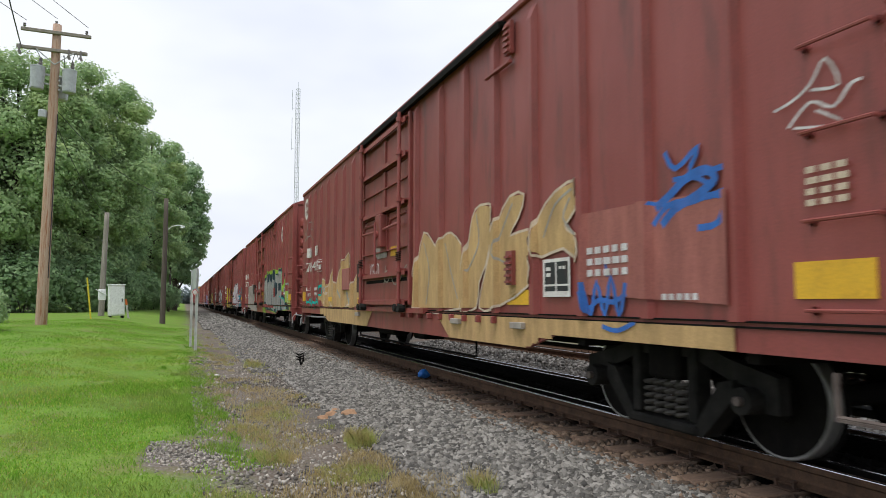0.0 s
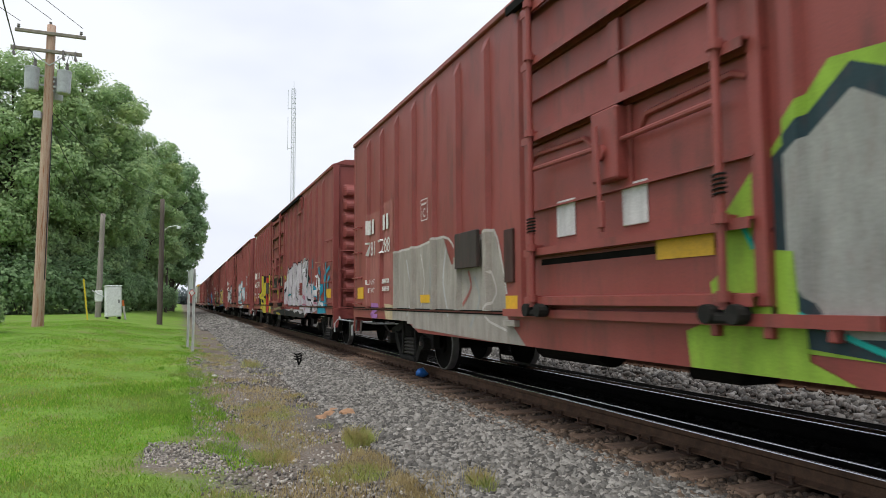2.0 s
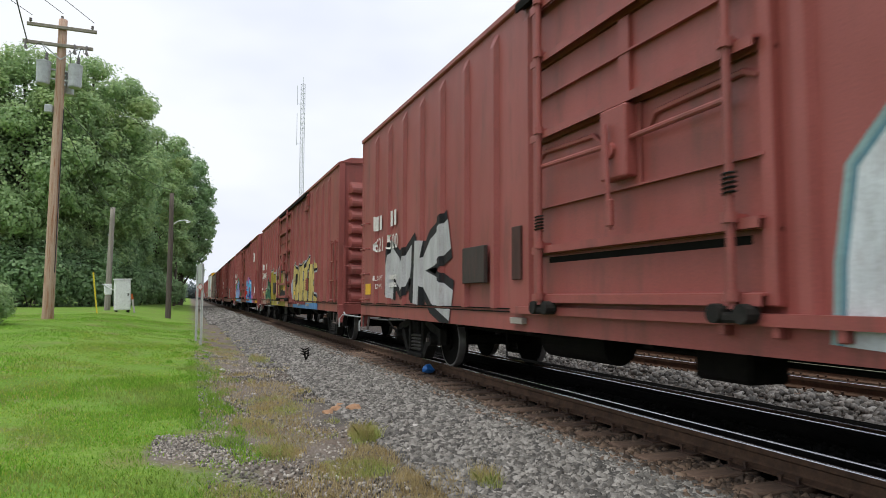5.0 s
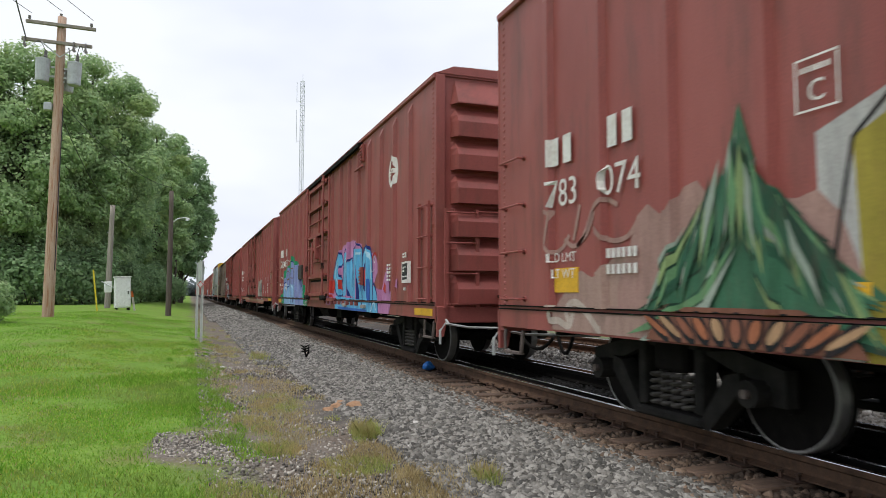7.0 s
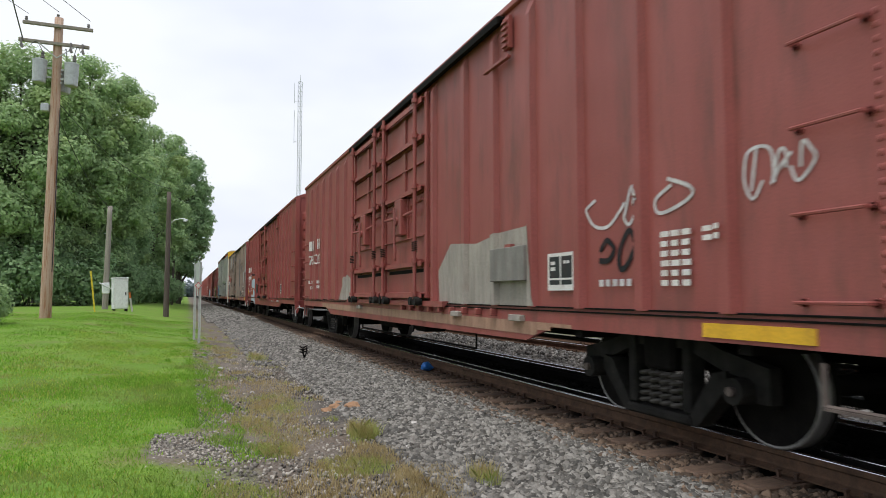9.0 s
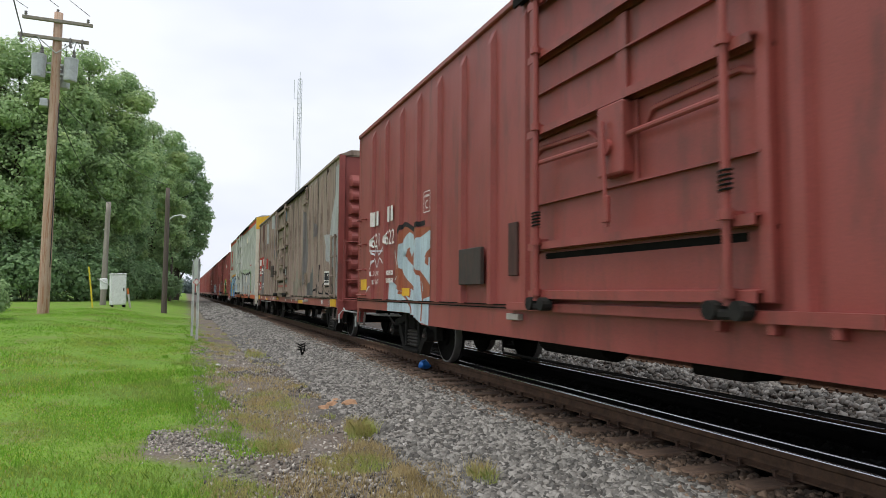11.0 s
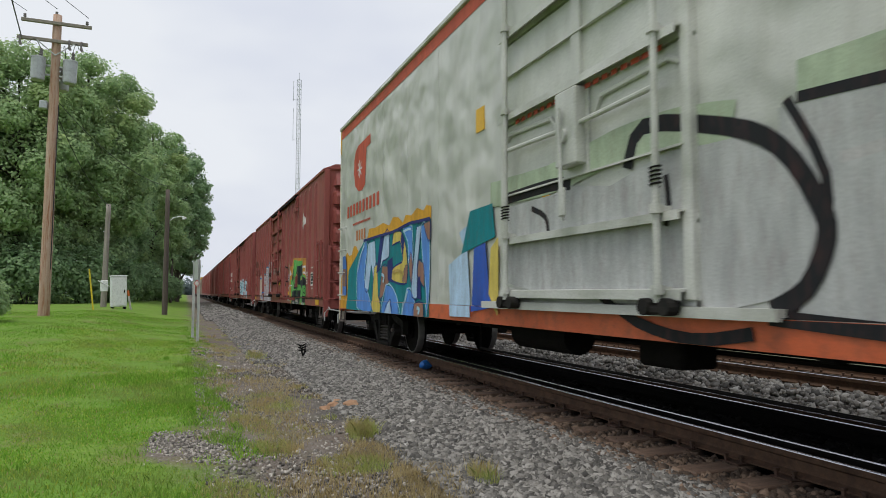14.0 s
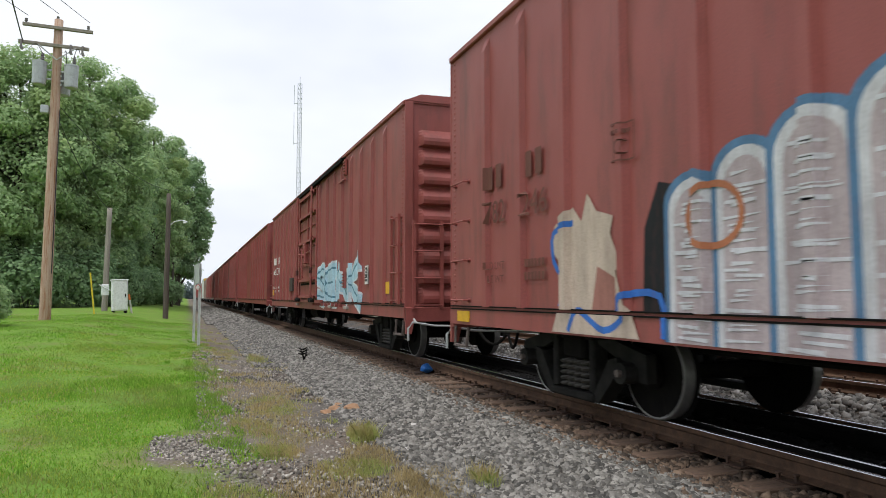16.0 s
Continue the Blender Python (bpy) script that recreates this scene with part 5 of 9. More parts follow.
def fittings(s, hatch_z=1.55, hatch=True, vent=True):
    """Small steel fittings on the side: door stops, hatch, brackets, reflectors."""
    if hatch:
        s.block("document_board", 3.62, 2.92, hatch_z - 0.22, hatch_z + 0.24, 0.05, spray(0.05, 0.04, 0.035), "dark weathered document board", HALF_W + 0.05)
    if vent:
        for z in (4.0, 1.36):
            bm = bmesh.new()
            d = HALF_W + 0.05
            for k in range(5):
                add_box(bm, (-d - 0.05, -5.09, z + 0.07 * k), (-d + 0.0, -4.97, z + 0.07 * k + 0.028))
            add_box(bm, (-d - 0.02, -5.11, z - 0.02), (-d + 0.03, -4.95, z + 0.36))
            part("door_stop", bm, BODY_OF[s.car.name], s.car)
    if vent:
        s.block("door_stop_ledge", -4.42, -5.10, 3.86, 3.90, 0.05, BODY_OF[s.car.name], "", HALF_W + 0.04)
    for y in (2.1, -3.4, -5.2):
        s.block("side_bracket", y + 0.14, y - 0.14, 0.86, 0.93, 0.07, DULL, "", HALF_W + 0.012)
    s.block("door_placard", 2.3, 2.08, 1.35, 1.95, 0.03, spray(0.06, 0.03, 0.025), "dark door placard holder", HALF_W)
    body = BODY_OF[s.car.name]
    bracket = shared(("track_bracket", body.name), box_mesh, "track_bracket", (-HALF_W - 0.09, -0.03, 0.90), (-HALF_W - 0.01, 0.03, 0.985), body, 0.008)
    for k in range(9):
        share("track_bracket", bracket, s.car, pose(0, -4.6 + 0.45 * k, 0))


# car a: tan letters
s = Side("a")
s.fill([(6.59, 1.28), (5.72, 1.5), (5.24, 1.7), (4.8, 1.89), (4.49, 1.58), (4.15, 1.89), (3.19, 2.25), (3.12, 1.88), (3.57, 1.47), (2.9, 1.45), (2.27, 1.76), (2.2, 1.36), (2.21, 0.98), (1.33, 0.7), (5.38, 0.69), (6.11, 1.04)], TAN)
s.stroke([(6.11, 1.09), (5.24, 1.7), (4.8, 1.89), (4.49, 1.58), (4.15, 1.89), (3.19, 2.25), (3.12, 1.88), (3.57, 1.47)], 0.035, CREAM_S)
s.stroke([(2.9, 1.45), (2.27, 1.76), (2.2, 1.36)], 0.035, CREAM_S)
s.stroke([(4.38, 1.42), (3.94, 1.17), (4.16, 0.86)], 0.08, GREY_B)
s.stroke([(3.35, 1.39), (3, 1.03), (2.67, 0.83)], 0.10, GREY_B)
s.stroke([(5.95, 0.9), (4.86, 1.05), (3.94, 0.83), (3.17, 1.1), (2.36, 0.78)], 0.04, CREAM_S)
s.stroke([(4.85, 1.68), (4.61, 1.26), (4.98, 0.92)], 0.04, DULL)
s.fill([(6.31, 1.75), (5.96, 1.72), (5.72, 1.6), (5.48, 1.38), (5.54, 1.34), (5.74, 1.36), (6.13, 1.4), (6.24, 1.55)], TAN)
s.stroke([(6.31, 1.75), (5.96, 1.72), (5.72, 1.6), (5.48, 1.38), (5.54, 1.34), (5.74, 1.36), (6.13, 1.4), (6.24, 1.55)], 0.03, CREAM_S, closed=True, soft=2)
s.fill([(6.24, 1.58), (5.87, 1.5), (5.78, 1.39), (6.08, 1.42)], GREY_B)
s.fill([(5.37, 1.45), (5.22, 1.76), (5, 1.91), (4.85, 1.94), (4.9, 1.05), (5.15, 1.1), (5.36, 1.24)], TAN)
s.stroke([(5.37, 1.45), (5.22, 1.76), (5, 1.91), (4.85, 1.94), (4.9, 1.05), (5.15, 1.1), (5.36, 1.24)], 0.04, CREAM_S, closed=True, soft=2)
s.fill([(4.98, 1.75), (4.86, 1.8), (4.89, 1.32), (4.98, 1.42)], GREY_B)
s.stroke([(8.58, 1.39), (8.36, 1.1), (8.09, 1.24), (7.8, 1), (7.51, 1.28), (7.27, 1.08), (7.03, 1.24), (6.86, 1.08)], 0.055, TURQ)
s.stroke([(8.53, 1.21), (7.99, 1.1), (7.43, 1.13), (6.89, 1.15)], 0.045, TURQ)
s.stroke([(7.6, 1.41), (7.5, 1.2), (7.32, 0.96), (7.12, 1.03)], 0.04, TURQ)
s.stroke([(6.69, 1.79), (6.64, 1.5), (6.53, 1.68), (6.51, 1.44), (6.38, 1.6), (6.33, 1.52), (6.36, 1.33), (6.48, 1.36)], 0.05, TURQ)
s.stroke([(9.23, 3.42), (8.96, 3.15), (8.69, 3.45), (8.52, 3.01), (8.33, 3.46)], 0.035, DULL)
s.stroke([(9.17, 3.01), (8.83, 3.09), (8.46, 3.14), (8.59, 2.87)], 0.035, DULL)
s.stroke([(8.27, 3.5), (7.9, 3.46), (8.11, 3.28), (7.86, 3.25)], 0.03, DULL)
s.stroke([(8.35, 2.99), (8.17, 3.12), (7.82, 2.94)], 0.03, DULL)
s.stroke([(8.99, 2.21), (8.74, 2.12), (8.93, 1.99), (8.55, 2.12)], 0.02, DULL)
s.fill([(6.4, 0.60), (1.5, 0.60), (1.0, 0.98), (6.4, 0.98)], TAN)
s.fill([(-3.2, 0.60), (-8.3, 0.60), (-8.3, 0.98), (-2.6, 0.98)], TAN)
s.rect(0.75, -0.1, 1.95, 2.2, spray(0.30, 0.26, 0.24))
s.rect(-0.35, -0.9, 1.95, 2.12, spray(0.62, 0.34, 0.04))
s.scribble(0.2, -1.2, 1.45, 1.8, DULL, 0.03, 8, 12)
s.fill([(-1.61, 1.06), (-1.68, 1.73), (-2, 2.22), (-2.36, 2.07), (-2.6, 1.93), (-2.83, 2.07), (-3.14, 2.11), (-3.51, 1.92), (-3.62, 1.63), (-3.54, 1.07)], TAN)
s.stroke([(-1.61, 1.06), (-1.68, 1.73), (-2, 2.22), (-2.36, 2.07), (-2.6, 1.93), (-2.83, 2.07), (-3.14, 2.11), (-3.51, 1.92), (-3.62, 1.63), (-3.54, 1.07)], 0.03, CREAM_S, closed=True, soft=2)
s.fill([(-3.45, 1.07), (-3.74, 1.84), (-3.89, 2.23), (-4.14, 2.36), (-4.6, 2.27), (-4.47, 1.93), (-4.3, 1.6), (-4.1, 1.39), (-4.01, 1.08)], TAN)
s.stroke([(-3.45, 1.07), (-3.74, 1.84), (-3.89, 2.23), (-4.14, 2.36), (-4.6, 2.27), (-4.47, 1.93), (-4.3, 1.6), (-4.1, 1.39), (-4.01, 1.08)], 0.03, CREAM_S, closed=True, soft=2)
s.fill([(-4.3, 1.53), (-4.6, 2.05), (-4.97, 2.35), (-5.32, 2.32), (-5.18, 2.08), (-4.97, 1.9), (-5.44, 1.93), (-5.46, 1.66), (-5.49, 1.36), (-4.58, 1.08), (-4.09, 1.08)], TAN)
s.stroke([(-4.3, 1.53), (-4.6, 2.05), (-4.97, 2.35), (-5.32, 2.32), (-5.18, 2.08), (-4.97, 1.9), (-5.44, 1.93), (-5.46, 1.66), (-5.49, 1.36), (-4.58, 1.08), (-4.09, 1.08)], 0.03, CREAM_S, closed=True, soft=2)
s.fill([(-5.53, 1.71), (-5.63, 2.03), (-5.98, 2.25), (-6.41, 2.3), (-6.34, 2.02), (-6.16, 1.89), (-6.28, 1.81), (-6.45, 1.73), (-6.42, 1.52), (-6.12, 1.67), (-5.7, 1.61)], TAN)
s.stroke([(-5.53, 1.71), (-5.63, 2.03), (-5.98, 2.25), (-6.41, 2.3), (-6.34, 2.02), (-6.16, 1.89), (-6.28, 1.81), (-6.45, 1.73), (-6.42, 1.52), (-6.12, 1.67), (-5.7, 1.61)], 0.03, CREAM_S, closed=True, soft=2)
s.stroke([(-2, 2.06), (-2.26, 1.61), (-2.11, 1.1)], 0.03, DULL)
s.stroke([(-2.92, 1.98), (-3.14, 1.58), (-3.39, 1.19)], 0.03, DULL)
s.stroke([(-4.02, 2.26), (-4.1, 1.89), (-3.74, 1.55)], 0.03, DULL)
s.stroke([(-5.04, 2.26), (-4.82, 2.03), (-4.59, 1.72), (-4.96, 1.56)], 0.03, DULL)
s.stroke([(-6.29, 2.23), (-5.97, 2.11), (-5.74, 1.81)], 0.03, DULL)
s.stroke([(-6.26, 2.15), (-6.13, 1.97), (-6.33, 1.79)], 0.03, DULL)
s.fill([(-6.53, 1.96), (-7.42, 1.95), (-8.32, 1.91), (-8.31, 1.13), (-6.47, 1.22)], PRIMER)
s.stroke([(-7.52, 1.88), (-7.69, 1.96), (-7.85, 2.05), (-8.06, 2.09), (-8.16, 2.01), (-7.99, 1.92), (-7.75, 1.85), (-7.59, 1.74)], 0.07, BLUE_S)
s.stroke([(-7.64, 2.3), (-7.76, 2.15), (-8.01, 2.27), (-7.91, 2.08), (-8.25, 2.08)], 0.045, BLUE_S)
s.stroke([(-7.49, 1.75), (-7.66, 1.88), (-7.93, 1.89), (-8.24, 1.88), (-8.18, 1.7), (-7.98, 1.68)], 0.05, BLUE_S)
s.stroke([(-7.46, 1.93), (-7.81, 1.86), (-8.24, 1.92)], 0.03, BLUE_S)
s.stroke([(-7.73, 2.07), (-7.97, 2.05), (-8.13, 1.96)], 0.04, BLUE_S)
s.stroke([(-6.49, 1.25), (-6.59, 1.02), (-6.69, 1.33), (-6.81, 1.03), (-6.91, 1.37), (-7.02, 1.03), (-7.11, 1.31)], 0.05, BLUE_S)
s.stroke([(-6.51, 1.33), (-6.55, 1.1), (-6.73, 1.17), (-6.94, 1.15), (-7.12, 1.22)], 0.045, BLUE_S)
s.stroke([(-6.79, 0.94), (-7.01, 0.91), (-7.25, 0.99)], 0.04, BLUE_S)
s.stroke([(-6.82, 1.51), (-6.87, 1.37)], 0.03, BLUE_S)
s.stroke([(-8.69, 2.34), (-8.83, 2.37), (-8.96, 2.44), (-9.06, 2.56), (-9.14, 2.38), (-8.96, 2.4)], 0.018, WHT)
s.stroke([(-8.79, 2.21), (-8.95, 2.33), (-9.1, 2.26), (-9.21, 2.36), (-9.28, 2.37)], 0.018, WHT)
s.stroke([(-8.83, 2.2), (-9.16, 2.15), (-8.99, 2.27)], 0.016, WHT)
s.flush("tan block letter graffiti with pale outlines and blue tags")
s.piece("stencilled_marks")
s.bars(-6.55, -7.2, 1.36, 1.66, 3, 5, WHT)
s.bars(-8.9, -9.2, 1.70, 1.96, 4, 3, CREAM_S)
s.bars(-7.58, -8.0, 1.15, 1.23, 1, 5, WHT)
s.flush()
s.text("VGOD", 1.1, 0.42, 1.62, 1.88, WHT, "graffiti_lettering", HALF_W + 0.047)
stencils(s, "781", "405", plate_letter="E", py=6.36, pz=2.13)
s.herald(8.95, 3.98, 0.33)
s.plate(-5.74, -6.26, 1.20, 1.58)
for q in ((9.4, 8.96, 1.17, 1.45), (5.4, 4.93, 1.16, 1.27), (-4.86, -5.45, 1.12, 1.28), (-8.78, -9.3, 1.17, 1.39), (2.3, 1.8, 1.10, 1.24)):
    s.sticker(*q)
fittings(s, 1.66, hatch=False)
s.block("patch_plate", 3.62, 2.9, 1.42, 1.90, 0.03, PRIMER, "", HALF_W + 0.03)

# car b: big grey letters with green
s = Side("b")
s.fill([(-1.04, 0.85), (-1.04, 1.65), (-1.9, 2.53), (-2.65, 2.46), (-3.2, 2.47), (-4.14, 2.47), (-4.78, 2.47), (-5.7, 2.41), (-6.14, 2.45), (-7.04, 2.43), (-7.44, 2.23), (-7.45, 1.6), (-7.01, 1.51), (-8.24, 1.19), (-9.25, 0.91), (-9.24, 0.86), (-8.32, 0.85), (-5.7, 0.66), (-4.58, 0.71)], LIME)
s.fill([(-7.38, 1.56), (-7.53, 1.94), (-7.85, 2.02), (-8.12, 1.89), (-8.22, 1.69), (-8.2, 1.34), (-7.7, 1.44)], LIME)
s.fill([(-8.26, 1.53), (-8.67, 1.53), (-8.82, 1.38), (-9.26, 1.12), (-9.24, 0.82), (-8.98, 0.93), (-8.24, 1.19)], LIME_L)
s.fill([(-1.19, 0.9), (-1.43, 2), (-2.03, 2.47), (-2.53, 2.23), (-3.09, 2.45), (-3.59, 2.27), (-4.22, 2.4), (-4.7, 2.44), (-4.98, 2.12), (-5.45, 2.27), (-5.92, 2.26), (-6.14, 2.41), (-6.88, 2.43), (-7.19, 2.31), (-7.4, 2.05), (-7.35, 1.65), (-7.05, 1.51), (-7.93, 1.27), (-8.95, 0.96), (-9.05, 0.85), (-8.37, 0.88), (-6.08, 0.78), (-5.64, 0.69), (-4.43, 0.77), (-2.27, 0.8)], SLATE)
s.fill([(-1.62, 1.27), (-1.57, 1.99), (-2.03, 2.32), (-2.4, 2.09), (-2.47, 1.26), (-2.32, 0.93), (-1.89, 0.92)], GREY_B)
s.fill([(-2.7, 0.97), (-2.8, 1.98), (-3.19, 2.25), (-3.63, 2.17), (-3.86, 1.82), (-3.79, 0.99), (-3.47, 0.95), (-3.43, 1.77), (-3.19, 1.87), (-3.13, 0.94)], GREY_B)
s.fill([(-3.93, 0.85), (-3.9, 2.07), (-4.47, 2.3), (-4.69, 2.02), (-4.68, 1.56), (-4.97, 1.54), (-5.32, 2.26), (-5.69, 2.19), (-6.02, 1.94), (-6.11, 1.7), (-5.99, 1), (-5.64, 0.73), (-5.35, 0.86), (-5.23, 1.1), (-4.81, 0.78)], GREY_B)
s.fill([(-6.14, 1.65), (-6, 2.16), (-6.26, 2.33), (-6.75, 2.32), (-7, 2.2), (-7.11, 1.76), (-6.89, 1.52), (-7.5, 1.24), (-8.33, 0.95), (-8.33, 0.87), (-7.21, 0.84), (-6.58, 1.36), (-6.61, 1.01), (-6.69, 0.81), (-5.96, 0.78)], GREY_B)
s.fill([(-6.34, 1.85), (-6.69, 1.87), (-6.75, 1.7), (-6.68, 1.58), (-6.41, 1.58)], SLATE)
s.fill([(-4.97, 1.54), (-5.16, 2), (-5.5, 2.02), (-5.68, 1.8), (-5.54, 1.1), (-5.36, 1.34)], SLATE)
s.stroke([(-4.13, 1.94), (-4.38, 2.15), (-4.48, 1.64)], 0.05, GREY_L)
s.stroke([(-6.13, 2.14), (-6.38, 2.24), (-6.7, 2.25)], 0.06, GREY_L)
s.stroke([(-3.02, 2.04), (-3.29, 2.15), (-3.49, 1.96)], 0.05, GREY_L)
s.stroke([(-6.75, 2.32), (-7.07, 2.1), (-7.13, 1.76), (-6.91, 1.52), (-7.44, 1.29), (-8.35, 0.9)], 0.04, TURQ)
s.stroke([(-5.93, 0.97), (-6.15, 1.76)], 0.035, TURQ)
s.stroke([(-5.64, 0.73), (-5.38, 0.81), (-5.26, 1.1)], 0.035, TURQ)
s.stroke([(-2.48, 1.92), (-2.56, 0.93)], 0.035, TURQ)
s.stroke([(-1.25, 1.64), (-1.62, 1.09), (-2.27, 0.82)], 0.035, TURQ)
s.stroke([(-3.92, 1.96), (-4.03, 1.38), (-4.43, 0.77)], 0.035, TURQ)
s.stroke([(-6.54, 1.36), (-6.74, 1.01), (-6.78, 0.82)], 0.03, TURQ)
s.stroke([(-8.26, 1.61), (-8.33, 1.78), (-8.8, 1.77), (-8.77, 1.45)], 0.07, GREY_B)
s.stroke([(-8.44, 1.39), (-8.68, 1.39)], 0.035, WHT)
s.stroke([(-8.46, 1.3), (-8.66, 1.32)], 0.04, WHT)
s.stroke([(-8.55, 1.38), (-8.56, 1.15), (-8.77, 1.2)], 0.04, WHT)
s.stroke([(-7.61, 2.15), (-7.79, 2.18), (-7.97, 2.18), (-8, 2.12), (-7.67, 2.11)], 0.04, INK)
s.fill([(-0.96, 1.26), (-1.27, 1.47), (-1.66, 1.43), (-1.68, 1.18), (-1.7, 0.78), (-2.01, 0.66), (-0.71, 0.64), (-0.67, 0.92), (-1, 1.03)], LIME)
s.flush("large grey letters outlined in slate and turquoise with lime green")
s.fill([(6.75, 0.83), (6.75, 1.97), (5.38, 2.01), (4.27, 2.05), (3.96, 1.63), (3.01, 1.97), (2.6, 1.98), (2.38, 1.55), (2.26, 0.97), (1.8, 0.65), (5.96, 0.73)], DULL)
s.stroke([(6.68, 1.67), (6.52, 1.97), (5.38, 1.99), (4.27, 2.05), (3.85, 1.85), (3.75, 1.54)], 0.035, PALE_W)
s.stroke([(3.01, 1.9), (2.6, 1.98), (2.38, 1.55), (2.28, 1.22)], 0.035, PALE_W)
s.stroke([(5.24, 1.87), (5.07, 1.43), (5.26, 1)], 0.025, PALE_W)
s.stroke([(5.95, 1.82), (5.72, 1.26), (5.9, 0.9)], 0.05, GREY_L)
s.stroke([(4.16, 1.88), (4.28, 1.41), (4.07, 0.93)], 0.05, GREY_L)
s.stroke([(4.74, 1.92), (4.62, 1.42), (4.87, 0.92)], 0.06, GREY_B)
s.stroke([(3.19, 1.45), (3.03, 1.16), (3.3, 0.81)], 0.06, GREY_B)
s.stroke([(2.69, 1.5), (2.54, 1.23), (2.86, 0.96), (2.26, 0.81)], 0.03, PALE_W)
s.stroke([(3.37, 1.53), (3.29, 1.31), (3.57, 1.09)], 0.05, PRIMER)
s.fill([(7.25, 1.1), (6.68, 1.08), (6.7, 0.82), (7.11, 0.83)], SPRAY_Y)
s.stroke([(8.15, 1.07), (7.58, 1.05), (8.15, 0.88), (7.68, 0.87)], 0.08, PURP)
s.flush("faded grey bubble letters with pale outlines")
s.piece("repainted_patch")
s.rect(8.45, 7.5, 1.05, 2.85, PRIMER)
s.rect(7.3, 6.5, 1.05, 2.95, PRIMER)
s.flush("repainted patch")
stencils(s, "781", "288", plate_letter="C", py=5.0, pz=2.53)
s.herald(-6.9, 3.72, 0.31)
s.plate(-7.64, -8.1, 1.42, 1.67)
for q in ((9.24, 8.78, 1.2, 1.43), (5.25, 4.8, 1.12, 1.24), (2.3, 1.75, 1.05, 1.2), (-8.78, -9.3, 1.2, 1.41), (-0.4, -1.0, 1.45, 1.6)):
    s.sticker(*q)
fittings(s, 1.78)
for y in (-0.15, 0.9):
    s.block("placard", y + 0.16, y - 0.16, 1.75, 2.1, 0.012, WHT, "", HALF_W + 0.05)

# car c: yellow letters, white letters and cyan
s = Side("c")
s.fill([(6.59, 1.52), (6.19, 1.76), (6.17, 2.21), (5.89, 2.39), (5.46, 2.36), (5.05, 2.23), (5.1, 0.88), (5.33, 0.64), (6.56, 0.81)], RED_S)
s.fill([(6.53, 1.51), (6.15, 1.73), (6.15, 2.18), (5.87, 2.36), (5.47, 2.34), (5.05, 2.21), (5.09, 1.05), (5.4, 0.63), (6.53, 0.82)], INK)
s.fill([(6.47, 1.49), (6.12, 1.67), (6.1, 2.12), (5.87, 2.32), (5.47, 2.29), (5.05, 2.17), (5.08, 1.23), (5.31, 1.05), (5.4, 0.63), (5.96, 0.74), (6.44, 0.84), (6.34, 1.1)], YEL_S)
s.fill([(5.65, 1.9), (5.56, 1.9), (5.5, 1.74), (5.53, 1.58), (5.64, 1.49), (5.68, 1.7)], INK)
s.fill([(5.6, 1.31), (5.37, 1.2), (5.16, 1.23), (5.14, 1.42), (5.07, 1.35), (5.09, 1.1), (5.45, 1.08)], INK)
s.fill([(5.45, 1.09), (5.09, 1.09), (5.11, 0.67), (5.22, 0.81)], RED_S)
s.stroke([(6.16, 1.68), (6.1, 1.44), (5.99, 1.11), (5.86, 0.85)], 0.05, INK)
s.stroke([(6, 2.15), (5.86, 1.98), (5.64, 2.08), (5.58, 2.12)], 0.04, RED_S)
s.stroke([(5.94, 2.25), (5.72, 2.17), (5.88, 2.02)], 0.04, RED_S)
s.stroke([(6.07, 1.56), (5.67, 1.42), (5.36, 1.43)], 0.12, OCHRE)
s.stroke([(6.06, 1.9), (5.87, 1.79), (5.74, 1.81)], 0.10, OCHRE)
s.stroke([(5.43, 2.24), (5.34, 1.88), (5.07, 1.74)], 0.10, OCHRE)
s.stroke([(6, 0.96), (5.69, 0.9), (5.38, 0.89)], 0.10, OCHRE)
s.fill([(4.83, 0.57), (4.94, 1.63), (5.26, 2), (5.05, 2.37), (4.12, 2.18), (4.16, 0.66)], INK)
s.fill([(5.47, 0.58), (5.07, 1.38), (5.26, 2), (5, 2.28), (4.67, 1.87), (4.34, 2.15), (4.2, 1.76), (4.58, 1.37), (4.22, 0.66)], YEL_S)
s.fill([(4.16, 0.62), (4.18, 1.75), (3.87, 2.23), (3.34, 2.22), (3.1, 1.9), (3.12, 0.92), (3.52, 0.63)], INK)
s.fill([(4.03, 0.71), (4.05, 1.75), (3.8, 2.17), (3.38, 2.17), (3.2, 1.91), (3.23, 0.92), (3.56, 0.7)], RED_S)
s.stroke([(3.61, 1.79), (3.59, 1.05)], 0.03, INK)
s.fill([(3.27, 0.63), (3.17, 1.9), (3.25, 2.31), (2.51, 2.31), (1.9, 2.13), (1.9, 1.34), (2.44, 1.29), (2.45, 0.65)], INK)
s.fill([(3.16, 0.71), (3.07, 1.76), (3.13, 2.23), (2.51, 2.24), (2.01, 2.09), (2, 1.4), (2.54, 1.35), (2.56, 0.7)], YEL_S)
s.stroke([(2.83, 2.01), (2.69, 1.53), (2.89, 0.92)], 0.08, OCHRE)
s.stroke([(3.92, 2.01), (3.43, 2.04), (3.26, 1.84)], 0.03, RED_S)
s.fill([(1.36, 1.69), (1.29, 2.09), (0.53, 2.09), (0.43, 1.62), (0.67, 1.43), (1.03, 1.58)], INK)
s.stroke([(1.36, 1.75), (1.26, 2.05), (0.6, 2.07)], 0.06, CREAM_Y)
s.stroke([(1.05, 1.61), (0.96, 1.8), (0.8, 1.6)], 0.05, CREAM_Y)
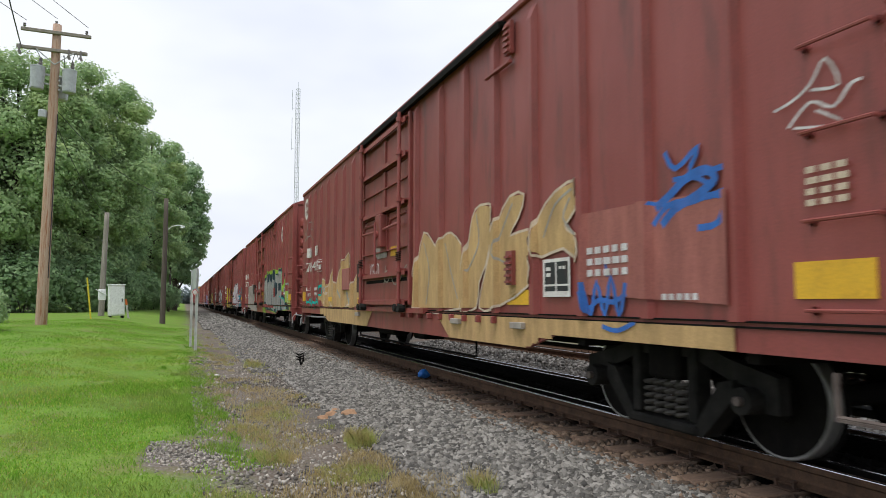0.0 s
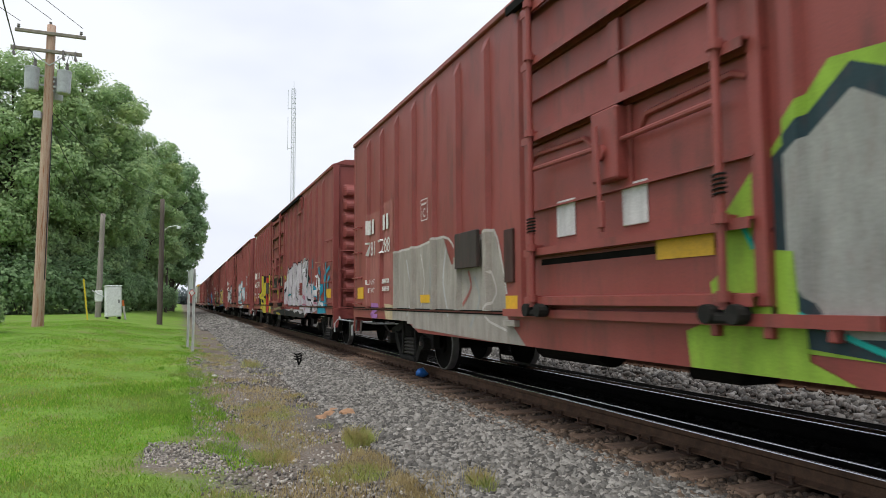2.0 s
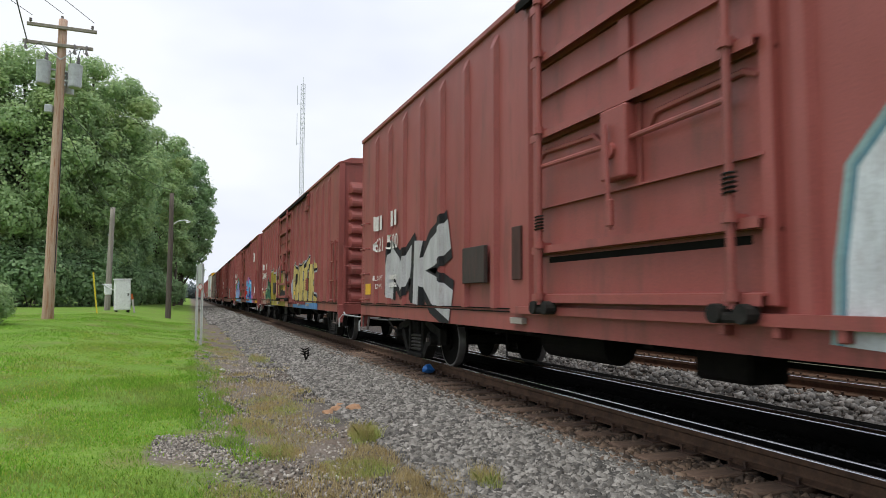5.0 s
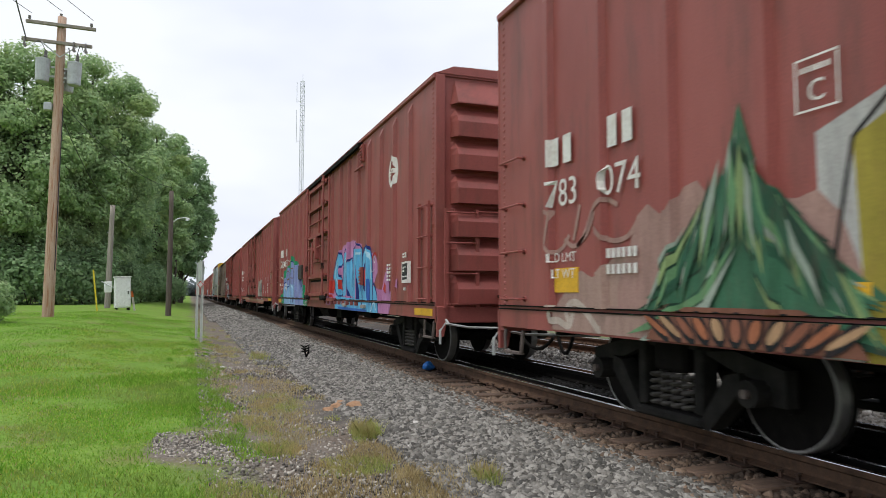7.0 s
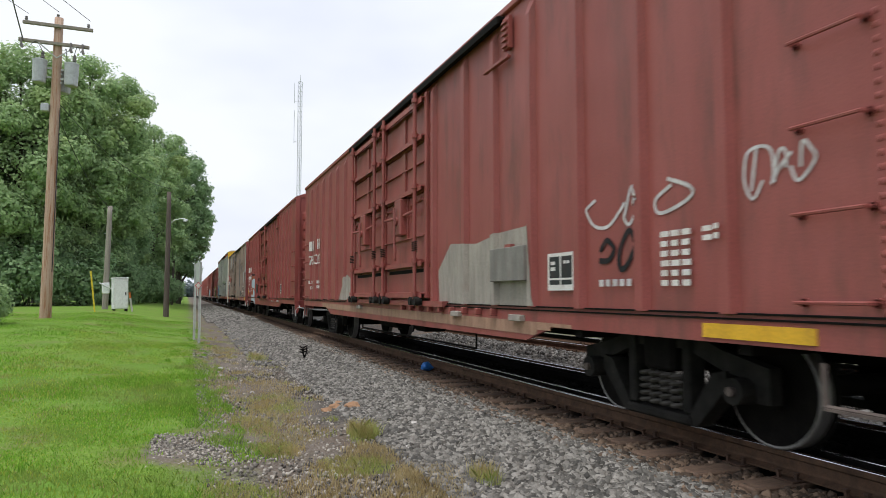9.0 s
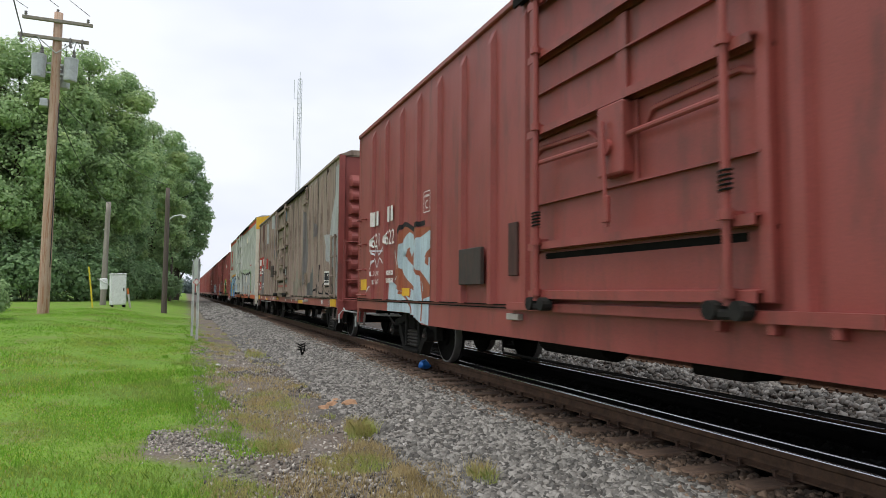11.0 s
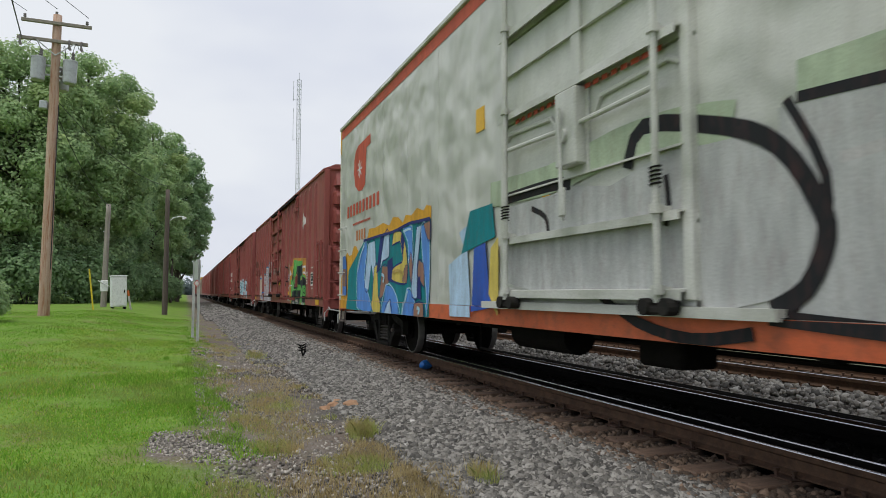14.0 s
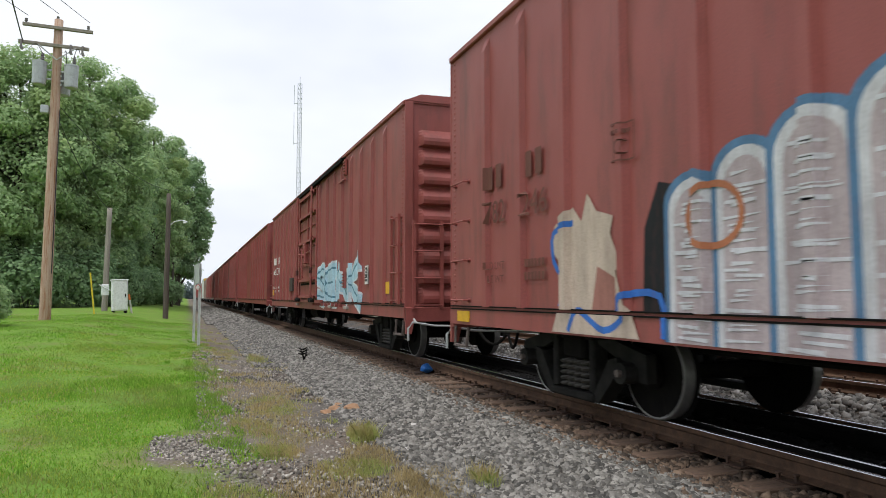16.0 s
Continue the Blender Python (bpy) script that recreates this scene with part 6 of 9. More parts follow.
s.fill([(0.24, 1.6), (-0.01, 2), (-0.79, 2.09), (-1.25, 2.08), (-1.5, 1.92), (-1.46, 1.58), (-1.03, 1.6), (-0.27, 1.51)], INK)
s.stroke([(-0.06, 1.54), (-0.26, 2.01), (-0.79, 2.05), (-0.89, 1.91), (-0.83, 1.68)], 0.07, CREAM_Y)
s.stroke([(-1.2, 2.01), (-1.46, 2), (-1.49, 1.61)], 0.07, CREAM_Y)
s.stroke([(-1.17, 1.49), (-1.25, 1.69), (-1.35, 1.52), (-1.19, 1.35)], 0.06, CREAM_Y)
s.stroke([(0.37, 2.31), (0.3, 2.1), (0.43, 1.97)], 0.06, YEL_S)
s.stroke([(-0.11, 1.71), (-0.06, 1.44), (-0.02, 1.26)], 0.08, YEL_S)
s.stroke([(1.34, 2.43), (0.92, 2.41), (0.54, 2.42)], 0.05, OCHRE)
s.stroke([(-0.31, 2.4), (-0.63, 2.39), (-0.96, 2.35)], 0.05, OCHRE)
s.fill([(1.26, 1.46), (0.45, 1.5), (0.33, 1.18), (1.17, 1.13)], RED_D)
s.fill([(-1.02, 1.32), (-1.55, 1.33), (-1.54, 1.16), (-1.05, 1.09)], INK)
s.stroke([(1.51, 0.87), (0.78, 0.87), (-0.11, 0.93), (-0.61, 0.8)], 0.06, CREAM_Y)
s.stroke([(-0.79, 0.89), (-0.8, 0.7), (-1.17, 0.66)], 0.06, CREAM_Y)
s.fill([(1.63, 0.77), (0.27, 0.84), (-1.57, 0.89), (-1.56, 0.66), (0.28, 0.61), (1.63, 0.69)], INK)
s.stroke([(0.7, 0.72), (0.12, 0.71), (-0.43, 0.66)], 0.08, OCHRE)
s.stroke([(-1.66, 1.89), (-1.71, 2.05), (-1.77, 1.87)], 0.05, OCHRE)
s.rect(0.3, -0.55, 1.42, 1.62, YEL_S)
s.flush("yellow letters with black outlines and red glow")
s.fill([(-7.62, 0.82), (-7.69, 1.13), (-7.9, 1.25), (-8.26, 1.17), (-8.61, 1.13), (-8.76, 0.85)], CYAN_S)
s.fill([(-1.36, 0.95), (-1.79, 2), (-2.18, 2.35), (-2.53, 2.02), (-2.98, 2.38), (-3.39, 2.03), (-3.68, 2.4), (-4.37, 2.21), (-4.9, 2.43), (-5.16, 2.11), (-5.42, 2.38), (-5.89, 2.36), (-6.1, 2.43), (-6.3, 2.34), (-6.24, 2.03), (-6.51, 1.84), (-6.51, 1.66), (-6.76, 1.62), (-6.89, 1.7), (-7.19, 1.7), (-7.28, 1.26), (-7.48, 1.17), (-7.66, 1.17), (-7.62, 0.92), (-6.89, 0.83), (-5.99, 0.78), (-5.55, 0.67), (-4, 0.71), (-1.64, 0.77)], LILAC)
s.fill([(-1.5, 0.89), (-2.4, 0.83), (-3.07, 0.91), (-3.65, 0.78), (-4.33, 0.86), (-4.78, 0.76), (-5.38, 0.83), (-5.64, 0.7), (-5.18, 0.64), (-1.64, 0.6)], INK)
s.stroke([(-1.59, 0.99), (-1.86, 1.99), (-2.23, 2.35), (-2.56, 2.01), (-2.98, 2.38), (-3.39, 2.01), (-3.72, 2.4), (-4.33, 2.2)], 0.035, INK)
s.stroke([(-4.33, 2.2), (-4.9, 2.43), (-5.16, 2.1), (-5.42, 2.38), (-5.89, 2.35), (-6.13, 2.43), (-6.26, 2.24)], 0.035, INK)
s.stroke([(-2.17, 2.23), (-2.36, 1.54), (-2.04, 1.04)], 0.05, INK)
s.stroke([(-2.98, 2.26), (-3.12, 1.82), (-2.86, 1.52), (-3.07, 1.13)], 0.05, INK)
s.stroke([(-3.39, 1.95), (-3.55, 1.35), (-3.37, 0.98)], 0.05, INK)
s.stroke([(-3.77, 2.32), (-4.06, 1.82), (-3.93, 1.34), (-4.34, 1.06)], 0.06, INK)
s.stroke([(-4.44, 2.13), (-4.22, 1.67), (-4.65, 1.19)], 0.06, INK)
s.stroke([(-4.89, 2.34), (-5.02, 1.81), (-5.16, 2.05), (-5.27, 1.49)], 0.05, INK)
s.stroke([(-5.22, 2.01), (-5.4, 1.48), (-5.32, 1.13)], 0.06, INK)
s.stroke([(-6.1, 2.35), (-5.88, 2.16), (-5.65, 1.88)], 0.07, INK)
s.stroke([(-6.26, 2.11), (-6.44, 1.95), (-6.47, 1.73), (-6.3, 1.71)], 0.12, INK)
s.stroke([(-5.87, 1.88), (-5.71, 1.96), (-5.93, 2.04)], 0.10, INK)
s.stroke([(-5.86, 1.55), (-6.04, 1.64), (-6.25, 1.44), (-6.11, 1.22), (-5.9, 1.29)], 0.10, INK)
s.stroke([(-6.21, 1.29), (-6.58, 1.18), (-6.86, 1.03)], 0.05, INK)
s.stroke([(-6.55, 1.63), (-6.71, 1.42), (-6.79, 1.18)], 0.05, INK)
s.stroke([(-6.93, 1.69), (-7.05, 1.27), (-7.27, 1.13), (-7.57, 1.19), (-7.65, 1.09)], 0.06, INK)
s.stroke([(-7.63, 1.13), (-7.64, 0.92)], 0.05, INK)
s.stroke([(-6.56, 0.83), (-6.71, 0.98), (-6.89, 0.83)], 0.10, INK)
s.stroke([(-2.65, 2.18), (-2.75, 1.6), (-2.52, 1.13)], 0.05, GREY_B)
s.stroke([(-4.2, 2.09), (-4.51, 1.59), (-4.87, 1.32)], 0.06, GREY_B)
s.stroke([(-5.54, 2.24), (-5.66, 2.46), (-5.59, 2)], 0.05, GREY_B)
s.stroke([(-6.04, 2.17), (-6.08, 1.89), (-5.91, 1.4)], 0.05, TEAL)
s.stroke([(-2.29, 1.46), (-2.52, 1.29), (-2.86, 1.4)], 0.05, TEAL)
s.stroke([(-5.41, 2.02), (-5.52, 1.48), (-5.73, 1.01)], 0.05, ROSE)
s.stroke([(-5.19, 1.07), (-5.84, 1.04), (-5.56, 0.9)], 0.05, ROSE)
s.stroke([(-6.9, 1.04), (-7.42, 1.03), (-7.2, 0.92)], 0.05, ROSE)
s.stroke([(-1.78, 1.04), (-2.16, 1.38)], 0.04, ROSE)
s.stroke([(-7.15, 1.59), (-7.19, 1.22), (-7.51, 1.09)], 0.05, ROSE)
s.stroke([(-4.86, 1.19), (-4.64, 0.93)], 0.04, ROSE)
s.stroke([(-6.57, 1.08), (-6.79, 1.18), (-7.13, 1.06)], 0.05, WHITE_S)
s.stroke([(-3.77, 2.06), (-3.81, 1.56), (-3.66, 1.13)], 0.05, WHITE_S)
s.stroke([(-5.72, 2.27), (-5.47, 1.77), (-5.57, 1.3)], 0.05, WHITE_S)
s.stroke([(-8.58, 0.92), (-8.62, 1.3), (-8.61, 1.65), (-8.52, 1.83)], 0.12, CYAN_S)
s.stroke([(-8.63, 1.57), (-8.76, 1.86), (-8.99, 1.95), (-9.23, 2)], 0.10, CYAN_S)
s.stroke([(-8.71, 2.18), (-8.75, 1.9)], 0.08, CYAN_S)
s.stroke([(-7.4, 1.57), (-7.48, 1.34), (-7.57, 1.21)], 0.10, CYAN_S)
s.stroke([(-8.15, 2.01), (-8.08, 1.63), (-8.09, 1.24)], 0.10, CYAN_S)
s.stroke([(-7.73, 1.89), (-7.82, 2.07), (-7.9, 1.87)], 0.08, CYAN_S)
s.stroke([(-6.79, 2.35), (-6.85, 2.07)], 0.09, CYAN_S)
s.stroke([(-6.61, 2.13), (-6.7, 1.67), (-6.71, 1.37)], 0.05, CYAN_S)
s.stroke([(-8.39, 1.6), (-8.31, 1.24)], 0.12, CYAN_S)
s.stroke([(-9.02, 1.47), (-8.99, 1.63), (-9.12, 1.74), (-9.23, 1.74)], 0.10, CYAN_S)
s.stroke([(-8.83, 1.29), (-8.76, 1.16), (-8.87, 1)], 0.10, CYAN_S)
s.stroke([(-8.29, 1.94), (-8.23, 1.61), (-8.25, 1.35)], 0.06, CYAN_S)
s.stroke([(-7.47, 1.81), (-7.63, 1.84), (-7.78, 1.78)], 0.08, WHITE_S)
s.stroke([(-7.6, 1.81), (-7.51, 1.56), (-7.68, 1.46)], 0.09, WHITE_S)
s.stroke([(-7.81, 1.8), (-7.77, 1.5)], 0.10, WHITE_S)
s.stroke([(-7.81, 1.75), (-7.99, 1.69), (-7.83, 1.61), (-7.99, 1.51), (-7.8, 1.49)], 0.09, WHITE_S)
s.stroke([(-8.03, 1.77), (-8.23, 1.71), (-8.29, 1.64), (-8.1, 1.62), (-8.11, 1.43)], 0.09, WHITE_S)
s.stroke([(-7.39, 1.38), (-7.55, 1.43), (-7.47, 1.3)], 0.10, WHITE_S)
s.stroke([(-7.78, 1.01), (-7.9, 1.17), (-8, 1.01)], 0.04, WHITE_S)
s.stroke([(-8.2, 1.02), (-8.35, 1.13), (-8.45, 0.99)], 0.05, WHITE_S)
s.stroke([(-7.46, 2.2), (-7.83, 2.19), (-8.06, 2.2)], 0.02, TAN_L)
s.stroke([(-7.52, 2.06), (-7.82, 2.09), (-8.13, 2.11)], 0.02, TAN_L)
s.stroke([(-8.42, 2.18), (-8.48, 2), (-8.65, 1.92)], 0.03, TAN_L)
s.stroke([(-8.42, 1.78), (-8.59, 1.61)], 0.03, TAN_L)
s.stroke([(-7.67, 1.32), (-7.85, 1.37), (-7.98, 1.28)], 0.03, TAN_L)
s.flush("white and grey letters with pink shading beside cyan spray")
stencils(s, "621", "776", dz=-0.2)
s.herald(8.76, 4.06, 0.34)
for q in ((9.2, 8.76, 1.2, 1.4), (-8.78, -9.3, 1.24, 1.46)):
    s.sticker(*q)
fittings(s, 1.7)
s.block("patch_plate", 5.2, 4.5, 2.75, 3.2, 0.01, spray(0.06, 0.05, 0.035))

# car d: pale blue letters
s = Side("d")
s.letters("ABEN", -2.0, -6.4, 0.68, 2.34, 0.5, PALE, spray(0.10, 0.22, 0.27), 0.04, halo=spray(0.22, 0.34, 0.34), h=0.05, seed=3)
s.letters("MK", 7.4, 4.2, 0.8, 2.3, 0.45, spray(0.45, 0.45, 0.45), INK, 0.14, seed=2)
s.scribble(-7.5, -8.85, 2.1, 2.6, PALE, 0.04, 16, 7)
s.flush("pale blue letters with dark outlines")
stencils(s, "621", "500")
s.plate(-7.72, -8.2, 1.33, 1.70)
s.piece("stencilled_marks")
s.bars(-6.7, -7.3, 1.3, 1.7, 4, 4, STENCIL)
s.flush()
for q in ((9.2, 8.8, 1.2, 1.42), (-8.29, -8.86, 0.85, 0.96), (-4.9, -5.5, 0.86, 0.95)):
    s.sticker(*q)
fittings(s)

# car e: painted fir tree and ochre letters
s = Side("e")
s.cloud(8.3, 4.8, 0.80, 1.5, spray(0.36, 0.24, 0.20), 5, 0.2, 5)
GREY_SPRAY = spray(0.36, 0.22, 0.19)
s.cloud(7.2, 4.9, 1.0, 2.0, GREY_SPRAY, 4, 0.3, 9)
s.scribble(8.5, 7.0, 1.6, 2.0, GREY_SPRAY, 0.045, 13, 7)
s.scribble(8.35, 7.55, 0.80, 1.10, spray(0.50, 0.42, 0.36), 0.07, 7, 4)
FIR = [spray(0.05, 0.15, 0.085), spray(0.02, 0.055, 0.035), spray(0.13, 0.27, 0.13), spray(0.24, 0.33, 0.14), spray(0.03, 0.10, 0.06), spray(0.30, 0.36, 0.30)]
rf = random.Random(31)
s.fill([(5.78, 2.45), (5.62, 1.95), (5.2, 1.45), (4.75, 1.12), (5.1, 1.10), (5.5, 1.02), (6.1, 1.02), (6.5, 1.10), (6.8, 1.12), (6.35, 1.45), (5.94, 1.95)], FIR[0])
for k in range(58):
    f = k / 57
    side_of = 1 if k % 2 else -1
    zt = 2.46 - 0.95 * f + rf.uniform(-0.06, 0.06)
    reach = 0.10 + 1.22 * f ** 0.9 * rf.uniform(0.72, 1.05)
    a = (5.78 + side_of * 0.02, zt)
    m1 = (5.78 + side_of * reach * 0.34, zt - 0.32 - 0.16 * f)
    tip = (5.78 + side_of * reach, zt - 0.58 - 0.14 * f)
    wd = 0.05 + 0.05 * f
    s.fill([a, (m1[0] - wd * 0.3, m1[1] + wd), tip, (m1[0] + side_of * 0.02, m1[1] - wd)], FIR[(k * 5 + k // 7) % 6] if k % 5 else FIR[1], step=False)
    s.layer += 0.0004
s.layer += 0.001
for k in range(46):
    b0 = -1 + 2 * (k * 17 % 46) / 45
    zb = 1.72 - 0.60 * abs(b0) - 0.22 * rf.random()
    y0, y1 = 5.78 + 0.5 * b0, 5.78 + 1.02 * b0 + rf.uniform(-0.05, 0.05)
    zt2 = zb + 0.55
    s.fill([(y0, zt2), ((y0 + y1) / 2 - 0.045, (zt2 + zb) / 2), (y1, zb - 0.12), ((y0 + y1) / 2 + 0.045, (zt2 + zb) / 2 - 0.03)], FIR[(k * 7 + 2) % 6], step=False)
    s.layer += 0.0004
s.layer += 0.001
s.fill([(6.75, 0.80), (4.85, 0.80), (4.95, 0.93), (5.3, 1.06), (6.3, 1.06), (6.62, 0.95)], spray(0.20, 0.085, 0.055))
for k in range(11):
    yc = 6.62 - 0.165 * k
    lean = (5 - k) * 0.028
    for mat, g in ((INK, 1.0), ((spray(0.36, 0.13, 0.065), spray(0.44, 0.27, 0.15), spray(0.26, 0.10, 0.06))[k % 3], 0.66)):
        s.fill([(yc + 0.075 * g * math.cos(a) + lean * math.sin(a), 0.915 + 0.125 * g * math.sin(a)) for a in [2 * math.pi * i / 10 for i in range(10)]], mat)
s.flush("spray-painted green fir tree over brown cone scales")
s.fill([(5.17, 0.75), (5.19, 2.11), (4.31, 2.42), (3.76, 2.17), (3.07, 2.27), (2.62, 1.87), (2.69, 0.8)], GREY_L)
s.fill([(4.9, 0.73), (4.95, 2.03), (4.31, 2.34), (3.76, 2.09), (3.07, 2.2), (2.76, 1.87), (2.9, 0.77)], OCHRE)
s.stroke([(4.9, 0.73), (4.95, 2.03), (4.31, 2.34), (3.76, 2.09), (3.07, 2.2), (2.76, 1.87), (2.9, 0.77)], 0.03, INK, closed=True, soft=2)
s.fill([(2.98, 2.03), (2.64, 2.35), (2.17, 2.22), (2.25, 1.83)], GREY_L)
s.stroke([(4.08, 1.98), (3.94, 1.33), (4.07, 0.86)], 0.05, GREY_L)
s.stroke([(3.76, 2.03), (3.61, 1.48), (3.75, 0.79)], 0.04, INK)
s.fill([(2.9, 0.75), (2.72, 1.8), (2.17, 2.14), (2.07, 1.69), (2.33, 1.04), (1.99, 0.73)], FLESH)
s.fill([(2.28, 1.77), (1.81, 2.39), (0.85, 2.39), (0.1, 2.35), (-0.06, 2.11), (-0.57, 2.08), (-0.72, 1.66), (-0.65, 1.38), (2.25, 1.3)], GREY_L)
s.fill([(2.17, 1.82), (1.68, 2.37), (0.17, 2.28), (0.02, 2.09), (-0.57, 2.03), (-0.68, 1.64), (-0.64, 1.17), (-0.11, 1.08), (1.57, 0.93), (2.18, 1.3)], INK)
s.fill([(2.03, 1.49), (1.88, 2.12), (1.43, 2.18), (1.37, 1.88), (1.44, 1.41), (1.63, 1.05)], OCHRE)
s.fill([(1.14, 1.4), (1.19, 2.08), (0.75, 2.1), (0.72, 1.44)], OCHRE)
s.fill([(0.66, 1.6), (0.59, 2.15), (0.23, 2.13), (0.24, 1.62), (-0.06, 1.59), (-0.06, 1.37), (0.67, 1.38)], FLESH)
s.fill([(-0.16, 1.26), (-0.2, 1.54), (-0.56, 1.55), (-0.65, 1.34), (-0.61, 1.13)], FLESH)
s.fill([(2.73, 0.73), (2.25, 1.04), (0.22, 0.97), (0.18, 0.68), (1.83, 0.65)], OCHRE)
s.fill([(0.22, 0.92), (-0.4, 0.99), (-0.64, 0.93), (-0.63, 0.66), (0.18, 0.68)], FLESH)
s.fill([(-0.57, 0.95), (-0.97, 0.91), (-1.18, 0.67), (-0.63, 0.66)], INK)
s.stroke([(-0.79, 0.94), (-1.02, 0.81), (-1.18, 0.67)], 0.04, GREY_L)
s.stroke([(-0.09, 1.74), (-0.07, 2.01), (-0.43, 1.99), (-0.62, 1.8), (-0.69, 1.64)], 0.06, GREY_L)
s.stroke([(-0.79, 1.8), (-1.05, 1.83), (-1.16, 1.64)], 0.12, PRIMER)
s.stroke([(-1.26, 1.65), (-1.48, 1.68)], 0.06, GREEN_S)
s.flush("ochre and flesh coloured letters with grey outlines")
s.letters("TAPEK".replace("T", "R").replace("P", "R"), -1.95, -6.6, 0.72, 2.42, 0.52, spray(0.54, 0.43, 0.15), INK, 0.06, halo=spray(0.40, 0.44, 0.48), h=0.04, seed=5)
s.fill([(-1.9, 0.78), (-6.8, 0.78), (-6.8, 0.97), (-1.9, 0.97)], spray(0.09, 0.22, 0.42))
s.flush("pale yellow letters with black shading and blue base")
stencils(s, "783", "074", plate_letter="C", py=5.15, pz=2.40)
for q in ((8.33, 7.82, 1.17, 1.41), (5.36, 4.87, 1.09, 1.22), (2.5, 1.9, 1.1, 1.22), (-2.0, -2.5, 1.2, 1.34), (0.5, -0.3, 1.42, 1.55)):
    s.sticker(*q)
fittings(s, 1.5)

# car f: mauve letters with green cloud, bright blue letters with pink
s = Side("f")
s.fill([(5.01, 0.72), (4.9, 2.32), (4.52, 2.28), (3.43, 2.05), (2.79, 1.5), (2.39, 1.25), (2.1, 0.74)], GREEN_S)
s.fill([(5.01, 0.7), (4.9, 2.14), (4.52, 2.15), (3.73, 2.2), (3.43, 1.6), (2.97, 1.29), (2.93, 0.73)], MAUVE)
s.fill([(8.55, 0.69), (8.37, 1.05), (7.98, 1.38), (7.57, 1.88), (7.21, 2.14), (6.47, 2.13), (6.3, 2.29), (6.04, 2.4), (5.77, 2.37), (5.72, 2.55), (5.44, 2.49), (5.16, 2.45), (4.98, 2.28), (4.78, 2.33), (4.83, 0.74), (7.69, 0.79)], GREEN_S)
s.fill([(7.69, 0.79), (7.58, 1.47), (6.96, 2.2), (6.28, 2.1), (6.08, 1.88), (5.99, 2.27), (5.68, 2.33), (5.28, 2.25), (5.13, 2.11), (4.77, 2.16), (4.83, 0.72), (6.86, 0.7)], MAUVE)
s.fill([(7.65, 0.8), (7.54, 1.36), (6.91, 1.58), (6.43, 1.46), (5.86, 1.58), (5.32, 1.46), (4.79, 1.57), (4.83, 0.72), (6.86, 0.7)], MAUVE_B)
s.stroke([(6.89, 2), (6.98, 1.63), (7.24, 1.16)], 0.09, MAUVE_L)
s.stroke([(5.88, 2.16), (5.93, 1.7), (5.82, 1.23)], 0.09, MAUVE_L)
s.stroke([(5.21, 2.02), (5.12, 1.54), (4.97, 1.03)], 0.09, MAUVE_L)
s.stroke([(6.77, 1.38), (6.43, 1.46), (6.1, 0.84)], 0.035, ICE_S)
s.stroke([(5.66, 1.52), (5.48, 1.44), (5.26, 0.89)], 0.035, ICE_S)
s.stroke([(6.96, 2.2), (7.05, 1.92), (7.18, 1.74), (7.49, 1.41)], 0.03, NAVY)
s.stroke([(6.28, 2.1), (6.09, 1.8), (5.99, 2.27), (5.68, 2.33), (5.28, 2.25), (5.13, 2.11)], 0.03, NAVY)
s.stroke([(6.75, 1.79), (6.5, 1.33), (6.17, 1.81)], 0.035, NAVY)
s.stroke([(6.12, 1.72), (6.03, 1.16), (5.74, 0.75)], 0.035, NAVY)
s.stroke([(5.84, 2), (5.86, 1.54), (5.67, 1.23)], 0.04, NAVY)
s.stroke([(5.29, 1.97), (5.23, 1.56), (5.04, 0.9)], 0.04, NAVY)
s.stroke([(5.08, 1.61), (4.94, 1.62), (4.8, 1.63)], 0.03, NAVY)
s.stroke([(6.65, 1.78), (6.57, 1.99), (6.32, 1.95), (6.42, 1.67), (6.66, 1.51)], 0.03, BROWN_S)
s.stroke([(5.69, 2.05), (5.37, 2.04), (5.3, 1.73), (5.61, 1.74)], 0.03, BROWN_S)
s.fill([(5.44, 0.91), (5.38, 1.02), (5.26, 1.02), (5.24, 0.89), (5.36, 0.83)], NAVY)
s.fill([(4.95, 1.06), (4.93, 1.22), (4.84, 1.21), (4.84, 1.03)], NAVY)
s.stroke([(8.2, 0.99), (8.04, 0.89), (7.88, 1.03)], 0.03, PALE_W)
s.stroke([(9.04, 2.11), (8.84, 2.21), (8.78, 2.02)], 0.03, PALE_W)
s.stroke([(6.63, 2.36), (6.52, 2.45), (6.33, 2.34), (6.09, 2.39)], 0.03, PALE_W)
s.stroke([(8.35, 1.91), (8.18, 1.72), (8.01, 1.93), (7.92, 1.65)], 0.03, PALE_W)
s.stroke([(4.06, 2.03), (3.88, 1.54), (3.94, 0.92)], 0.10, MAUVE_L)
s.stroke([(3.8, 2.16), (3.53, 1.53), (3.06, 1.22)], 0.03, NAVY)
s.stroke([(4.05, 1.15), (3.73, 0.73)], 0.05, BLUE_S)
s.stroke([(2.93, 0.83), (2.55, 0.8), (2.24, 0.84)], 0.02, PALE_W)
s.flush("mauve blue letters on a green cloud")
s.fill([(-1.42, 1.15), (-2.23, 2.01), (-3.07, 2.31), (-4.07, 2.37), (-4.89, 2.22), (-4.97, 1.94), (-6, 1.99), (-6.29, 1.65), (-5.85, 1.28), (-7.33, 1.19), (-7, 0.72), (-6.15, 0.71), (-2.13, 0.85)], ORCHID)
s.fill([(-2.25, 1.15), (-1.84, 1.6), (-2.36, 2.13), (-2.84, 2.13), (-3.01, 1.88), (-2.66, 1.73), (-3.13, 1.31), (-2.91, 1.1)], SKY_S)
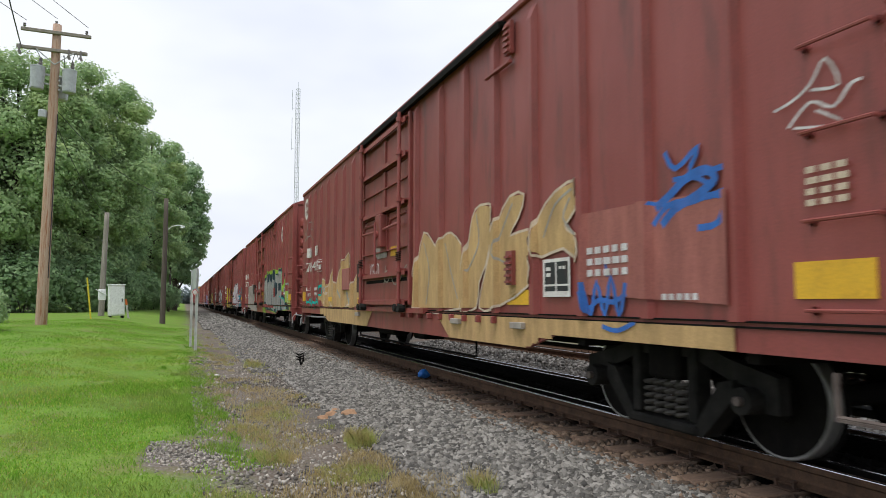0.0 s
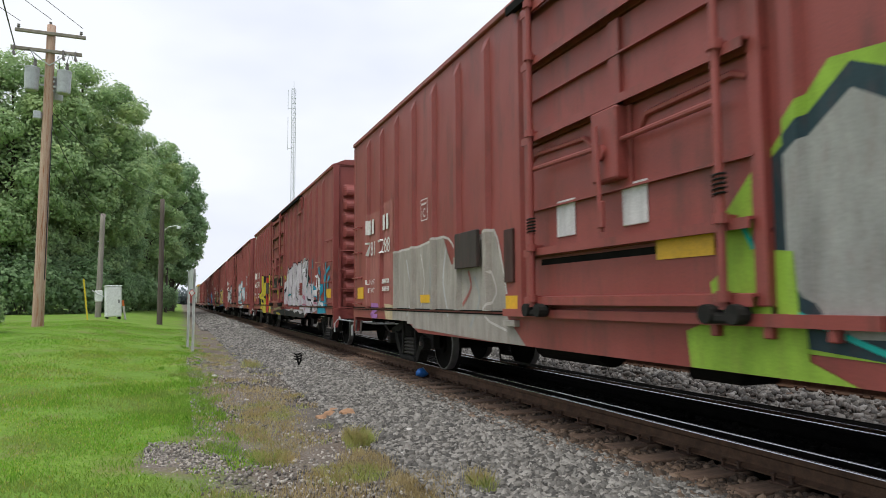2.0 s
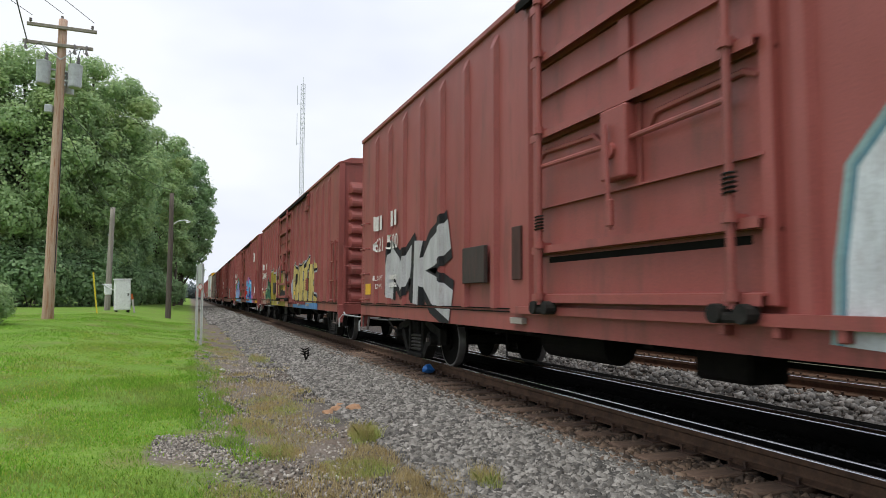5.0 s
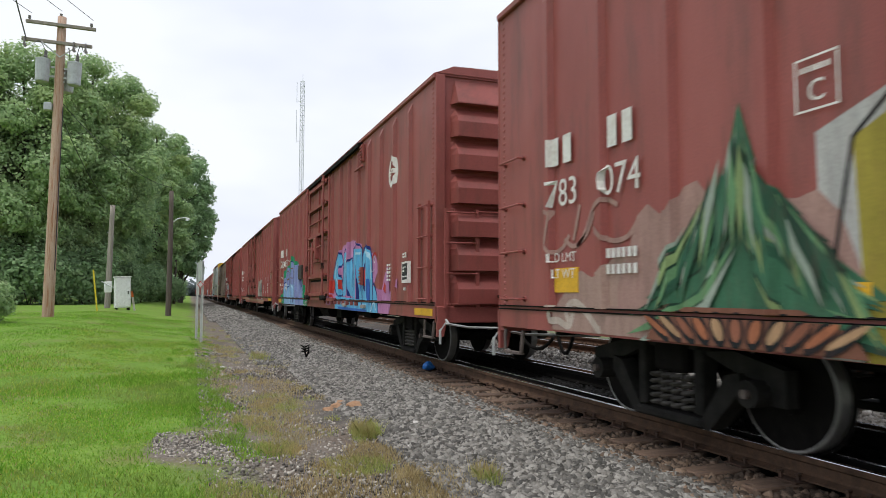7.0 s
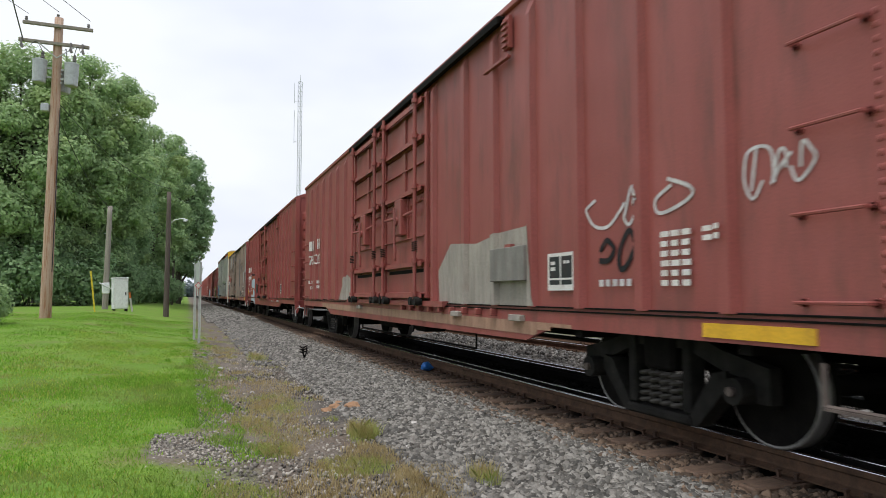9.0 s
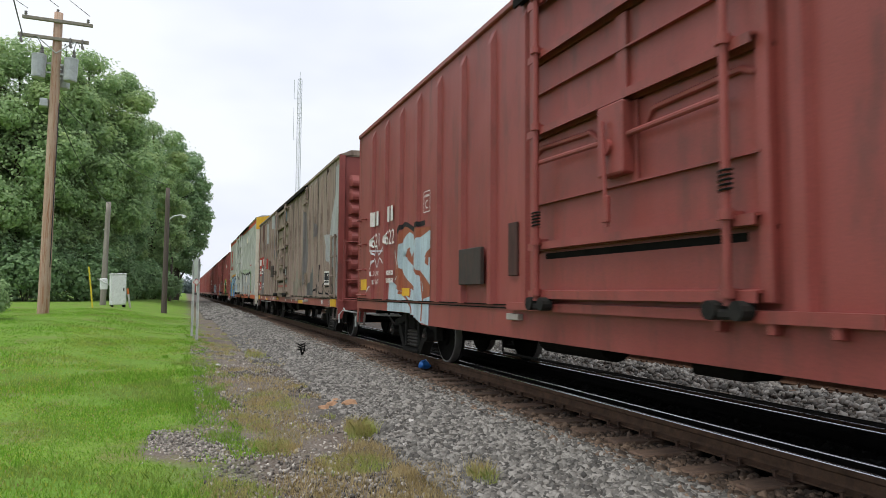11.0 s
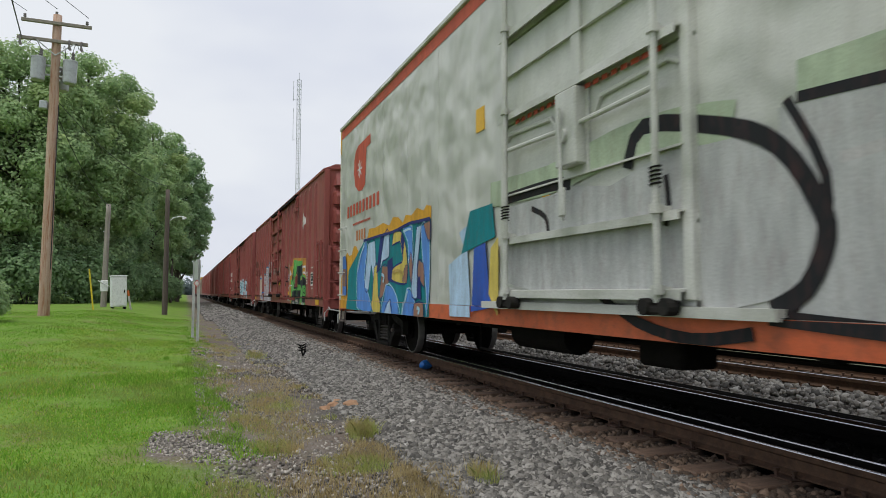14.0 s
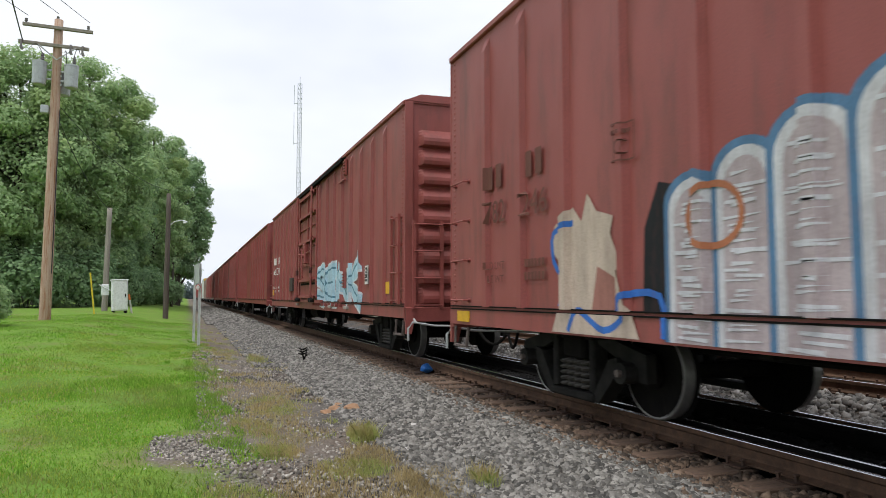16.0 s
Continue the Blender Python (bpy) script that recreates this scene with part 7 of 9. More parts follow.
s.stroke([(-2.25, 1.15), (-1.84, 1.6), (-2.36, 2.13), (-2.84, 2.13), (-3.01, 1.88), (-2.66, 1.73), (-3.13, 1.31), (-2.91, 1.1)], 0.05, NAVY, closed=True, soft=2)
s.fill([(-3.02, 1.09), (-3.11, 2.11), (-3.41, 2.16), (-3.54, 1.84), (-4, 1.97), (-4.12, 1.07), (-3.74, 1.14), (-3.62, 1.67), (-3.43, 1.14)], SKY_S)
s.stroke([(-3.02, 1.09), (-3.11, 2.11), (-3.41, 2.16), (-3.54, 1.84), (-4, 1.97), (-4.12, 1.07), (-3.74, 1.14), (-3.62, 1.67), (-3.43, 1.14)], 0.05, NAVY, closed=True, soft=2)
s.fill([(-4.12, 1), (-4.11, 2.16), (-4.92, 2.13), (-4.98, 1), (-4.68, 1.01), (-4.62, 1.8), (-4.42, 1.01)], SKY_S)
s.stroke([(-4.12, 1), (-4.11, 2.16), (-4.92, 2.13), (-4.98, 1), (-4.68, 1.01), (-4.62, 1.8), (-4.42, 1.01)], 0.05, NAVY, closed=True, soft=2)
s.fill([(-2.14, 0.63), (-2.13, 1.11), (-4.9, 1.03), (-6.26, 0.94), (-6.26, 0.69), (-4.9, 0.69)], SKY_S)
s.fill([(-5.8, 0.7), (-5.8, 1.33), (-6.05, 1.28), (-6.28, 0.94), (-6.26, 0.69)], SKY_S)
s.stroke([(-5.8, 0.7), (-5.8, 1.33), (-6.05, 1.28), (-6.28, 0.94), (-6.26, 0.69)], 0.05, NAVY, closed=True, soft=2)
s.fill([(-4.98, 0.9), (-4.97, 1.94), (-5.25, 2.15), (-5.52, 2.15), (-5.77, 1.87), (-5.84, 0.93), (-5.45, 0.72)], SKY_S)
s.stroke([(-4.98, 0.9), (-4.97, 1.94), (-5.25, 2.15), (-5.52, 2.15), (-5.77, 1.87), (-5.84, 0.93), (-5.45, 0.72)], 0.06, NAVY, closed=True, soft=2)
s.fill([(-5.07, 1.25), (-5.04, 1.67), (-5.24, 1.88), (-5.43, 1.71), (-5.45, 1.34), (-5.29, 1.18)], NAVY)
s.fill([(-5.14, 1.32), (-5.13, 1.64), (-5.27, 1.75), (-5.37, 1.59), (-5.35, 1.34)], RED_S)
s.fill([(-4.39, 1.29), (-4.45, 1.57), (-4.58, 1.5), (-4.55, 1.26)], RED_S)
s.fill([(-2.79, 1.28), (-2.71, 1.52), (-2.92, 1.48), (-3, 1.23)], RED_S)
s.fill([(-1.57, 1.2), (-1.65, 1.51), (-1.98, 1.46), (-1.91, 1.15)], RED_S)
s.stroke([(-2.36, 1.92), (-2.11, 1.63), (-2.62, 1.32)], 0.05, ICE_S)
s.stroke([(-3.29, 2.01), (-3.25, 1.54)], 0.05, ICE_S)
s.stroke([(-4.28, 2.04), (-4.82, 2.03)], 0.05, ICE_S)
s.stroke([(-5.18, 2.01), (-5.48, 2.06), (-5.64, 1.88), (-5.7, 1.45)], 0.06, ICE_S)
s.stroke([(-4.74, 1.76), (-4.82, 1.22)], 0.06, BLUE_S)
s.stroke([(-5.58, 1.46), (-5.64, 0.92)], 0.06, BLUE_S)
s.stroke([(-2.51, 0.82), (-4.26, 0.81), (-5.45, 0.8)], 0.06, BLUE_S)
s.stroke([(-5.7, 0.75), (-5.99, 0.99), (-6.16, 0.83)], 0.05, ICE_S)
s.fill([(-6.56, 1.21), (-6.8, 1.57), (-7.01, 1.53), (-7.09, 1.19)], ORCHID)
s.fill([(-6.86, 1.54), (-6.89, 1.66), (-7, 1.66), (-7, 1.51)], ORCHID)
s.fill([(-7.47, 1.28), (-7.49, 1.41), (-7.59, 1.42), (-7.6, 1.25)], ORCHID)
s.fill([(-6.66, 1.24), (-6.75, 1.37), (-6.86, 1.31), (-6.82, 1.16)], RED_S)
s.stroke([(-5.88, 1.85), (-6, 1.9), (-6.08, 1.83), (-5.98, 1.78), (-5.88, 1.85)], 0.02, WHT)
s.stroke([(-5.7, 1.75), (-5.8, 1.6), (-6, 1.64)], 0.02, WHT)
s.stroke([(-5.8, 1.86), (-6, 1.97), (-6.16, 1.9)], 0.05, RED_S)
s.fill([(-1.84, 1.32), (-1.88, 1.49), (-2.03, 1.53), (-2.14, 1.44), (-2.1, 1.28), (-1.95, 1.24)], RED_S)
s.fill([(-1.72, 1.55), (-1.77, 1.64), (-1.85, 1.58), (-1.82, 1.49)], RED_S)
s.stroke([(-1.69, 1.12), (-1.83, 1.07), (-1.78, 0.99)], 0.06, RED_S)
s.fill([(-0.82, 0.91), (-1.03, 1.06), (-1.58, 1.12), (-1.66, 0.88), (-1.24, 0.85)], ORCHID)
s.flush("bright blue letters with navy outlines and pink glow")
stencils(s, "782", "071", dz=0.14)
s.herald(-7.27, 3.38, 0.31)
s.plate(-7.9, -8.42, 1.34, 1.70)
s.piece("stencilled_marks")
s.bars(-6.95, -7.35, 1.38, 1.72, 5, 3, STENCIL)
s.bars(-7.95, -8.4, 1.76, 1.86, 2, 3, STENCIL)
s.bars(-8.0, -8.3, 1.20, 1.28, 1, 5, STENCIL)
s.flush()
for q in ((9.3, 8.6, 0.82, 0.96), (2.3, 1.75, 1.1, 1.23), (-8.6, -9.45, 0.82, 0.93)):
    s.sticker(*q)
fittings(s, 1.85)

# car g: faded car with grey patches
s = Side("g")
s.fill([(-2.65, 1.03), (-2.6, 1.5), (-3.1, 1.86), (-4.0, 1.80), (-4.7, 1.88), (-5.5, 1.9), (-5.6, 1.03)], DULL)
s.fill([(3.1, 1.03), (3.1, 1.5), (3.5, 1.62), (4.0, 1.4), (4.4, 1.03)], DULL)
s.fill([(6.5, 0.80), (-6.3, 0.72), (-6.3, 0.86), (6.5, 0.93)], spray(0.36, 0.22, 0.15))
s.scribble(-6.6, -8.0, 1.75, 2.05, WHT, 0.03, 14, 3)
s.scribble(-8.5, -9.05, 1.8, 2.1, WHT, 0.022, 12, 5)
s.scribble(-6.7, -7.4, 1.38, 1.66, INK, 0.05, 9, 6)
s.flush("grey primer patches and thin tags")
s.piece("stencilled_marks")
s.bars(-7.64, -8.0, 1.2, 1.65, 6, 3, STENCIL)
s.bars(-8.1, -8.37, 1.52, 1.65, 2, 2, STENCIL)
s.bars(-6.8, -7.3, 1.2, 1.3, 1, 5, WHT)
s.flush()
stencils(s, "781", "322")
s.block("document_board", -4.64, -5.5, 1.30, 1.68, 0.06, spray(0.22, 0.21, 0.19), "grey document board", HALF_W + 0.05)
s.plate(-5.88, -6.38, 1.19, 1.56)
s.sticker(-8.07, -9.0, 0.85, 0.95)
fittings(s, hatch=False)

# car h: white letters
s = Side("h")
s.fill([(7.28, 0.82), (6.83, 1.33), (6.79, 1.77), (6.34, 2.28), (5.56, 2.18), (4.98, 2.16), (5.02, 0.66), (5.73, 0.72)], RUST_S)
s.stroke([(6.65, 2.11), (6.29, 2.31), (5.78, 2.18), (5.62, 2.23), (5.25, 2.24)], 0.08, INK)
s.stroke([(6.86, 1.91), (6.7, 1.5), (6.83, 1.38)], 0.03, PALE_W)
s.stroke([(5.77, 1.86), (6, 2), (6.34, 1.85), (6.22, 1.59), (5.71, 1.39), (5.47, 1.2), (5.6, 1.01), (5.95, 1.07)], 0.31, PALE_I)
s.fill([(5.64, 1.58), (5.56, 2.01), (4.99, 2.11), (5, 1.83), (5.27, 1.71), (5, 1.69), (5, 1.28), (5.28, 1.42), (5.46, 1.5)], PALE_I)
s.fill([(7.26, 0.82), (7.19, 1.39), (6.94, 1.34), (6.05, 1.08), (5.48, 1.03), (5, 1.1), (5.02, 0.66), (5.73, 0.72), (6.62, 0.8)], PALE_I)
s.fill([(6.22, 1.75), (6.13, 1.88), (5.98, 1.9), (6.01, 1.73)], RUST_S)
s.fill([(5.24, 1.61), (5.2, 1.76), (5.06, 1.81), (5.07, 1.56)], RUST_S)
s.stroke([(6.43, 1.16), (5.91, 0.94), (5.87, 0.73)], 0.05, RUST_S)
s.stroke([(5.46, 1.5), (5.33, 1.03), (5.37, 0.71)], 0.06, RUST_S)
s.stroke([(5.7, 1.77), (5.64, 1.58), (5.69, 1.44)], 0.06, GREY_L)
s.stroke([(8.38, 2.08), (8.22, 1.87), (8.07, 2.07), (7.92, 1.87), (7.59, 2.03)], 0.03, WHITE_S)
s.stroke([(8.33, 1.6), (8.22, 1.81), (8.02, 1.63), (7.87, 1.81), (7.6, 1.68)], 0.03, WHITE_S)
s.stroke([(8.38, 1.97), (7.6, 1.93)], 0.025, WHITE_S)
s.stroke([(8.86, 1.15), (8.62, 1.27), (8.39, 1.14)], 0.03, WHITE_S)
s.flush("pale blue-white letters with rust and black outlines")
stencils(s, "621", "622", plate_letter="C", py=5.1, pz=2.55)
for q in ((9.3, 8.84, 1.2, 1.42), (6.6, 6.0, 1.1, 1.23)):
    s.sticker(*q)
s.plate(-5.8, -6.3, 1.2, 1.57)
fittings(s, 1.48)

# car i: taupe car with peeling patches
s = Side("i")
s.piece("peeling_patches")
SLATE_B, PALE_B, MAROON = spray(0.155, 0.145, 0.14), spray(0.37, 0.38, 0.37), spray(0.125, 0.075, 0.06)
s.fill([(-6.05, 3.5), (-6.78, 2.9), (-6.2, 2.5), (-6.02, 2.95)], SLATE_B)
s.fill([(-4.2, 3.9), (-4.75, 3.6), (-5.2, 2.3), (-4.6, 1.25), (-4.4, 2.2), (-4.55, 3.1)], SLATE_B)
s.fill([(-7.7, 2.68), (-8.5, 2.64), (-8.72, 3.1), (-9.1, 3.6), (-9.2, 1.75), (-8.62, 1.82), (-8.2, 2.05)], PALE_B)
s.fill([(-9.0, 1.05), (-9.5, 1.05), (-9.5, 4.3), (-9.15, 4.3)], PALE_B)
s.fill([(7.6, 1.05), (6.8, 1.05), (7.0, 2.0), (7.35, 2.4)], SLATE_B)
s.fill([(7.5, 4.35), (6.7, 4.35), (6.85, 3.0), (7.2, 2.75)], MAROON)
s.fill([(4.9, 2.6), (4.2, 2.4), (3.8, 1.5), (4.4, 1.9)], MAROON)
s.fill([(3.2, 4.3), (2.3, 4.3), (2.1, 3.3), (2.6, 2.2), (3.0, 3.3)], SLATE_B)
s.fill([(3.9, 4.35), (3.3, 4.4), (3.1, 3.7), (3.7, 3.85)], PALE_B)
s.fill([(5.9, 4.2), (5.4, 4.2), (5.3, 3.4), (5.7, 3.2)], PALE_B)
s.fill([(-2.6, 1.05), (-3.6, 1.05), (-3.9, 1.5), (-3.0, 1.9)], spray(0.26, 0.235, 0.185))
s.fill([(-5.4, 1.06), (-6.3, 1.06), (-6.2, 2.0), (-5.7, 1.6)], spray(0.11, 0.115, 0.11))
s.fill([(9.3, 1.05), (9.15, 1.05), (9.15, 4.3), (9.3, 4.3)], MAROON)
for y in (8.9, 6.2, 5.0, 2.35, -2.0, -3.2, -6.7, -8.2):
    s.fill([(y, 4.4), (y - 0.09, 4.4), (y - 0.05, 2.2 + 0.3 * math.sin(y * 3)), (y - 0.01, 2.0)], spray(0.10, 0.075, 0.06))
s.rect(-0.36, -0.95, 1.72, 2.04, spray(0.15, 0.095, 0.08))
s.rect(-0.48, -0.86, 1.77, 1.99, spray(0.34, 0.35, 0.33))
s.rect(0.95, 0.78, 1.85, 2.02, spray(0.34, 0.31, 0.25))
s.fill([(-0.3, 4.1), (-0.75, 4.1), (-0.62, 3.62), (-0.5, 3.55)], spray(0.16, 0.24, 0.30))
s.flush("peeling slate, pale blue and maroon patches")
s.rect(7.15, 7.1, 1.2, 1.3, INK)
s.scribble(-6.2, -6.9, 1.15, 1.35, INK, 0.04, 9, 3)
s.scribble(-7.0, -9.0, 1.05, 1.4, INK, 0.04, 15, 4)
s.stroke([(-7.05, 1.9), (-7.1, 1.5), (-7.35, 1.5), (-7.4, 1.9)], 0.12, INK)
s.scribble(4.4, 3.4, 0.80, 0.97, WHT, 0.022, 9, 4)
s.scribble(-8.5, -9.0, 0.80, 0.97, WHT, 0.025, 9, 6)
s.rect(-0.3, -1.2, 1.5, 1.6, PALE_B)
s.rect(1.3, -1.2, 1.33, 1.42, PRIMER)
s.flush("thin black and white tags")
s.piece("stencil_panels")
s.rect(8.74, 7.08, 1.92, 2.80, spray(0.36, 0.06, 0.045))
s.rect(8.64, 8.0, 1.25, 1.62, spray(0.36, 0.06, 0.045))
s.rect(7.72, 7.08, 1.24, 1.61, spray(0.36, 0.06, 0.045))
s.rect(5.88, 5.42, 2.18, 2.64, spray(0.36, 0.06, 0.045))
s.flush("red stencil panels")
stencils(s, "781", "514", dz=-0.02, plate_letter="C", py=5.65, pz=2.41)
s.plate(-8.09, -8.6, 1.34, 1.69)
for q in ((9.2, 8.7, 0.80, 0.98), (5.9, 5.4, 0.79, 0.88), (-8.76, -9.4, 0.80, 0.98), (2.0, 1.5, 0.83, 0.93), (-3.6, -4.4, 0.80, 0.90)):
    s.sticker(*q)
for y in (7.9, 6.2, 3.2, -0.5, -2.0, -4.5, -7.6):
    s.block("placard", y + 0.09, y - 0.09, 0.83, 0.94, 0.01, WHT, "", HALF_W + 0.012)
fittings(s, 2.0)

# car j: white refrigerator car
s = Side("j")
s.piece("orange_band")
s.rect(10.75, -10.75, 4.84, 5.04, spray(0.50, 0.10, 0.055))
s.flush("orange-red band under the eave")
s.cloud(10.6, 7.2, 0.80, 2.2, ORANGE_S, 4, 0.28, 4)
s.fill([(8.18, 2.21), (7.99, 2.45), (7.54, 2.43), (6.95, 2.47), (6.53, 2.38), (6.3, 2.51), (5.96, 2.47), (5.71, 2.35), (5.54, 2.47), (5.23, 2.43), (4.95, 2.52), (4.63, 2.44), (4.48, 2.51), (4.26, 2.47), (4.27, 2.18), (5.33, 2.15)], ORANGE_S)
s.fill([(9.97, 0.76), (9.82, 1.65), (8.38, 2.23), (7.24, 2.24), (6.23, 2.25), (5.33, 2.31), (4.87, 2.3), (4.27, 2.28), (4.33, 0.73), (7.57, 0.73)], TEAL)
s.fill([(8.95, 0.85), (8.98, 1.68), (8.58, 2.04), (8.22, 2.24), (8.15, 1.99), (8.36, 1.45), (7.67, 0.84), (8.01, 0.73)], ROYAL)
s.stroke([(8.95, 0.85), (8.98, 1.68), (8.58, 2.04), (8.22, 2.24), (8.15, 1.99), (8.36, 1.45), (7.67, 0.84), (8.01, 0.73)], 0.025, ICE_S, closed=True, soft=2)
s.fill([(8.32, 1.27), (8.06, 2.15), (7.54, 2.17), (7.43, 1.58), (7.29, 1.42), (7.56, 1.26), (7.79, 1.72), (8.01, 1.21)], WHITE_B)
s.stroke([(8.32, 1.27), (8.06, 2.15), (7.54, 2.17), (7.43, 1.58), (7.29, 1.42), (7.56, 1.26), (7.79, 1.72), (8.01, 1.21)], 0.025, NAVY, closed=True, soft=2)
s.fill([(7.72, 0.92), (7.55, 1.65), (7.34, 1.69), (7.26, 1.1), (7.05, 0.95), (7.11, 0.73), (7.56, 0.75)], GOLD)
s.stroke([(7.72, 0.92), (7.55, 1.65), (7.34, 1.69), (7.26, 1.1), (7.05, 0.95), (7.11, 0.73), (7.56, 0.75)], 0.03, NAVY, closed=True, soft=2)
s.fill([(7.4, 1.53), (7.14, 2.2), (6.87, 2.28), (6.94, 2.11), (7.2, 1.57)], NAVY)
s.fill([(7.15, 1.57), (6.82, 2.26), (6.52, 2.25), (6.53, 1.81), (6.95, 1.75)], WHITE_B)
s.stroke([(7.15, 1.57), (6.82, 2.26), (6.52, 2.25), (6.53, 1.81), (6.95, 1.75)], 0.025, NAVY, closed=True, soft=2)
s.fill([(7.16, 1.05), (6.97, 1.65), (6.59, 1.63), (6.49, 1.39), (6.98, 1.08)], BROWN_L)
s.stroke([(7.16, 1.05), (6.97, 1.65), (6.59, 1.63), (6.49, 1.39), (6.98, 1.08)], 0.02, NAVY, closed=True, soft=2)
s.fill([(6.98, 0.75), (6.72, 1.3), (6.26, 1.24), (5.93, 0.98), (5.85, 0.76)], ROYAL)
s.stroke([(6.98, 0.75), (6.72, 1.3), (6.26, 1.24), (5.93, 0.98), (5.85, 0.76)], 0.025, ICE_S, closed=True, soft=2)
s.fill([(6.59, 1.38), (6.63, 1.73), (6.3, 1.79), (6.24, 1.33)], NAVY)
s.fill([(6.29, 1.58), (5.88, 1.66), (5.67, 1.72), (5.84, 2.04), (6.31, 2), (6.22, 2.23), (5.79, 2.21), (5.49, 1.9), (5.42, 1.54), (5.56, 1.3), (6.33, 1.38)], GOLD)
s.stroke([(6.29, 1.58), (5.88, 1.66), (5.67, 1.72), (5.84, 2.04), (6.31, 2), (6.22, 2.23), (5.79, 2.21), (5.49, 1.9), (5.42, 1.54), (5.56, 1.3), (6.33, 1.38)], 0.03, NAVY, closed=True, soft=2)
s.fill([(5.68, 1.36), (5.59, 1.55), (5.4, 1.62), (5.46, 1.31)], BROWN_L)
s.stroke([(5.68, 1.36), (5.59, 1.55), (5.4, 1.62), (5.46, 1.31)], 0.02, NAVY, closed=True, soft=2)
s.fill([(5.81, 2.08), (5.73, 2.2), (5.59, 2.04), (5.66, 1.79)], NAVY)
s.fill([(5.67, 2.25), (5.17, 2.25), (5.14, 1.57), (5.34, 1.63), (5.39, 2)], ROYAL)
s.stroke([(5.67, 2.25), (5.17, 2.25), (5.14, 1.57), (5.34, 1.63), (5.39, 2)], 0.025, ICE_S, closed=True, soft=2)
s.fill([(5.33, 1.61), (5.22, 1.82), (5.13, 1.59), (5.21, 1.3)], BROWN_L)
s.stroke([(5.33, 1.61), (5.22, 1.82), (5.13, 1.59), (5.21, 1.3)], 0.02, NAVY, closed=True, soft=2)
s.fill([(5.73, 0.67), (5.41, 1.23), (5.13, 1.15), (5.03, 1.01), (5.05, 0.7)], ROYAL)
s.stroke([(5.73, 0.67), (5.41, 1.23), (5.13, 1.15), (5.03, 1.01), (5.05, 0.7)], 0.025, ICE_S, closed=True, soft=2)
s.fill([(5.19, 1.23), (4.91, 2.2), (4.7, 2.21), (4.89, 1.57), (4.9, 1.07), (5.08, 1.07)], WHITE_B)
s.stroke([(5.19, 1.23), (4.91, 2.2), (4.7, 2.21), (4.89, 1.57), (4.9, 1.07), (5.08, 1.07)], 0.025, NAVY, closed=True, soft=2)
s.fill([(4.71, 2.19), (4.48, 2.23), (4.3, 1.96), (4.31, 1.28), (4.41, 0.79), (4.46, 1.22), (4.58, 1.54)], ROYAL)
s.stroke([(4.71, 2.19), (4.48, 2.23), (4.3, 1.96), (4.31, 1.28), (4.41, 0.79), (4.46, 1.22), (4.58, 1.54)], 0.025, ICE_S, closed=True, soft=2)
s.fill([(4.87, 1.43), (4.81, 1.67), (4.58, 1.6), (4.55, 1.24)], BROWN_L)
s.stroke([(4.87, 1.43), (4.81, 1.67), (4.58, 1.6), (4.55, 1.24)], 0.02, NAVY, closed=True, soft=2)
s.fill([(4.89, 1.07), (4.85, 1.39), (4.74, 1.42), (4.68, 1.04)], NAVY)
s.fill([(5.05, 0.72), (5, 0.98), (4.57, 0.99), (4.54, 0.73)], BROWN_L)
s.stroke([(5.05, 0.72), (5, 0.98), (4.57, 0.99), (4.54, 0.73)], 0.02, NAVY, closed=True, soft=2)
s.fill([(4.56, 2.22), (4.27, 2.24), (4.28, 1.94), (4.4, 1.99)], BROWN_L)
s.stroke([(4.56, 2.22), (4.27, 2.24), (4.28, 1.94), (4.4, 1.99)], 0.02, NAVY, closed=True, soft=2)
s.fill([(6.77, 0.76), (6.41, 1.04), (6.27, 0.75)], WHITE_B)
s.stroke([(6.77, 0.76), (6.41, 1.04), (6.27, 0.75)], 0.025, NAVY, closed=True, soft=2)
s.stroke([(8.88, 1.6), (8.63, 1.94), (8.31, 2.13)], 0.04, ICE_S)
s.stroke([(5.63, 2.19), (5.33, 2.21), (5.19, 2.19)], 0.04, ICE_S)
s.stroke([(4.89, 2.15), (5.02, 1.58), (5.08, 1.12)], 0.04, ICE_S)
s.stroke([(5.36, 1.19), (5.58, 0.92), (5.65, 0.71)], 0.04, ICE_S)
s.stroke([(8.38, 2.23), (7.24, 2.24), (6.23, 2.24), (5.33, 2.3), (4.87, 2.29), (4.27, 2.28)], 0.05, NAVY)
s.stroke([(6.25, 1.51), (5.92, 1.54), (5.57, 1.47)], 0.05, GOLD_D)
s.stroke([(6.97, 1.5), (6.8, 1.45), (6.88, 1.35)], 0.06, ICE_S)
s.stroke([(4.84, 0.92), (4.72, 0.89), (4.8, 0.82)], 0.06, ICE_S)
s.fill([(3.42, 0.83), (3.48, 1.54), (2.81, 1.73), (2.7, 0.84)], WHITE_B)
s.fill([(3.09, 1.96), (2.24, 2.19), (2.08, 1.95), (2.97, 1.8)], WHITE_B)
s.fill([(2.67, 0.91), (2.59, 1.72), (2.24, 1.77), (2.08, 0.97)], DEEP_B)
s.fill([(3.01, 1.67), (2.72, 2.21), (2.03, 2.23), (1.95, 1.82)], TEAL)
s.fill([(2.15, 1.14), (2.08, 1.69), (1.87, 1.81), (1.87, 0.88)], GOLD)
s.fill([(10.35, 1.1), (9.95, 1.1), (9.95, 1.75), (10.05, 2.0), (10.35, 2.0)], spray(0.06, 0.18, 0.5))
s.rect(10.3, 10.0, 1.3, 1.7, BROWN_S)
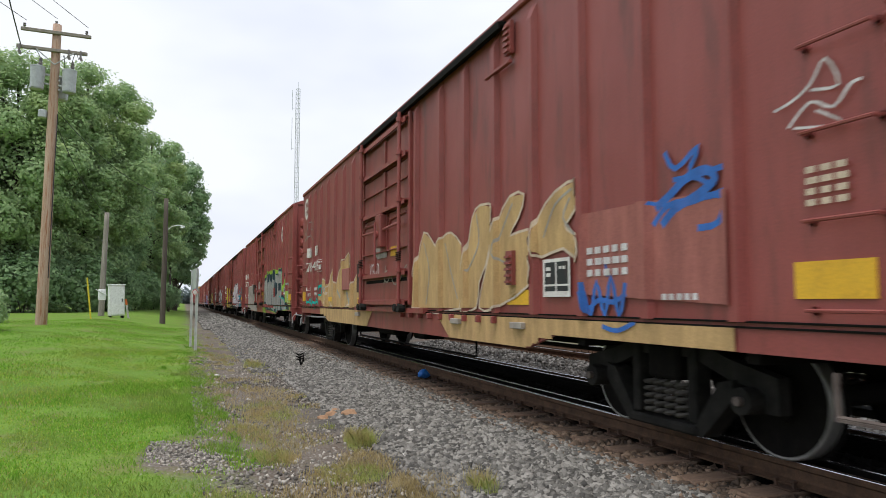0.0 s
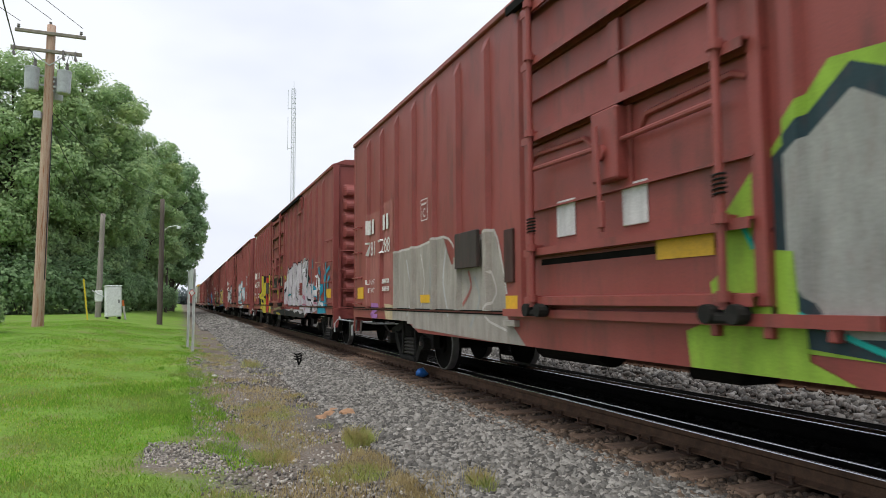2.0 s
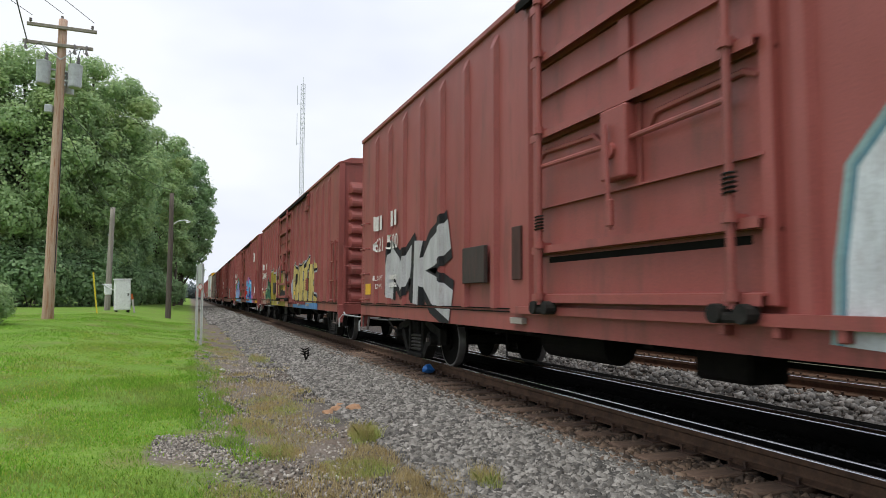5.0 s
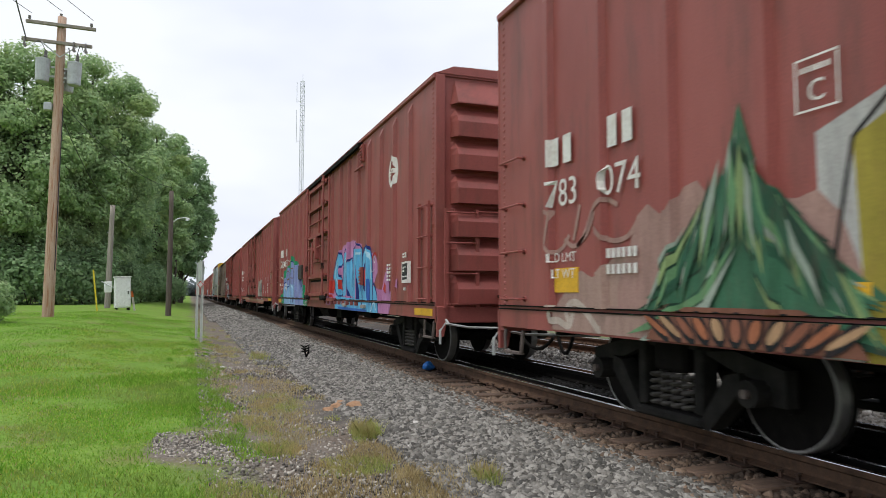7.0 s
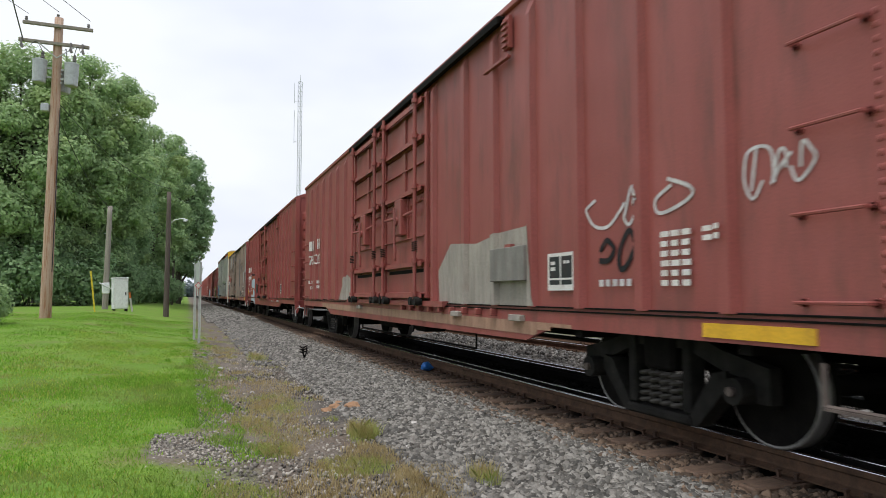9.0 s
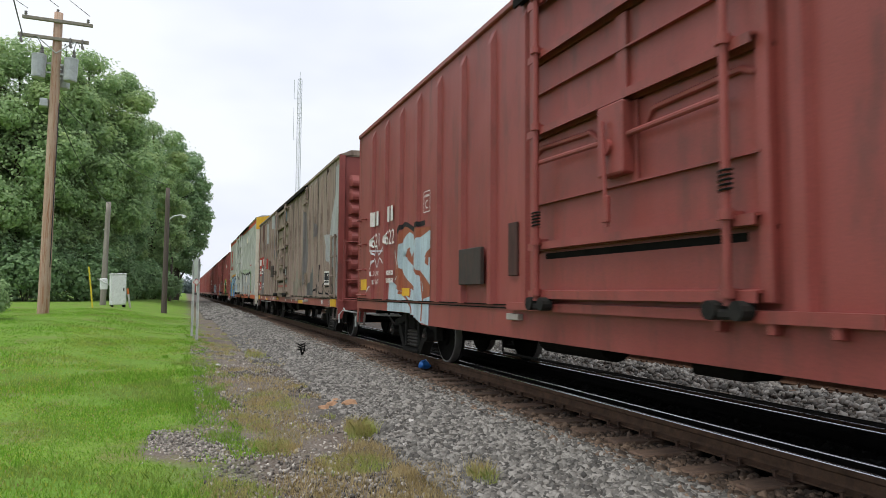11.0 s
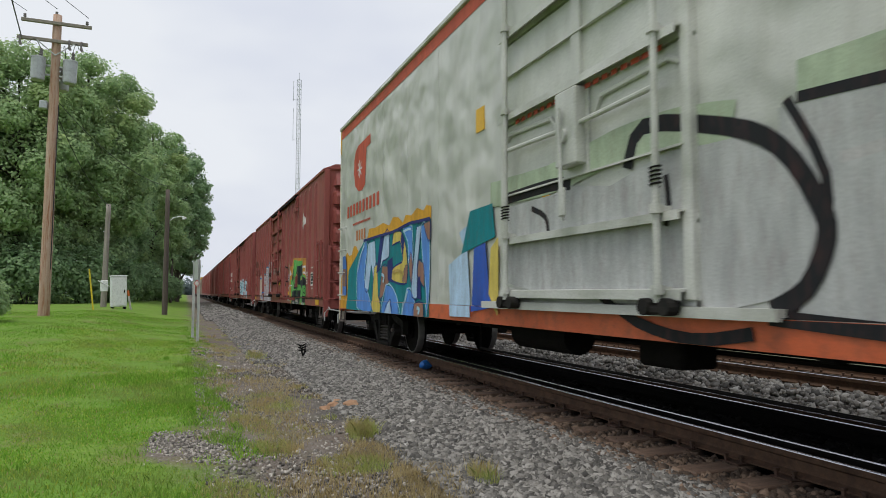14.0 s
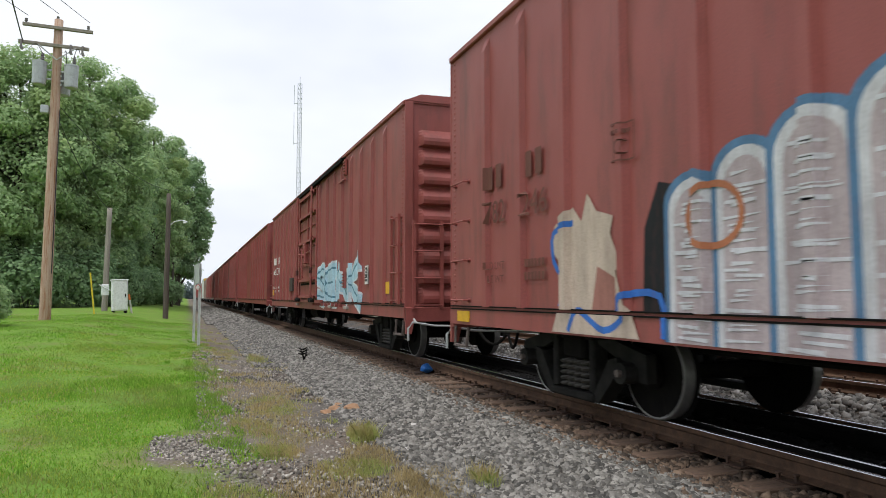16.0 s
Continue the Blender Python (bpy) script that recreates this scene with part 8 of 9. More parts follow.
s.flush("blue, yellow and brown letters with an orange cloud")
s.stroke([(-2.32, 2.43), (-3.78, 2.39), (-4.74, 2.38), (-6.2, 2.28), (-7.16, 2.37)], 0.28, MIST_G)
s.stroke([(-7.82, 2.33), (-8.05, 2.1), (-8.12, 1.77), (-8.03, 1.6), (-8.3, 1.32), (-8.33, 1.05)], 0.11, SPRAY_G)
s.fill([(-2.22, 1), (-2.18, 2.31), (-3.34, 2.24), (-4.47, 2.09), (-4.65, 2.32), (-6.14, 2.23), (-6.38, 2.16), (-6.77, 2.31), (-7.52, 2.28), (-7.87, 2.16), (-8.01, 1.88), (-7.86, 1.66), (-8.11, 1.37), (-8.13, 1.11), (-7.96, 0.88), (-7.14, 0.83), (-6.65, 0.95), (-5.53, 1)], SILV)
s.stroke([(-2.6, 1.92), (-3.57, 1.97), (-4.38, 1.8)], 0.07, GREY_L)
s.stroke([(-4.91, 2.04), (-5.53, 2.02), (-6.2, 2.04)], 0.07, GREY_L)
s.stroke([(-6.76, 2.03), (-7.34, 2.06), (-7.75, 1.86)], 0.08, GREY_L)
s.stroke([(-5.23, 1.28), (-5.81, 1.24), (-6.19, 1.26)], 0.07, GREY_L)
s.stroke([(-6.86, 1.2), (-7.5, 1.25), (-7.89, 1.15)], 0.08, GREY_L)
s.stroke([(-6.86, 1.69), (-7.34, 1.7), (-7.67, 1.72)], 0.06, GREY_L)
s.stroke([(-2.24, 2.35), (-2.5, 1.84), (-2.45, 1.4), (-2.22, 1)], 0.07, INK)
s.stroke([(-2.32, 2.34), (-3.78, 2.23), (-4.42, 2.09), (-4.67, 1.78), (-4.38, 1.58), (-4.78, 1.32), (-4.75, 1.04)], 0.07, INK)
s.stroke([(-3.54, 1.98), (-3.62, 1.57)], 0.05, INK)
s.stroke([(-3.36, 1.02), (-3.44, 1.42), (-3.79, 1.45)], 0.06, INK)
s.stroke([(-4.52, 2.48), (-4.74, 1.85), (-4.88, 1.47)], 0.05, INK)
s.stroke([(-4.6, 2.23), (-5.53, 2.19), (-6.26, 2.24), (-6.43, 2.11)], 0.09, INK)
s.stroke([(-6.41, 2.04), (-6.76, 2.21), (-7.34, 2.25), (-7.78, 2.23), (-7.99, 2.02), (-7.95, 1.75), (-7.78, 1.64), (-8.03, 1.47), (-8.1, 1.15), (-7.9, 0.9), (-7.32, 0.8), (-6.75, 0.87), (-6.48, 1.08)], 0.14, INK)
s.stroke([(-6.32, 1.89), (-6.6, 1.68), (-6.78, 1.53)], 0.07, INK)
s.stroke([(-6.13, 1.52), (-6.45, 1.38), (-6.6, 1.37)], 0.07, INK)
s.stroke([(-6.13, 1.52), (-6.38, 1.32), (-6.38, 1.09), (-5.94, 0.92), (-5.23, 0.88)], 0.07, INK)
s.stroke([(-4.83, 1.07), (-5.53, 0.89), (-6.31, 0.94)], 0.06, INK)
s.stroke([(-2.07, 1), (-3.13, 0.93), (-4.39, 0.85)], 0.10, INK)
s.stroke([(2.11, 2.34), (0.61, 2.29), (-0.53, 2.4), (-1.37, 2.38), (-1.81, 2.31)], 0.30, MIST_G)
s.fill([(1.58, 1.27), (1.57, 2.11), (0.56, 2.13), (0.19, 2.17), (-0.44, 2.07), (-1.18, 2.22), (-1.81, 2.2), (-2.22, 1.99), (-2.44, 1.54), (-2.31, 1.15), (-1.77, 1.05), (0.42, 1.09)], SILV)
s.stroke([(1.64, 2.22), (0.61, 2.23), (0.19, 2.19)], 0.13, INK)
s.stroke([(-0.69, 2.18), (-0.91, 2.48), (-1.76, 2.29), (-2.18, 2.07), (-2.44, 1.71), (-2.5, 1.47), (-2.35, 1.18), (-2.09, 1.04)], 0.13, INK)
s.stroke([(-0.25, 1.15), (-0.73, 0.92), (-1.38, 0.82), (-1.95, 0.89)], 0.09, INK)
s.stroke([(0.97, 2.04), (0.68, 1.92), (0.62, 1.74)], 0.06, INK)
s.stroke([(-1.17, 2.05), (-1.2, 1.83), (-1.16, 1.66)], 0.06, INK)
s.flush("silver letters with heavy black outlines and green spray")
s.piece("company_emblem")
RED_P = spray(0.50, 0.09, 0.05)
s.fill([(9.0, 4.36), (7.95, 4.40), (7.95, 4.20), (8.28, 4.18), (8.36, 3.42), (8.62, 3.33), (8.95, 3.35), (9.25, 3.5), (9.38, 3.8), (9.36, 4.1), (9.22, 4.28)], RED_P)
for a in range(0, 180, 45):
    s.stroke([(8.85 + 0.2 * math.cos(radians(a)), 3.82 + 0.2 * math.sin(radians(a))), (8.85 - 0.2 * math.cos(radians(a)), 3.82 - 0.2 * math.sin(radians(a)))], 0.04, WHT, soft=0)
s.mark(10.0, 7.15, 2.86, 3.12, 10, RED_P)
s.mark(9.1, 8.22, 2.28, 2.50, 4, spray(0.5, 0.2, 0.08))
s.bars(9.4, 7.9, 2.62, 2.70, 1, 16, RED_P)
s.flush("red painted company emblem and marks")
s.piece("stencilled_marks")
s.bars(-7.75, -8.85, 2.60, 2.70, 1, 14, RED_P)
s.bars(1.3, -1.2, 3.0, 3.08, 1, 18, RED_P)
s.rect(-8.5, -8.66, 1.07, 1.18, RED_S)
s.flush("small red stencilling")
for k, (word, size) in enumerate((("EXH", "17-0"), ("EXW", "10-6"), ("EW", "9-6"), ("L", "68-6"), ("W", "9-1"), ("H", "12-1"), ("FLR HT", "4-1"), ("CU FT", "7587"))):
    z = 2.05 - 0.08875 * k
    s.text(word, -8.48, -8.48 - 0.045 * len(word), z, z + 0.055, RED_P, "dimension_lettering")
    s.text(size, -8.9, -8.9 - 0.045 * len(size), z, z + 0.055, RED_P, "dimension_lettering")
for k, (word, size) in enumerate((("EXH W", "7-4"), ("EXW H", "5-4"), ("H", "16-10"), ("EMPTY C.G.", "5-5"))):
    z = 2.04 - 0.085 * k
    s.text(word, -9.26, -9.26 - 0.04 * len(word), z, z + 0.055, RED_P, "dimension_lettering")
    s.text(size, -9.71, -9.71 - 0.04 * len(size), z, z + 0.055, RED_P, "dimension_lettering")
s.block("notice_sign", -9.36, -9.92, 1.15, 1.43, 0.012, INK, "yellow notice sign with a black border", None, 0.0)
s.block("notice_sign", -9.38, -9.90, 1.17, 1.41, 0.018, YELLOW, "", None, 0.0)
s.text("THIS CAR", -9.48, -9.80, 1.31, 1.37, INK, "notice_lettering", HALF_W + 0.02)
s.text("EXCEEDS HEIGHT", -9.41, -9.87, 1.21, 1.27, INK, "notice_lettering", HALF_W + 0.02)
s.block("notice_sign", 2.55, 2.3, 3.2, 3.5, 0.012, YELLOW, "yellow notice", None, 0.0)
for q in ((-3.3, -3.42, 1.15, 1.5), (-6.6, -6.72, 1.12, 1.55), (0.75, 0.6, 1.9, 2.3)):
    s.sticker(*q)
for y, z in ((-5.6, 4.1), (-5.6, 1.75)):
    bm = bmesh.new()
    for k in range(4):
        add_box(bm, (-HALF_W - 0.07, y - 0.12, z + 0.09 * k), (-HALF_W, y + 0.12, z + 0.09 * k + 0.035))
    add_box(bm, (-HALF_W - 0.03, y - 0.16, z - 0.03), (-HALF_W + 0.002, y + 0.16, z + 0.36))
    part("door_stop", bm, CREAM, s.car)
for y in (4.0, 5.5, 7.0, 8.5, -3.6, -5.1, -6.6, -8.1, -9.4):
    bm = bmesh.new()
    add_box(bm, (-HALF_W - 0.003, y - 0.035, 1.03), (-HALF_W + 0.002, y + 0.035, 4.83))
    part("panel_seam", bm, BODY_OF[s.car.name], s.car)
for row, words in enumerate(("NO RUNNING BOARD",)):
    cu = bpy.data.curves.new("roof_notice", "FONT")
    cu.body, cu.size, cu.align_x = words, 0.17, "CENTER"
    tmp = new("roof_notice", cu)
    me = bpy.data.meshes.new_from_object(tmp.evaluated_get(bpy.context.evaluated_depsgraph_get()))
    bpy.data.objects.remove(tmp)
    me.materials.clear()
    me.materials.append(INK)
    share("roof_notice", me, s.car, pose(0, -10.75 - 0.052, 4.72, 90, 0, 0))

# car k: dark green letters, white letters
s = Side("k")
s.fill([(-3.46, 0.73), (-3.58, 1.92), (-4.02, 2.34), (-4.45, 2.33), (-5.33, 2.28), (-6.2, 2.25), (-6.7, 2.23), (-6.69, 1.55), (-6.37, 1.75), (-4.33, 0.97)], AMBER)
s.fill([(-3.76, 0.73), (-3.74, 1.59), (-4.22, 2.25), (-4.67, 2.25), (-5.3, 2.18), (-6.22, 2.18), (-6.42, 2.2), (-6.43, 1.77), (-6.69, 1.6), (-6.66, 0.74), (-5.98, 0.72), (-4.33, 0.74)], SPRAY_G)
s.fill([(-3.8, 1.69), (-4.26, 2.18), (-4.62, 2.18), (-4.57, 1.25), (-4.11, 1.26), (-4.06, 1.61), (-3.93, 1.52)], PINE)
s.fill([(-4.65, 1.29), (-4.71, 1.8), (-4.89, 2.02), (-5.29, 2.11), (-5.31, 1.49), (-5.15, 1.49), (-4.94, 1.42), (-4.96, 1.25)], PINE)
s.fill([(-4.73, 1.59), (-4.77, 1.77), (-4.94, 1.84), (-4.92, 1.67)], AMBER)
s.fill([(-5.41, 2), (-6.23, 2.1), (-6.31, 1.77), (-6.02, 1.72), (-5.65, 1.69), (-5.65, 1.54), (-6.02, 1.58), (-6.38, 1.72), (-6.69, 1.54), (-6.66, 0.85), (-6.07, 0.85), (-5.86, 1.01), (-6.24, 1.14), (-6, 1.23), (-5.92, 1.3), (-5.43, 1.48)], PINE)
s.fill([(-5.68, 1.56), (-5.71, 1.65), (-5.88, 1.63), (-5.83, 1.57)], AMBER)
s.fill([(-6.04, 1.27), (-6.13, 1.35), (-6.26, 1.33), (-6.24, 1.23)], AMBER)
s.fill([(-3.82, 0.74), (-3.88, 1.2), (-4.79, 1.24), (-5.73, 1.23), (-5.56, 0.73), (-4.78, 0.78)], PINE)
s.fill([(-5.56, 0.72), (-5.82, 1.19), (-6.04, 1.02), (-6.01, 0.72)], SPRAY_G)
s.fill([(-5.65, 0.73), (-5.75, 0.87), (-5.95, 0.74)], AMBER)
s.stroke([(-5.35, 2.1), (-5.31, 1.65), (-5.39, 1.48), (-5.62, 1.35)], 0.05, SPRAY_G)
s.stroke([(-4.66, 2.22), (-4.62, 1.72), (-4.79, 1.25), (-4.74, 0.81)], 0.05, SPRAY_G)
s.stroke([(-6.57, 1.36), (-6.66, 1.28), (-6.66, 1.13), (-6.56, 1.08), (-6.49, 1.16), (-6.5, 1.3), (-6.57, 1.36)], 0.07, SPRAY_G)
s.stroke([(-6.61, 1.27), (-6.55, 1.25), (-6.56, 1.18), (-6.62, 1.18)], 0.05, SPRAY_G)
s.stroke([(-4.06, 0.85), (-4.12, 0.74), (-4.21, 0.85), (-4.29, 0.74), (-4.41, 0.86), (-4.55, 0.79)], 0.03, WHITE_S)
s.stroke([(-4.9, 0.81), (-4.98, 0.76), (-5.07, 0.83), (-5.16, 0.76), (-5.28, 0.84), (-5.45, 0.77)], 0.03, WHITE_S)
s.stroke([(-6.02, 0.85), (-6.06, 0.75), (-6.15, 0.85), (-6.22, 0.76), (-6.34, 0.86), (-6.44, 0.77), (-6.61, 0.86)], 0.035, WHITE_S)
s.stroke([(-3.64, 2.13), (-3.73, 1.8), (-3.6, 1.43), (-3.69, 1.06)], 0.05, WHITE_S)
s.stroke([(-3.52, 1.38), (-3.87, 1.42)], 0.04, WHITE_S)
s.stroke([(-6.44, 1.93), (-6.56, 1.97), (-6.67, 1.92), (-6.68, 1.73), (-6.52, 1.79)], 0.06, WHITE_S)
s.stroke([(-1.96, 2.11), (-1.88, 1.8), (-2.2, 1.42), (-2.51, 1.65), (-2.47, 2.02), (-2.16, 2.12), (-1.96, 2.11)], 0.04, INK)
s.fill([(-2.15, 1.73), (-2.46, 1.94), (-2.79, 1.93), (-2.78, 1.66), (-2.39, 1.62)], INK)
s.stroke([(-2.58, 2.05), (-2.8, 2.07), (-2.99, 1.9), (-2.93, 1.61), (-2.67, 1.56)], 0.04, INK)
s.stroke([(-2.84, 1.77), (-3.03, 1.8), (-2.9, 1.61), (-3.16, 1.66)], 0.025, WHITE_S)
s.stroke([(-2.89, 1.28), (-2.99, 1.35), (-3.14, 1.24)], 0.03, WHITE_S)
s.stroke([(-2.95, 2.21), (-2.99, 1.97), (-3.16, 1.85), (-3.38, 1.94), (-3.42, 2.14)], 0.04, OLIVE)
s.stroke([(1.17, 2.07), (0.93, 1.91), (0.85, 2.11), (0.63, 1.88), (0.55, 2.07)], 0.03, WHITE_S)
s.stroke([(-0.41, 2.37), (-0.46, 1.96), (-0.68, 2.21), (-0.78, 1.92), (-0.98, 2.27)], 0.03, WHITE_S)
s.flush("dark green letters with lime and amber edges")
SILVER, MAUVE_G, EDGE_B, STREAK = spray(0.56, 0.56, 0.58), spray(0.43, 0.36, 0.37), spray(0.09, 0.19, 0.32), spray(0.58, 0.58, 0.61)
FINGERS = ((4.72, 0.26, 2.02), (4.22, 0.25, 2.16), (3.68, 0.29, 2.28), (3.08, 0.31, 2.40), (2.48, 0.30, 2.48))
s.fill([(5.32, 0.98), (5.05, 0.98), (4.85, 1.5), (4.9, 2.0), (5.1, 2.05), (5.28, 1.7)], INK)
for yc, hw, top in FINGERS:
    for mat, g, dz in ((EDGE_B, 1.22, 0.06), (SILVER, 1.02, 0.0), (MAUVE_G, 0.78, -0.07)):
        arch = [(yc + hw * g * math.cos(math.pi * i / 10), top + dz - hw * 0.9 + hw * 0.9 * math.sin(math.pi * i / 10)) for i in range(11)]
        s.fill([(yc + hw * g, 0.80)] + arch + [(yc - hw * g, 0.80)], mat)
rk = random.Random(12)
for yc, hw, top in FINGERS:
    for k in range(26):
        z = 0.84 + (top - 1.05) * k / 25 + rk.uniform(-0.03, 0.03)
        a, b, th = yc + hw * rk.uniform(0.3, 0.8), yc - hw * rk.uniform(0.1, 0.8), rk.uniform(0.010, 0.022)
        s.fill([(a, z), (b, z + rk.uniform(-0.02, 0.03)), (b, z + th), (a, z + th * 1.4)], STREAK, step=False)
s.layer += 0.001
CREAM_T = spray(0.52, 0.42, 0.34)
s.fill([(6.75, 0.80), (5.35, 0.80), (5.5, 1.1), (5.62, 1.45), (5.75, 1.7), (5.7, 1.85), (5.95, 1.92), (6.1, 2.1), (6.2, 1.85), (6.35, 2.0), (6.7, 1.85), (6.75, 1.6), (6.5, 1.4), (6.6, 1.1)], CREAM_T)
s.fill([(6.05, 1.02), (5.62, 1.02), (5.66, 1.3), (5.95, 1.42)], spray(0.33, 0.15, 0.12))
s.stroke([(6.35, 1.85), (6.72, 1.78), (6.72, 1.5), (6.55, 1.3), (6.62, 1.05)], 0.06, BLUE_S)
s.stroke([(6.45, 0.82), (6.3, 1.02), (6.1, 0.95), (5.85, 0.85), (5.6, 0.95), (5.55, 1.15), (5.1, 1.15), (5.05, 0.82)], 0.06, BLUE_S)
s.stroke([(4.5 + 0.26 * math.cos(a), 1.72 + 0.22 * math.sin(a)) for a in [2 * math.pi * i / 12 for i in range(12)]], 0.05, spray(0.42, 0.16, 0.08), closed=True)
s.flush("streaky silver and mauve shapes with blue edges")

stencils(s, "782", "246", plate_letter="C", py=5.5, pz=2.45, ink=spray(0.15, 0.06, 0.045))
s.herald(-6.24, 3.4, 0.32)
s.plate(-7.7, -8.22, 1.36, 1.75)
s.piece("stencilled_marks")
s.bars(-6.95, -7.3, 1.4, 1.8, 5, 2, STENCIL)
s.bars(-7.8, -8.15, 1.24, 1.32, 1, 5, STENCIL)
s.bars(-7.75, -8.2, 1.85, 1.93, 1, 4, STENCIL)
s.flush()
for q in ((9.3, 8.9, 0.82, 0.96), (-8.47, -8.98, 0.82, 0.96), (2.3, 1.8, 1.1, 1.22), (-2.6, -3.3, 1.08, 1.2), (-0.6, -1.0, 1.45, 1.55)):
    s.sticker(*q)
fittings(s, 1.85, hatch=False)

# car l: pale blue tag
s = Side("l")
s.letters("SENK", -1.6, -6.6, 0.80, 2.2, 0.5, spray(0.40, 0.58, 0.66), spray(0.62, 0.66, 0.68), 0.05, shine=spray(0.10, 0.22, 0.28), seed=5)
s.flush("pale blue letters")
stencils(s, "621", "318")
s.plate(-6.9, -7.4, 1.4, 1.78)
for q in ((9.3, 8.9, 1.2, 1.42), (-8.2, -8.8, 1.2, 1.42)):
    s.sticker(*q)
fittings(s)

# handbrake wheels on the leading ends
for key in ("c", "f", "i", "l", "b"):
    car = CARS[key]
    bm = bmesh.new()
    hub = Vector((0.25, -9.55 - 0.30, 2.0))
    n = 20
    pts = [hub + Vector((0.27 * math.cos(2 * math.pi * i / n), 0, 0.27 * math.sin(2 * math.pi * i / n))) for i in range(n + 1)]
    add_path(bm, pts, 0.018, 6)
    for i in range(5):
        a = 2 * math.pi * i / 5
        add_rod(bm, hub, hub + Vector((0.27 * math.cos(a), 0, 0.27 * math.sin(a))), 0.014, 6)
    add_rod(bm, hub, hub + Vector((0, 0.25, 0)), 0.04, 8)
    add_box(bm, hub + Vector((-0.16, 0.10, -0.3)), hub + Vector((0.16, 0.26, 0.2)), 0.03)
    part("handbrake_wheel", bm, BLACK_IRON, car, "black handbrake wheel and gear housing")


# ---- things beside the line ----
def tapered(bm, h, r0, r1, seed, sides=14, k=10):
    rings = []
    for i in range(k + 1):
        f = i / k
        r = r0 + (r1 - r0) * f
        ox, oy = 0.02 * math.sin(3 * f + seed), 0.02 * math.cos(4 * f + seed)
        rings.append([bm.verts.new((ox + r * math.cos(a), oy + r * math.sin(a), h * f)) for a in [2 * math.pi * j / sides for j in range(sides)]])
    for p, q in zip(rings, rings[1:]):
        for j in range(sides):
            bm.faces.new([p[j], p[(j + 1) % sides], q[(j + 1) % sides], q[j]])
    bm.faces.new(rings[-1])


def utility_pole(x, y, r0, r1, h, lean, mat, label):
    ob = tagged(new("utility_pole"), label, "utility pole")
    ob.matrix_basis = pose(x, y, float(ground_z(x, y)) - 0.1, 0, lean, 0)
    bm = bmesh.new()
    tapered(bm, h, r0, r1, x)
    part("shaft", bm, mat, ob, smooth=True)
    return ob


def insulator(parent, x, y, z):
    bm = bmesh.new()
    for dz, r in ((0.0, 0.03), (0.05, 0.055), (0.09, 0.035), (0.12, 0.05)):
        add_rod(bm, (x, y, z + dz), (x, y, z + dz + 0.035), r, 10)
    part("insulator", bm, PORCELAIN, parent)


def main_pole():
    ob = utility_pole(-4.86, 28.4, 0.20, 0.15, 11.35, 0.6, POLE_WOOD, "tall brown wooden utility pole with crossarms and transformers")
    for z, y, dx in ((10.98, -0.16, 0.0), (10.30, -0.16, -0.10)):
        bm = bmesh.new()
        add_box(bm, (-1.16 + dx, y - 0.055, z - 0.06), (1.16 + dx, y + 0.055, z + 0.06), 0.012)
        part("crossarm", bm, GREY_WOOD, ob)
    for s in (-1, 1):
        bm = bmesh.new()
        add_rod(bm, (s * 0.62, -0.22, 10.26), (0, -0.20, 9.75), 0.022, 6)
        part("arm_brace", bm, GALV, ob)
    for x in (-1.05, 1.0):
        insulator(ob, x, -0.16, 11.04)
    insulator(ob, -0.05, 0.0, 11.32)
    for x in (-1.15, 0.45, 0.85):
        bm = bmesh.new()
        add_rod(bm, (x, -0.26, 10.02), (x, -0.26, 10.36), 0.035, 8)
        add_rod(bm, (x, -0.30, 10.10), (x + 0.05, -0.30, 9.98), 0.05, 8)
        part("fuse_cutout", bm, PORCELAIN, ob)
    for x, y, z in ((-0.55, -0.12, 8.80), (0.50, -0.12, 8.78), (0.18, 0.42, 8.62)):
        bm = bmesh.new()
        add_rod(bm, (x, y, z), (x, y, z + 0.78), 0.23, 20, 0.245)
        add_rod(bm, (x, y, z + 0.78), (x, y, z + 0.83), 0.255, 20)
        add_rod(bm, (x, y, z + 0.83), (x, y, z + 0.88), 0.24, 20, 0.12)
        add_rod(bm, (x, y, z - 0.03), (x, y, z), 0.21, 20)
        tank = part("transformer", bm, TANK, ob, "grey cylindrical transformer tank", smooth=False)
        bm = bmesh.new()
        for dz, r in ((0.86, 0.05), (0.93, 0.07), (1.0, 0.05), (1.07, 0.06), (1.13, 0.035)):
            add_rod(bm, (x + 0.08, y, z + dz), (x + 0.08, y, z + dz + 0.05), r, 10)
        part("bushing", bm, PORCELAIN, tank)
        bm = bmesh.new()
        for dz in (0.2, 0.55):
            add_box(bm, (min(x, 0) if x < 0 else 0.1, -0.06, z + dz), (max(x, 0) if x > 0 else -0.1, 0.0, z + dz + 0.07))
        part("bracket", bm, GALV, tank)
        bm = bmesh.new()
        top, end = Vector((x + 0.08, y, z + 1.15)), Vector((x * 1.6, -0.26, 10.0))
        add_path(bm, [top.lerp(end, f) + Vector((0, -0.1, 0.28 * math.sin(math.pi * f))) for f in (0, 0.2, 0.4, 0.6, 0.8, 1)], 0.012, 5)
        part("jumper_wire", bm, WIRE, ob)
    bm = bmesh.new()
    add_box(bm, (-0.45, -0.2, 7.72), (-0.18, 0.05, 8.02), 0.03)
    part("meter_box", bm, TANK, ob, "small grey box on the pole")
    bm = bmesh.new()
    add_path(bm, [(0.18, -0.12, z) for z in (7.9, 6.5, 5.0, 3.5, 1.8)], 0.018, 6)
    part("ground_wire", bm, WIRE, ob)


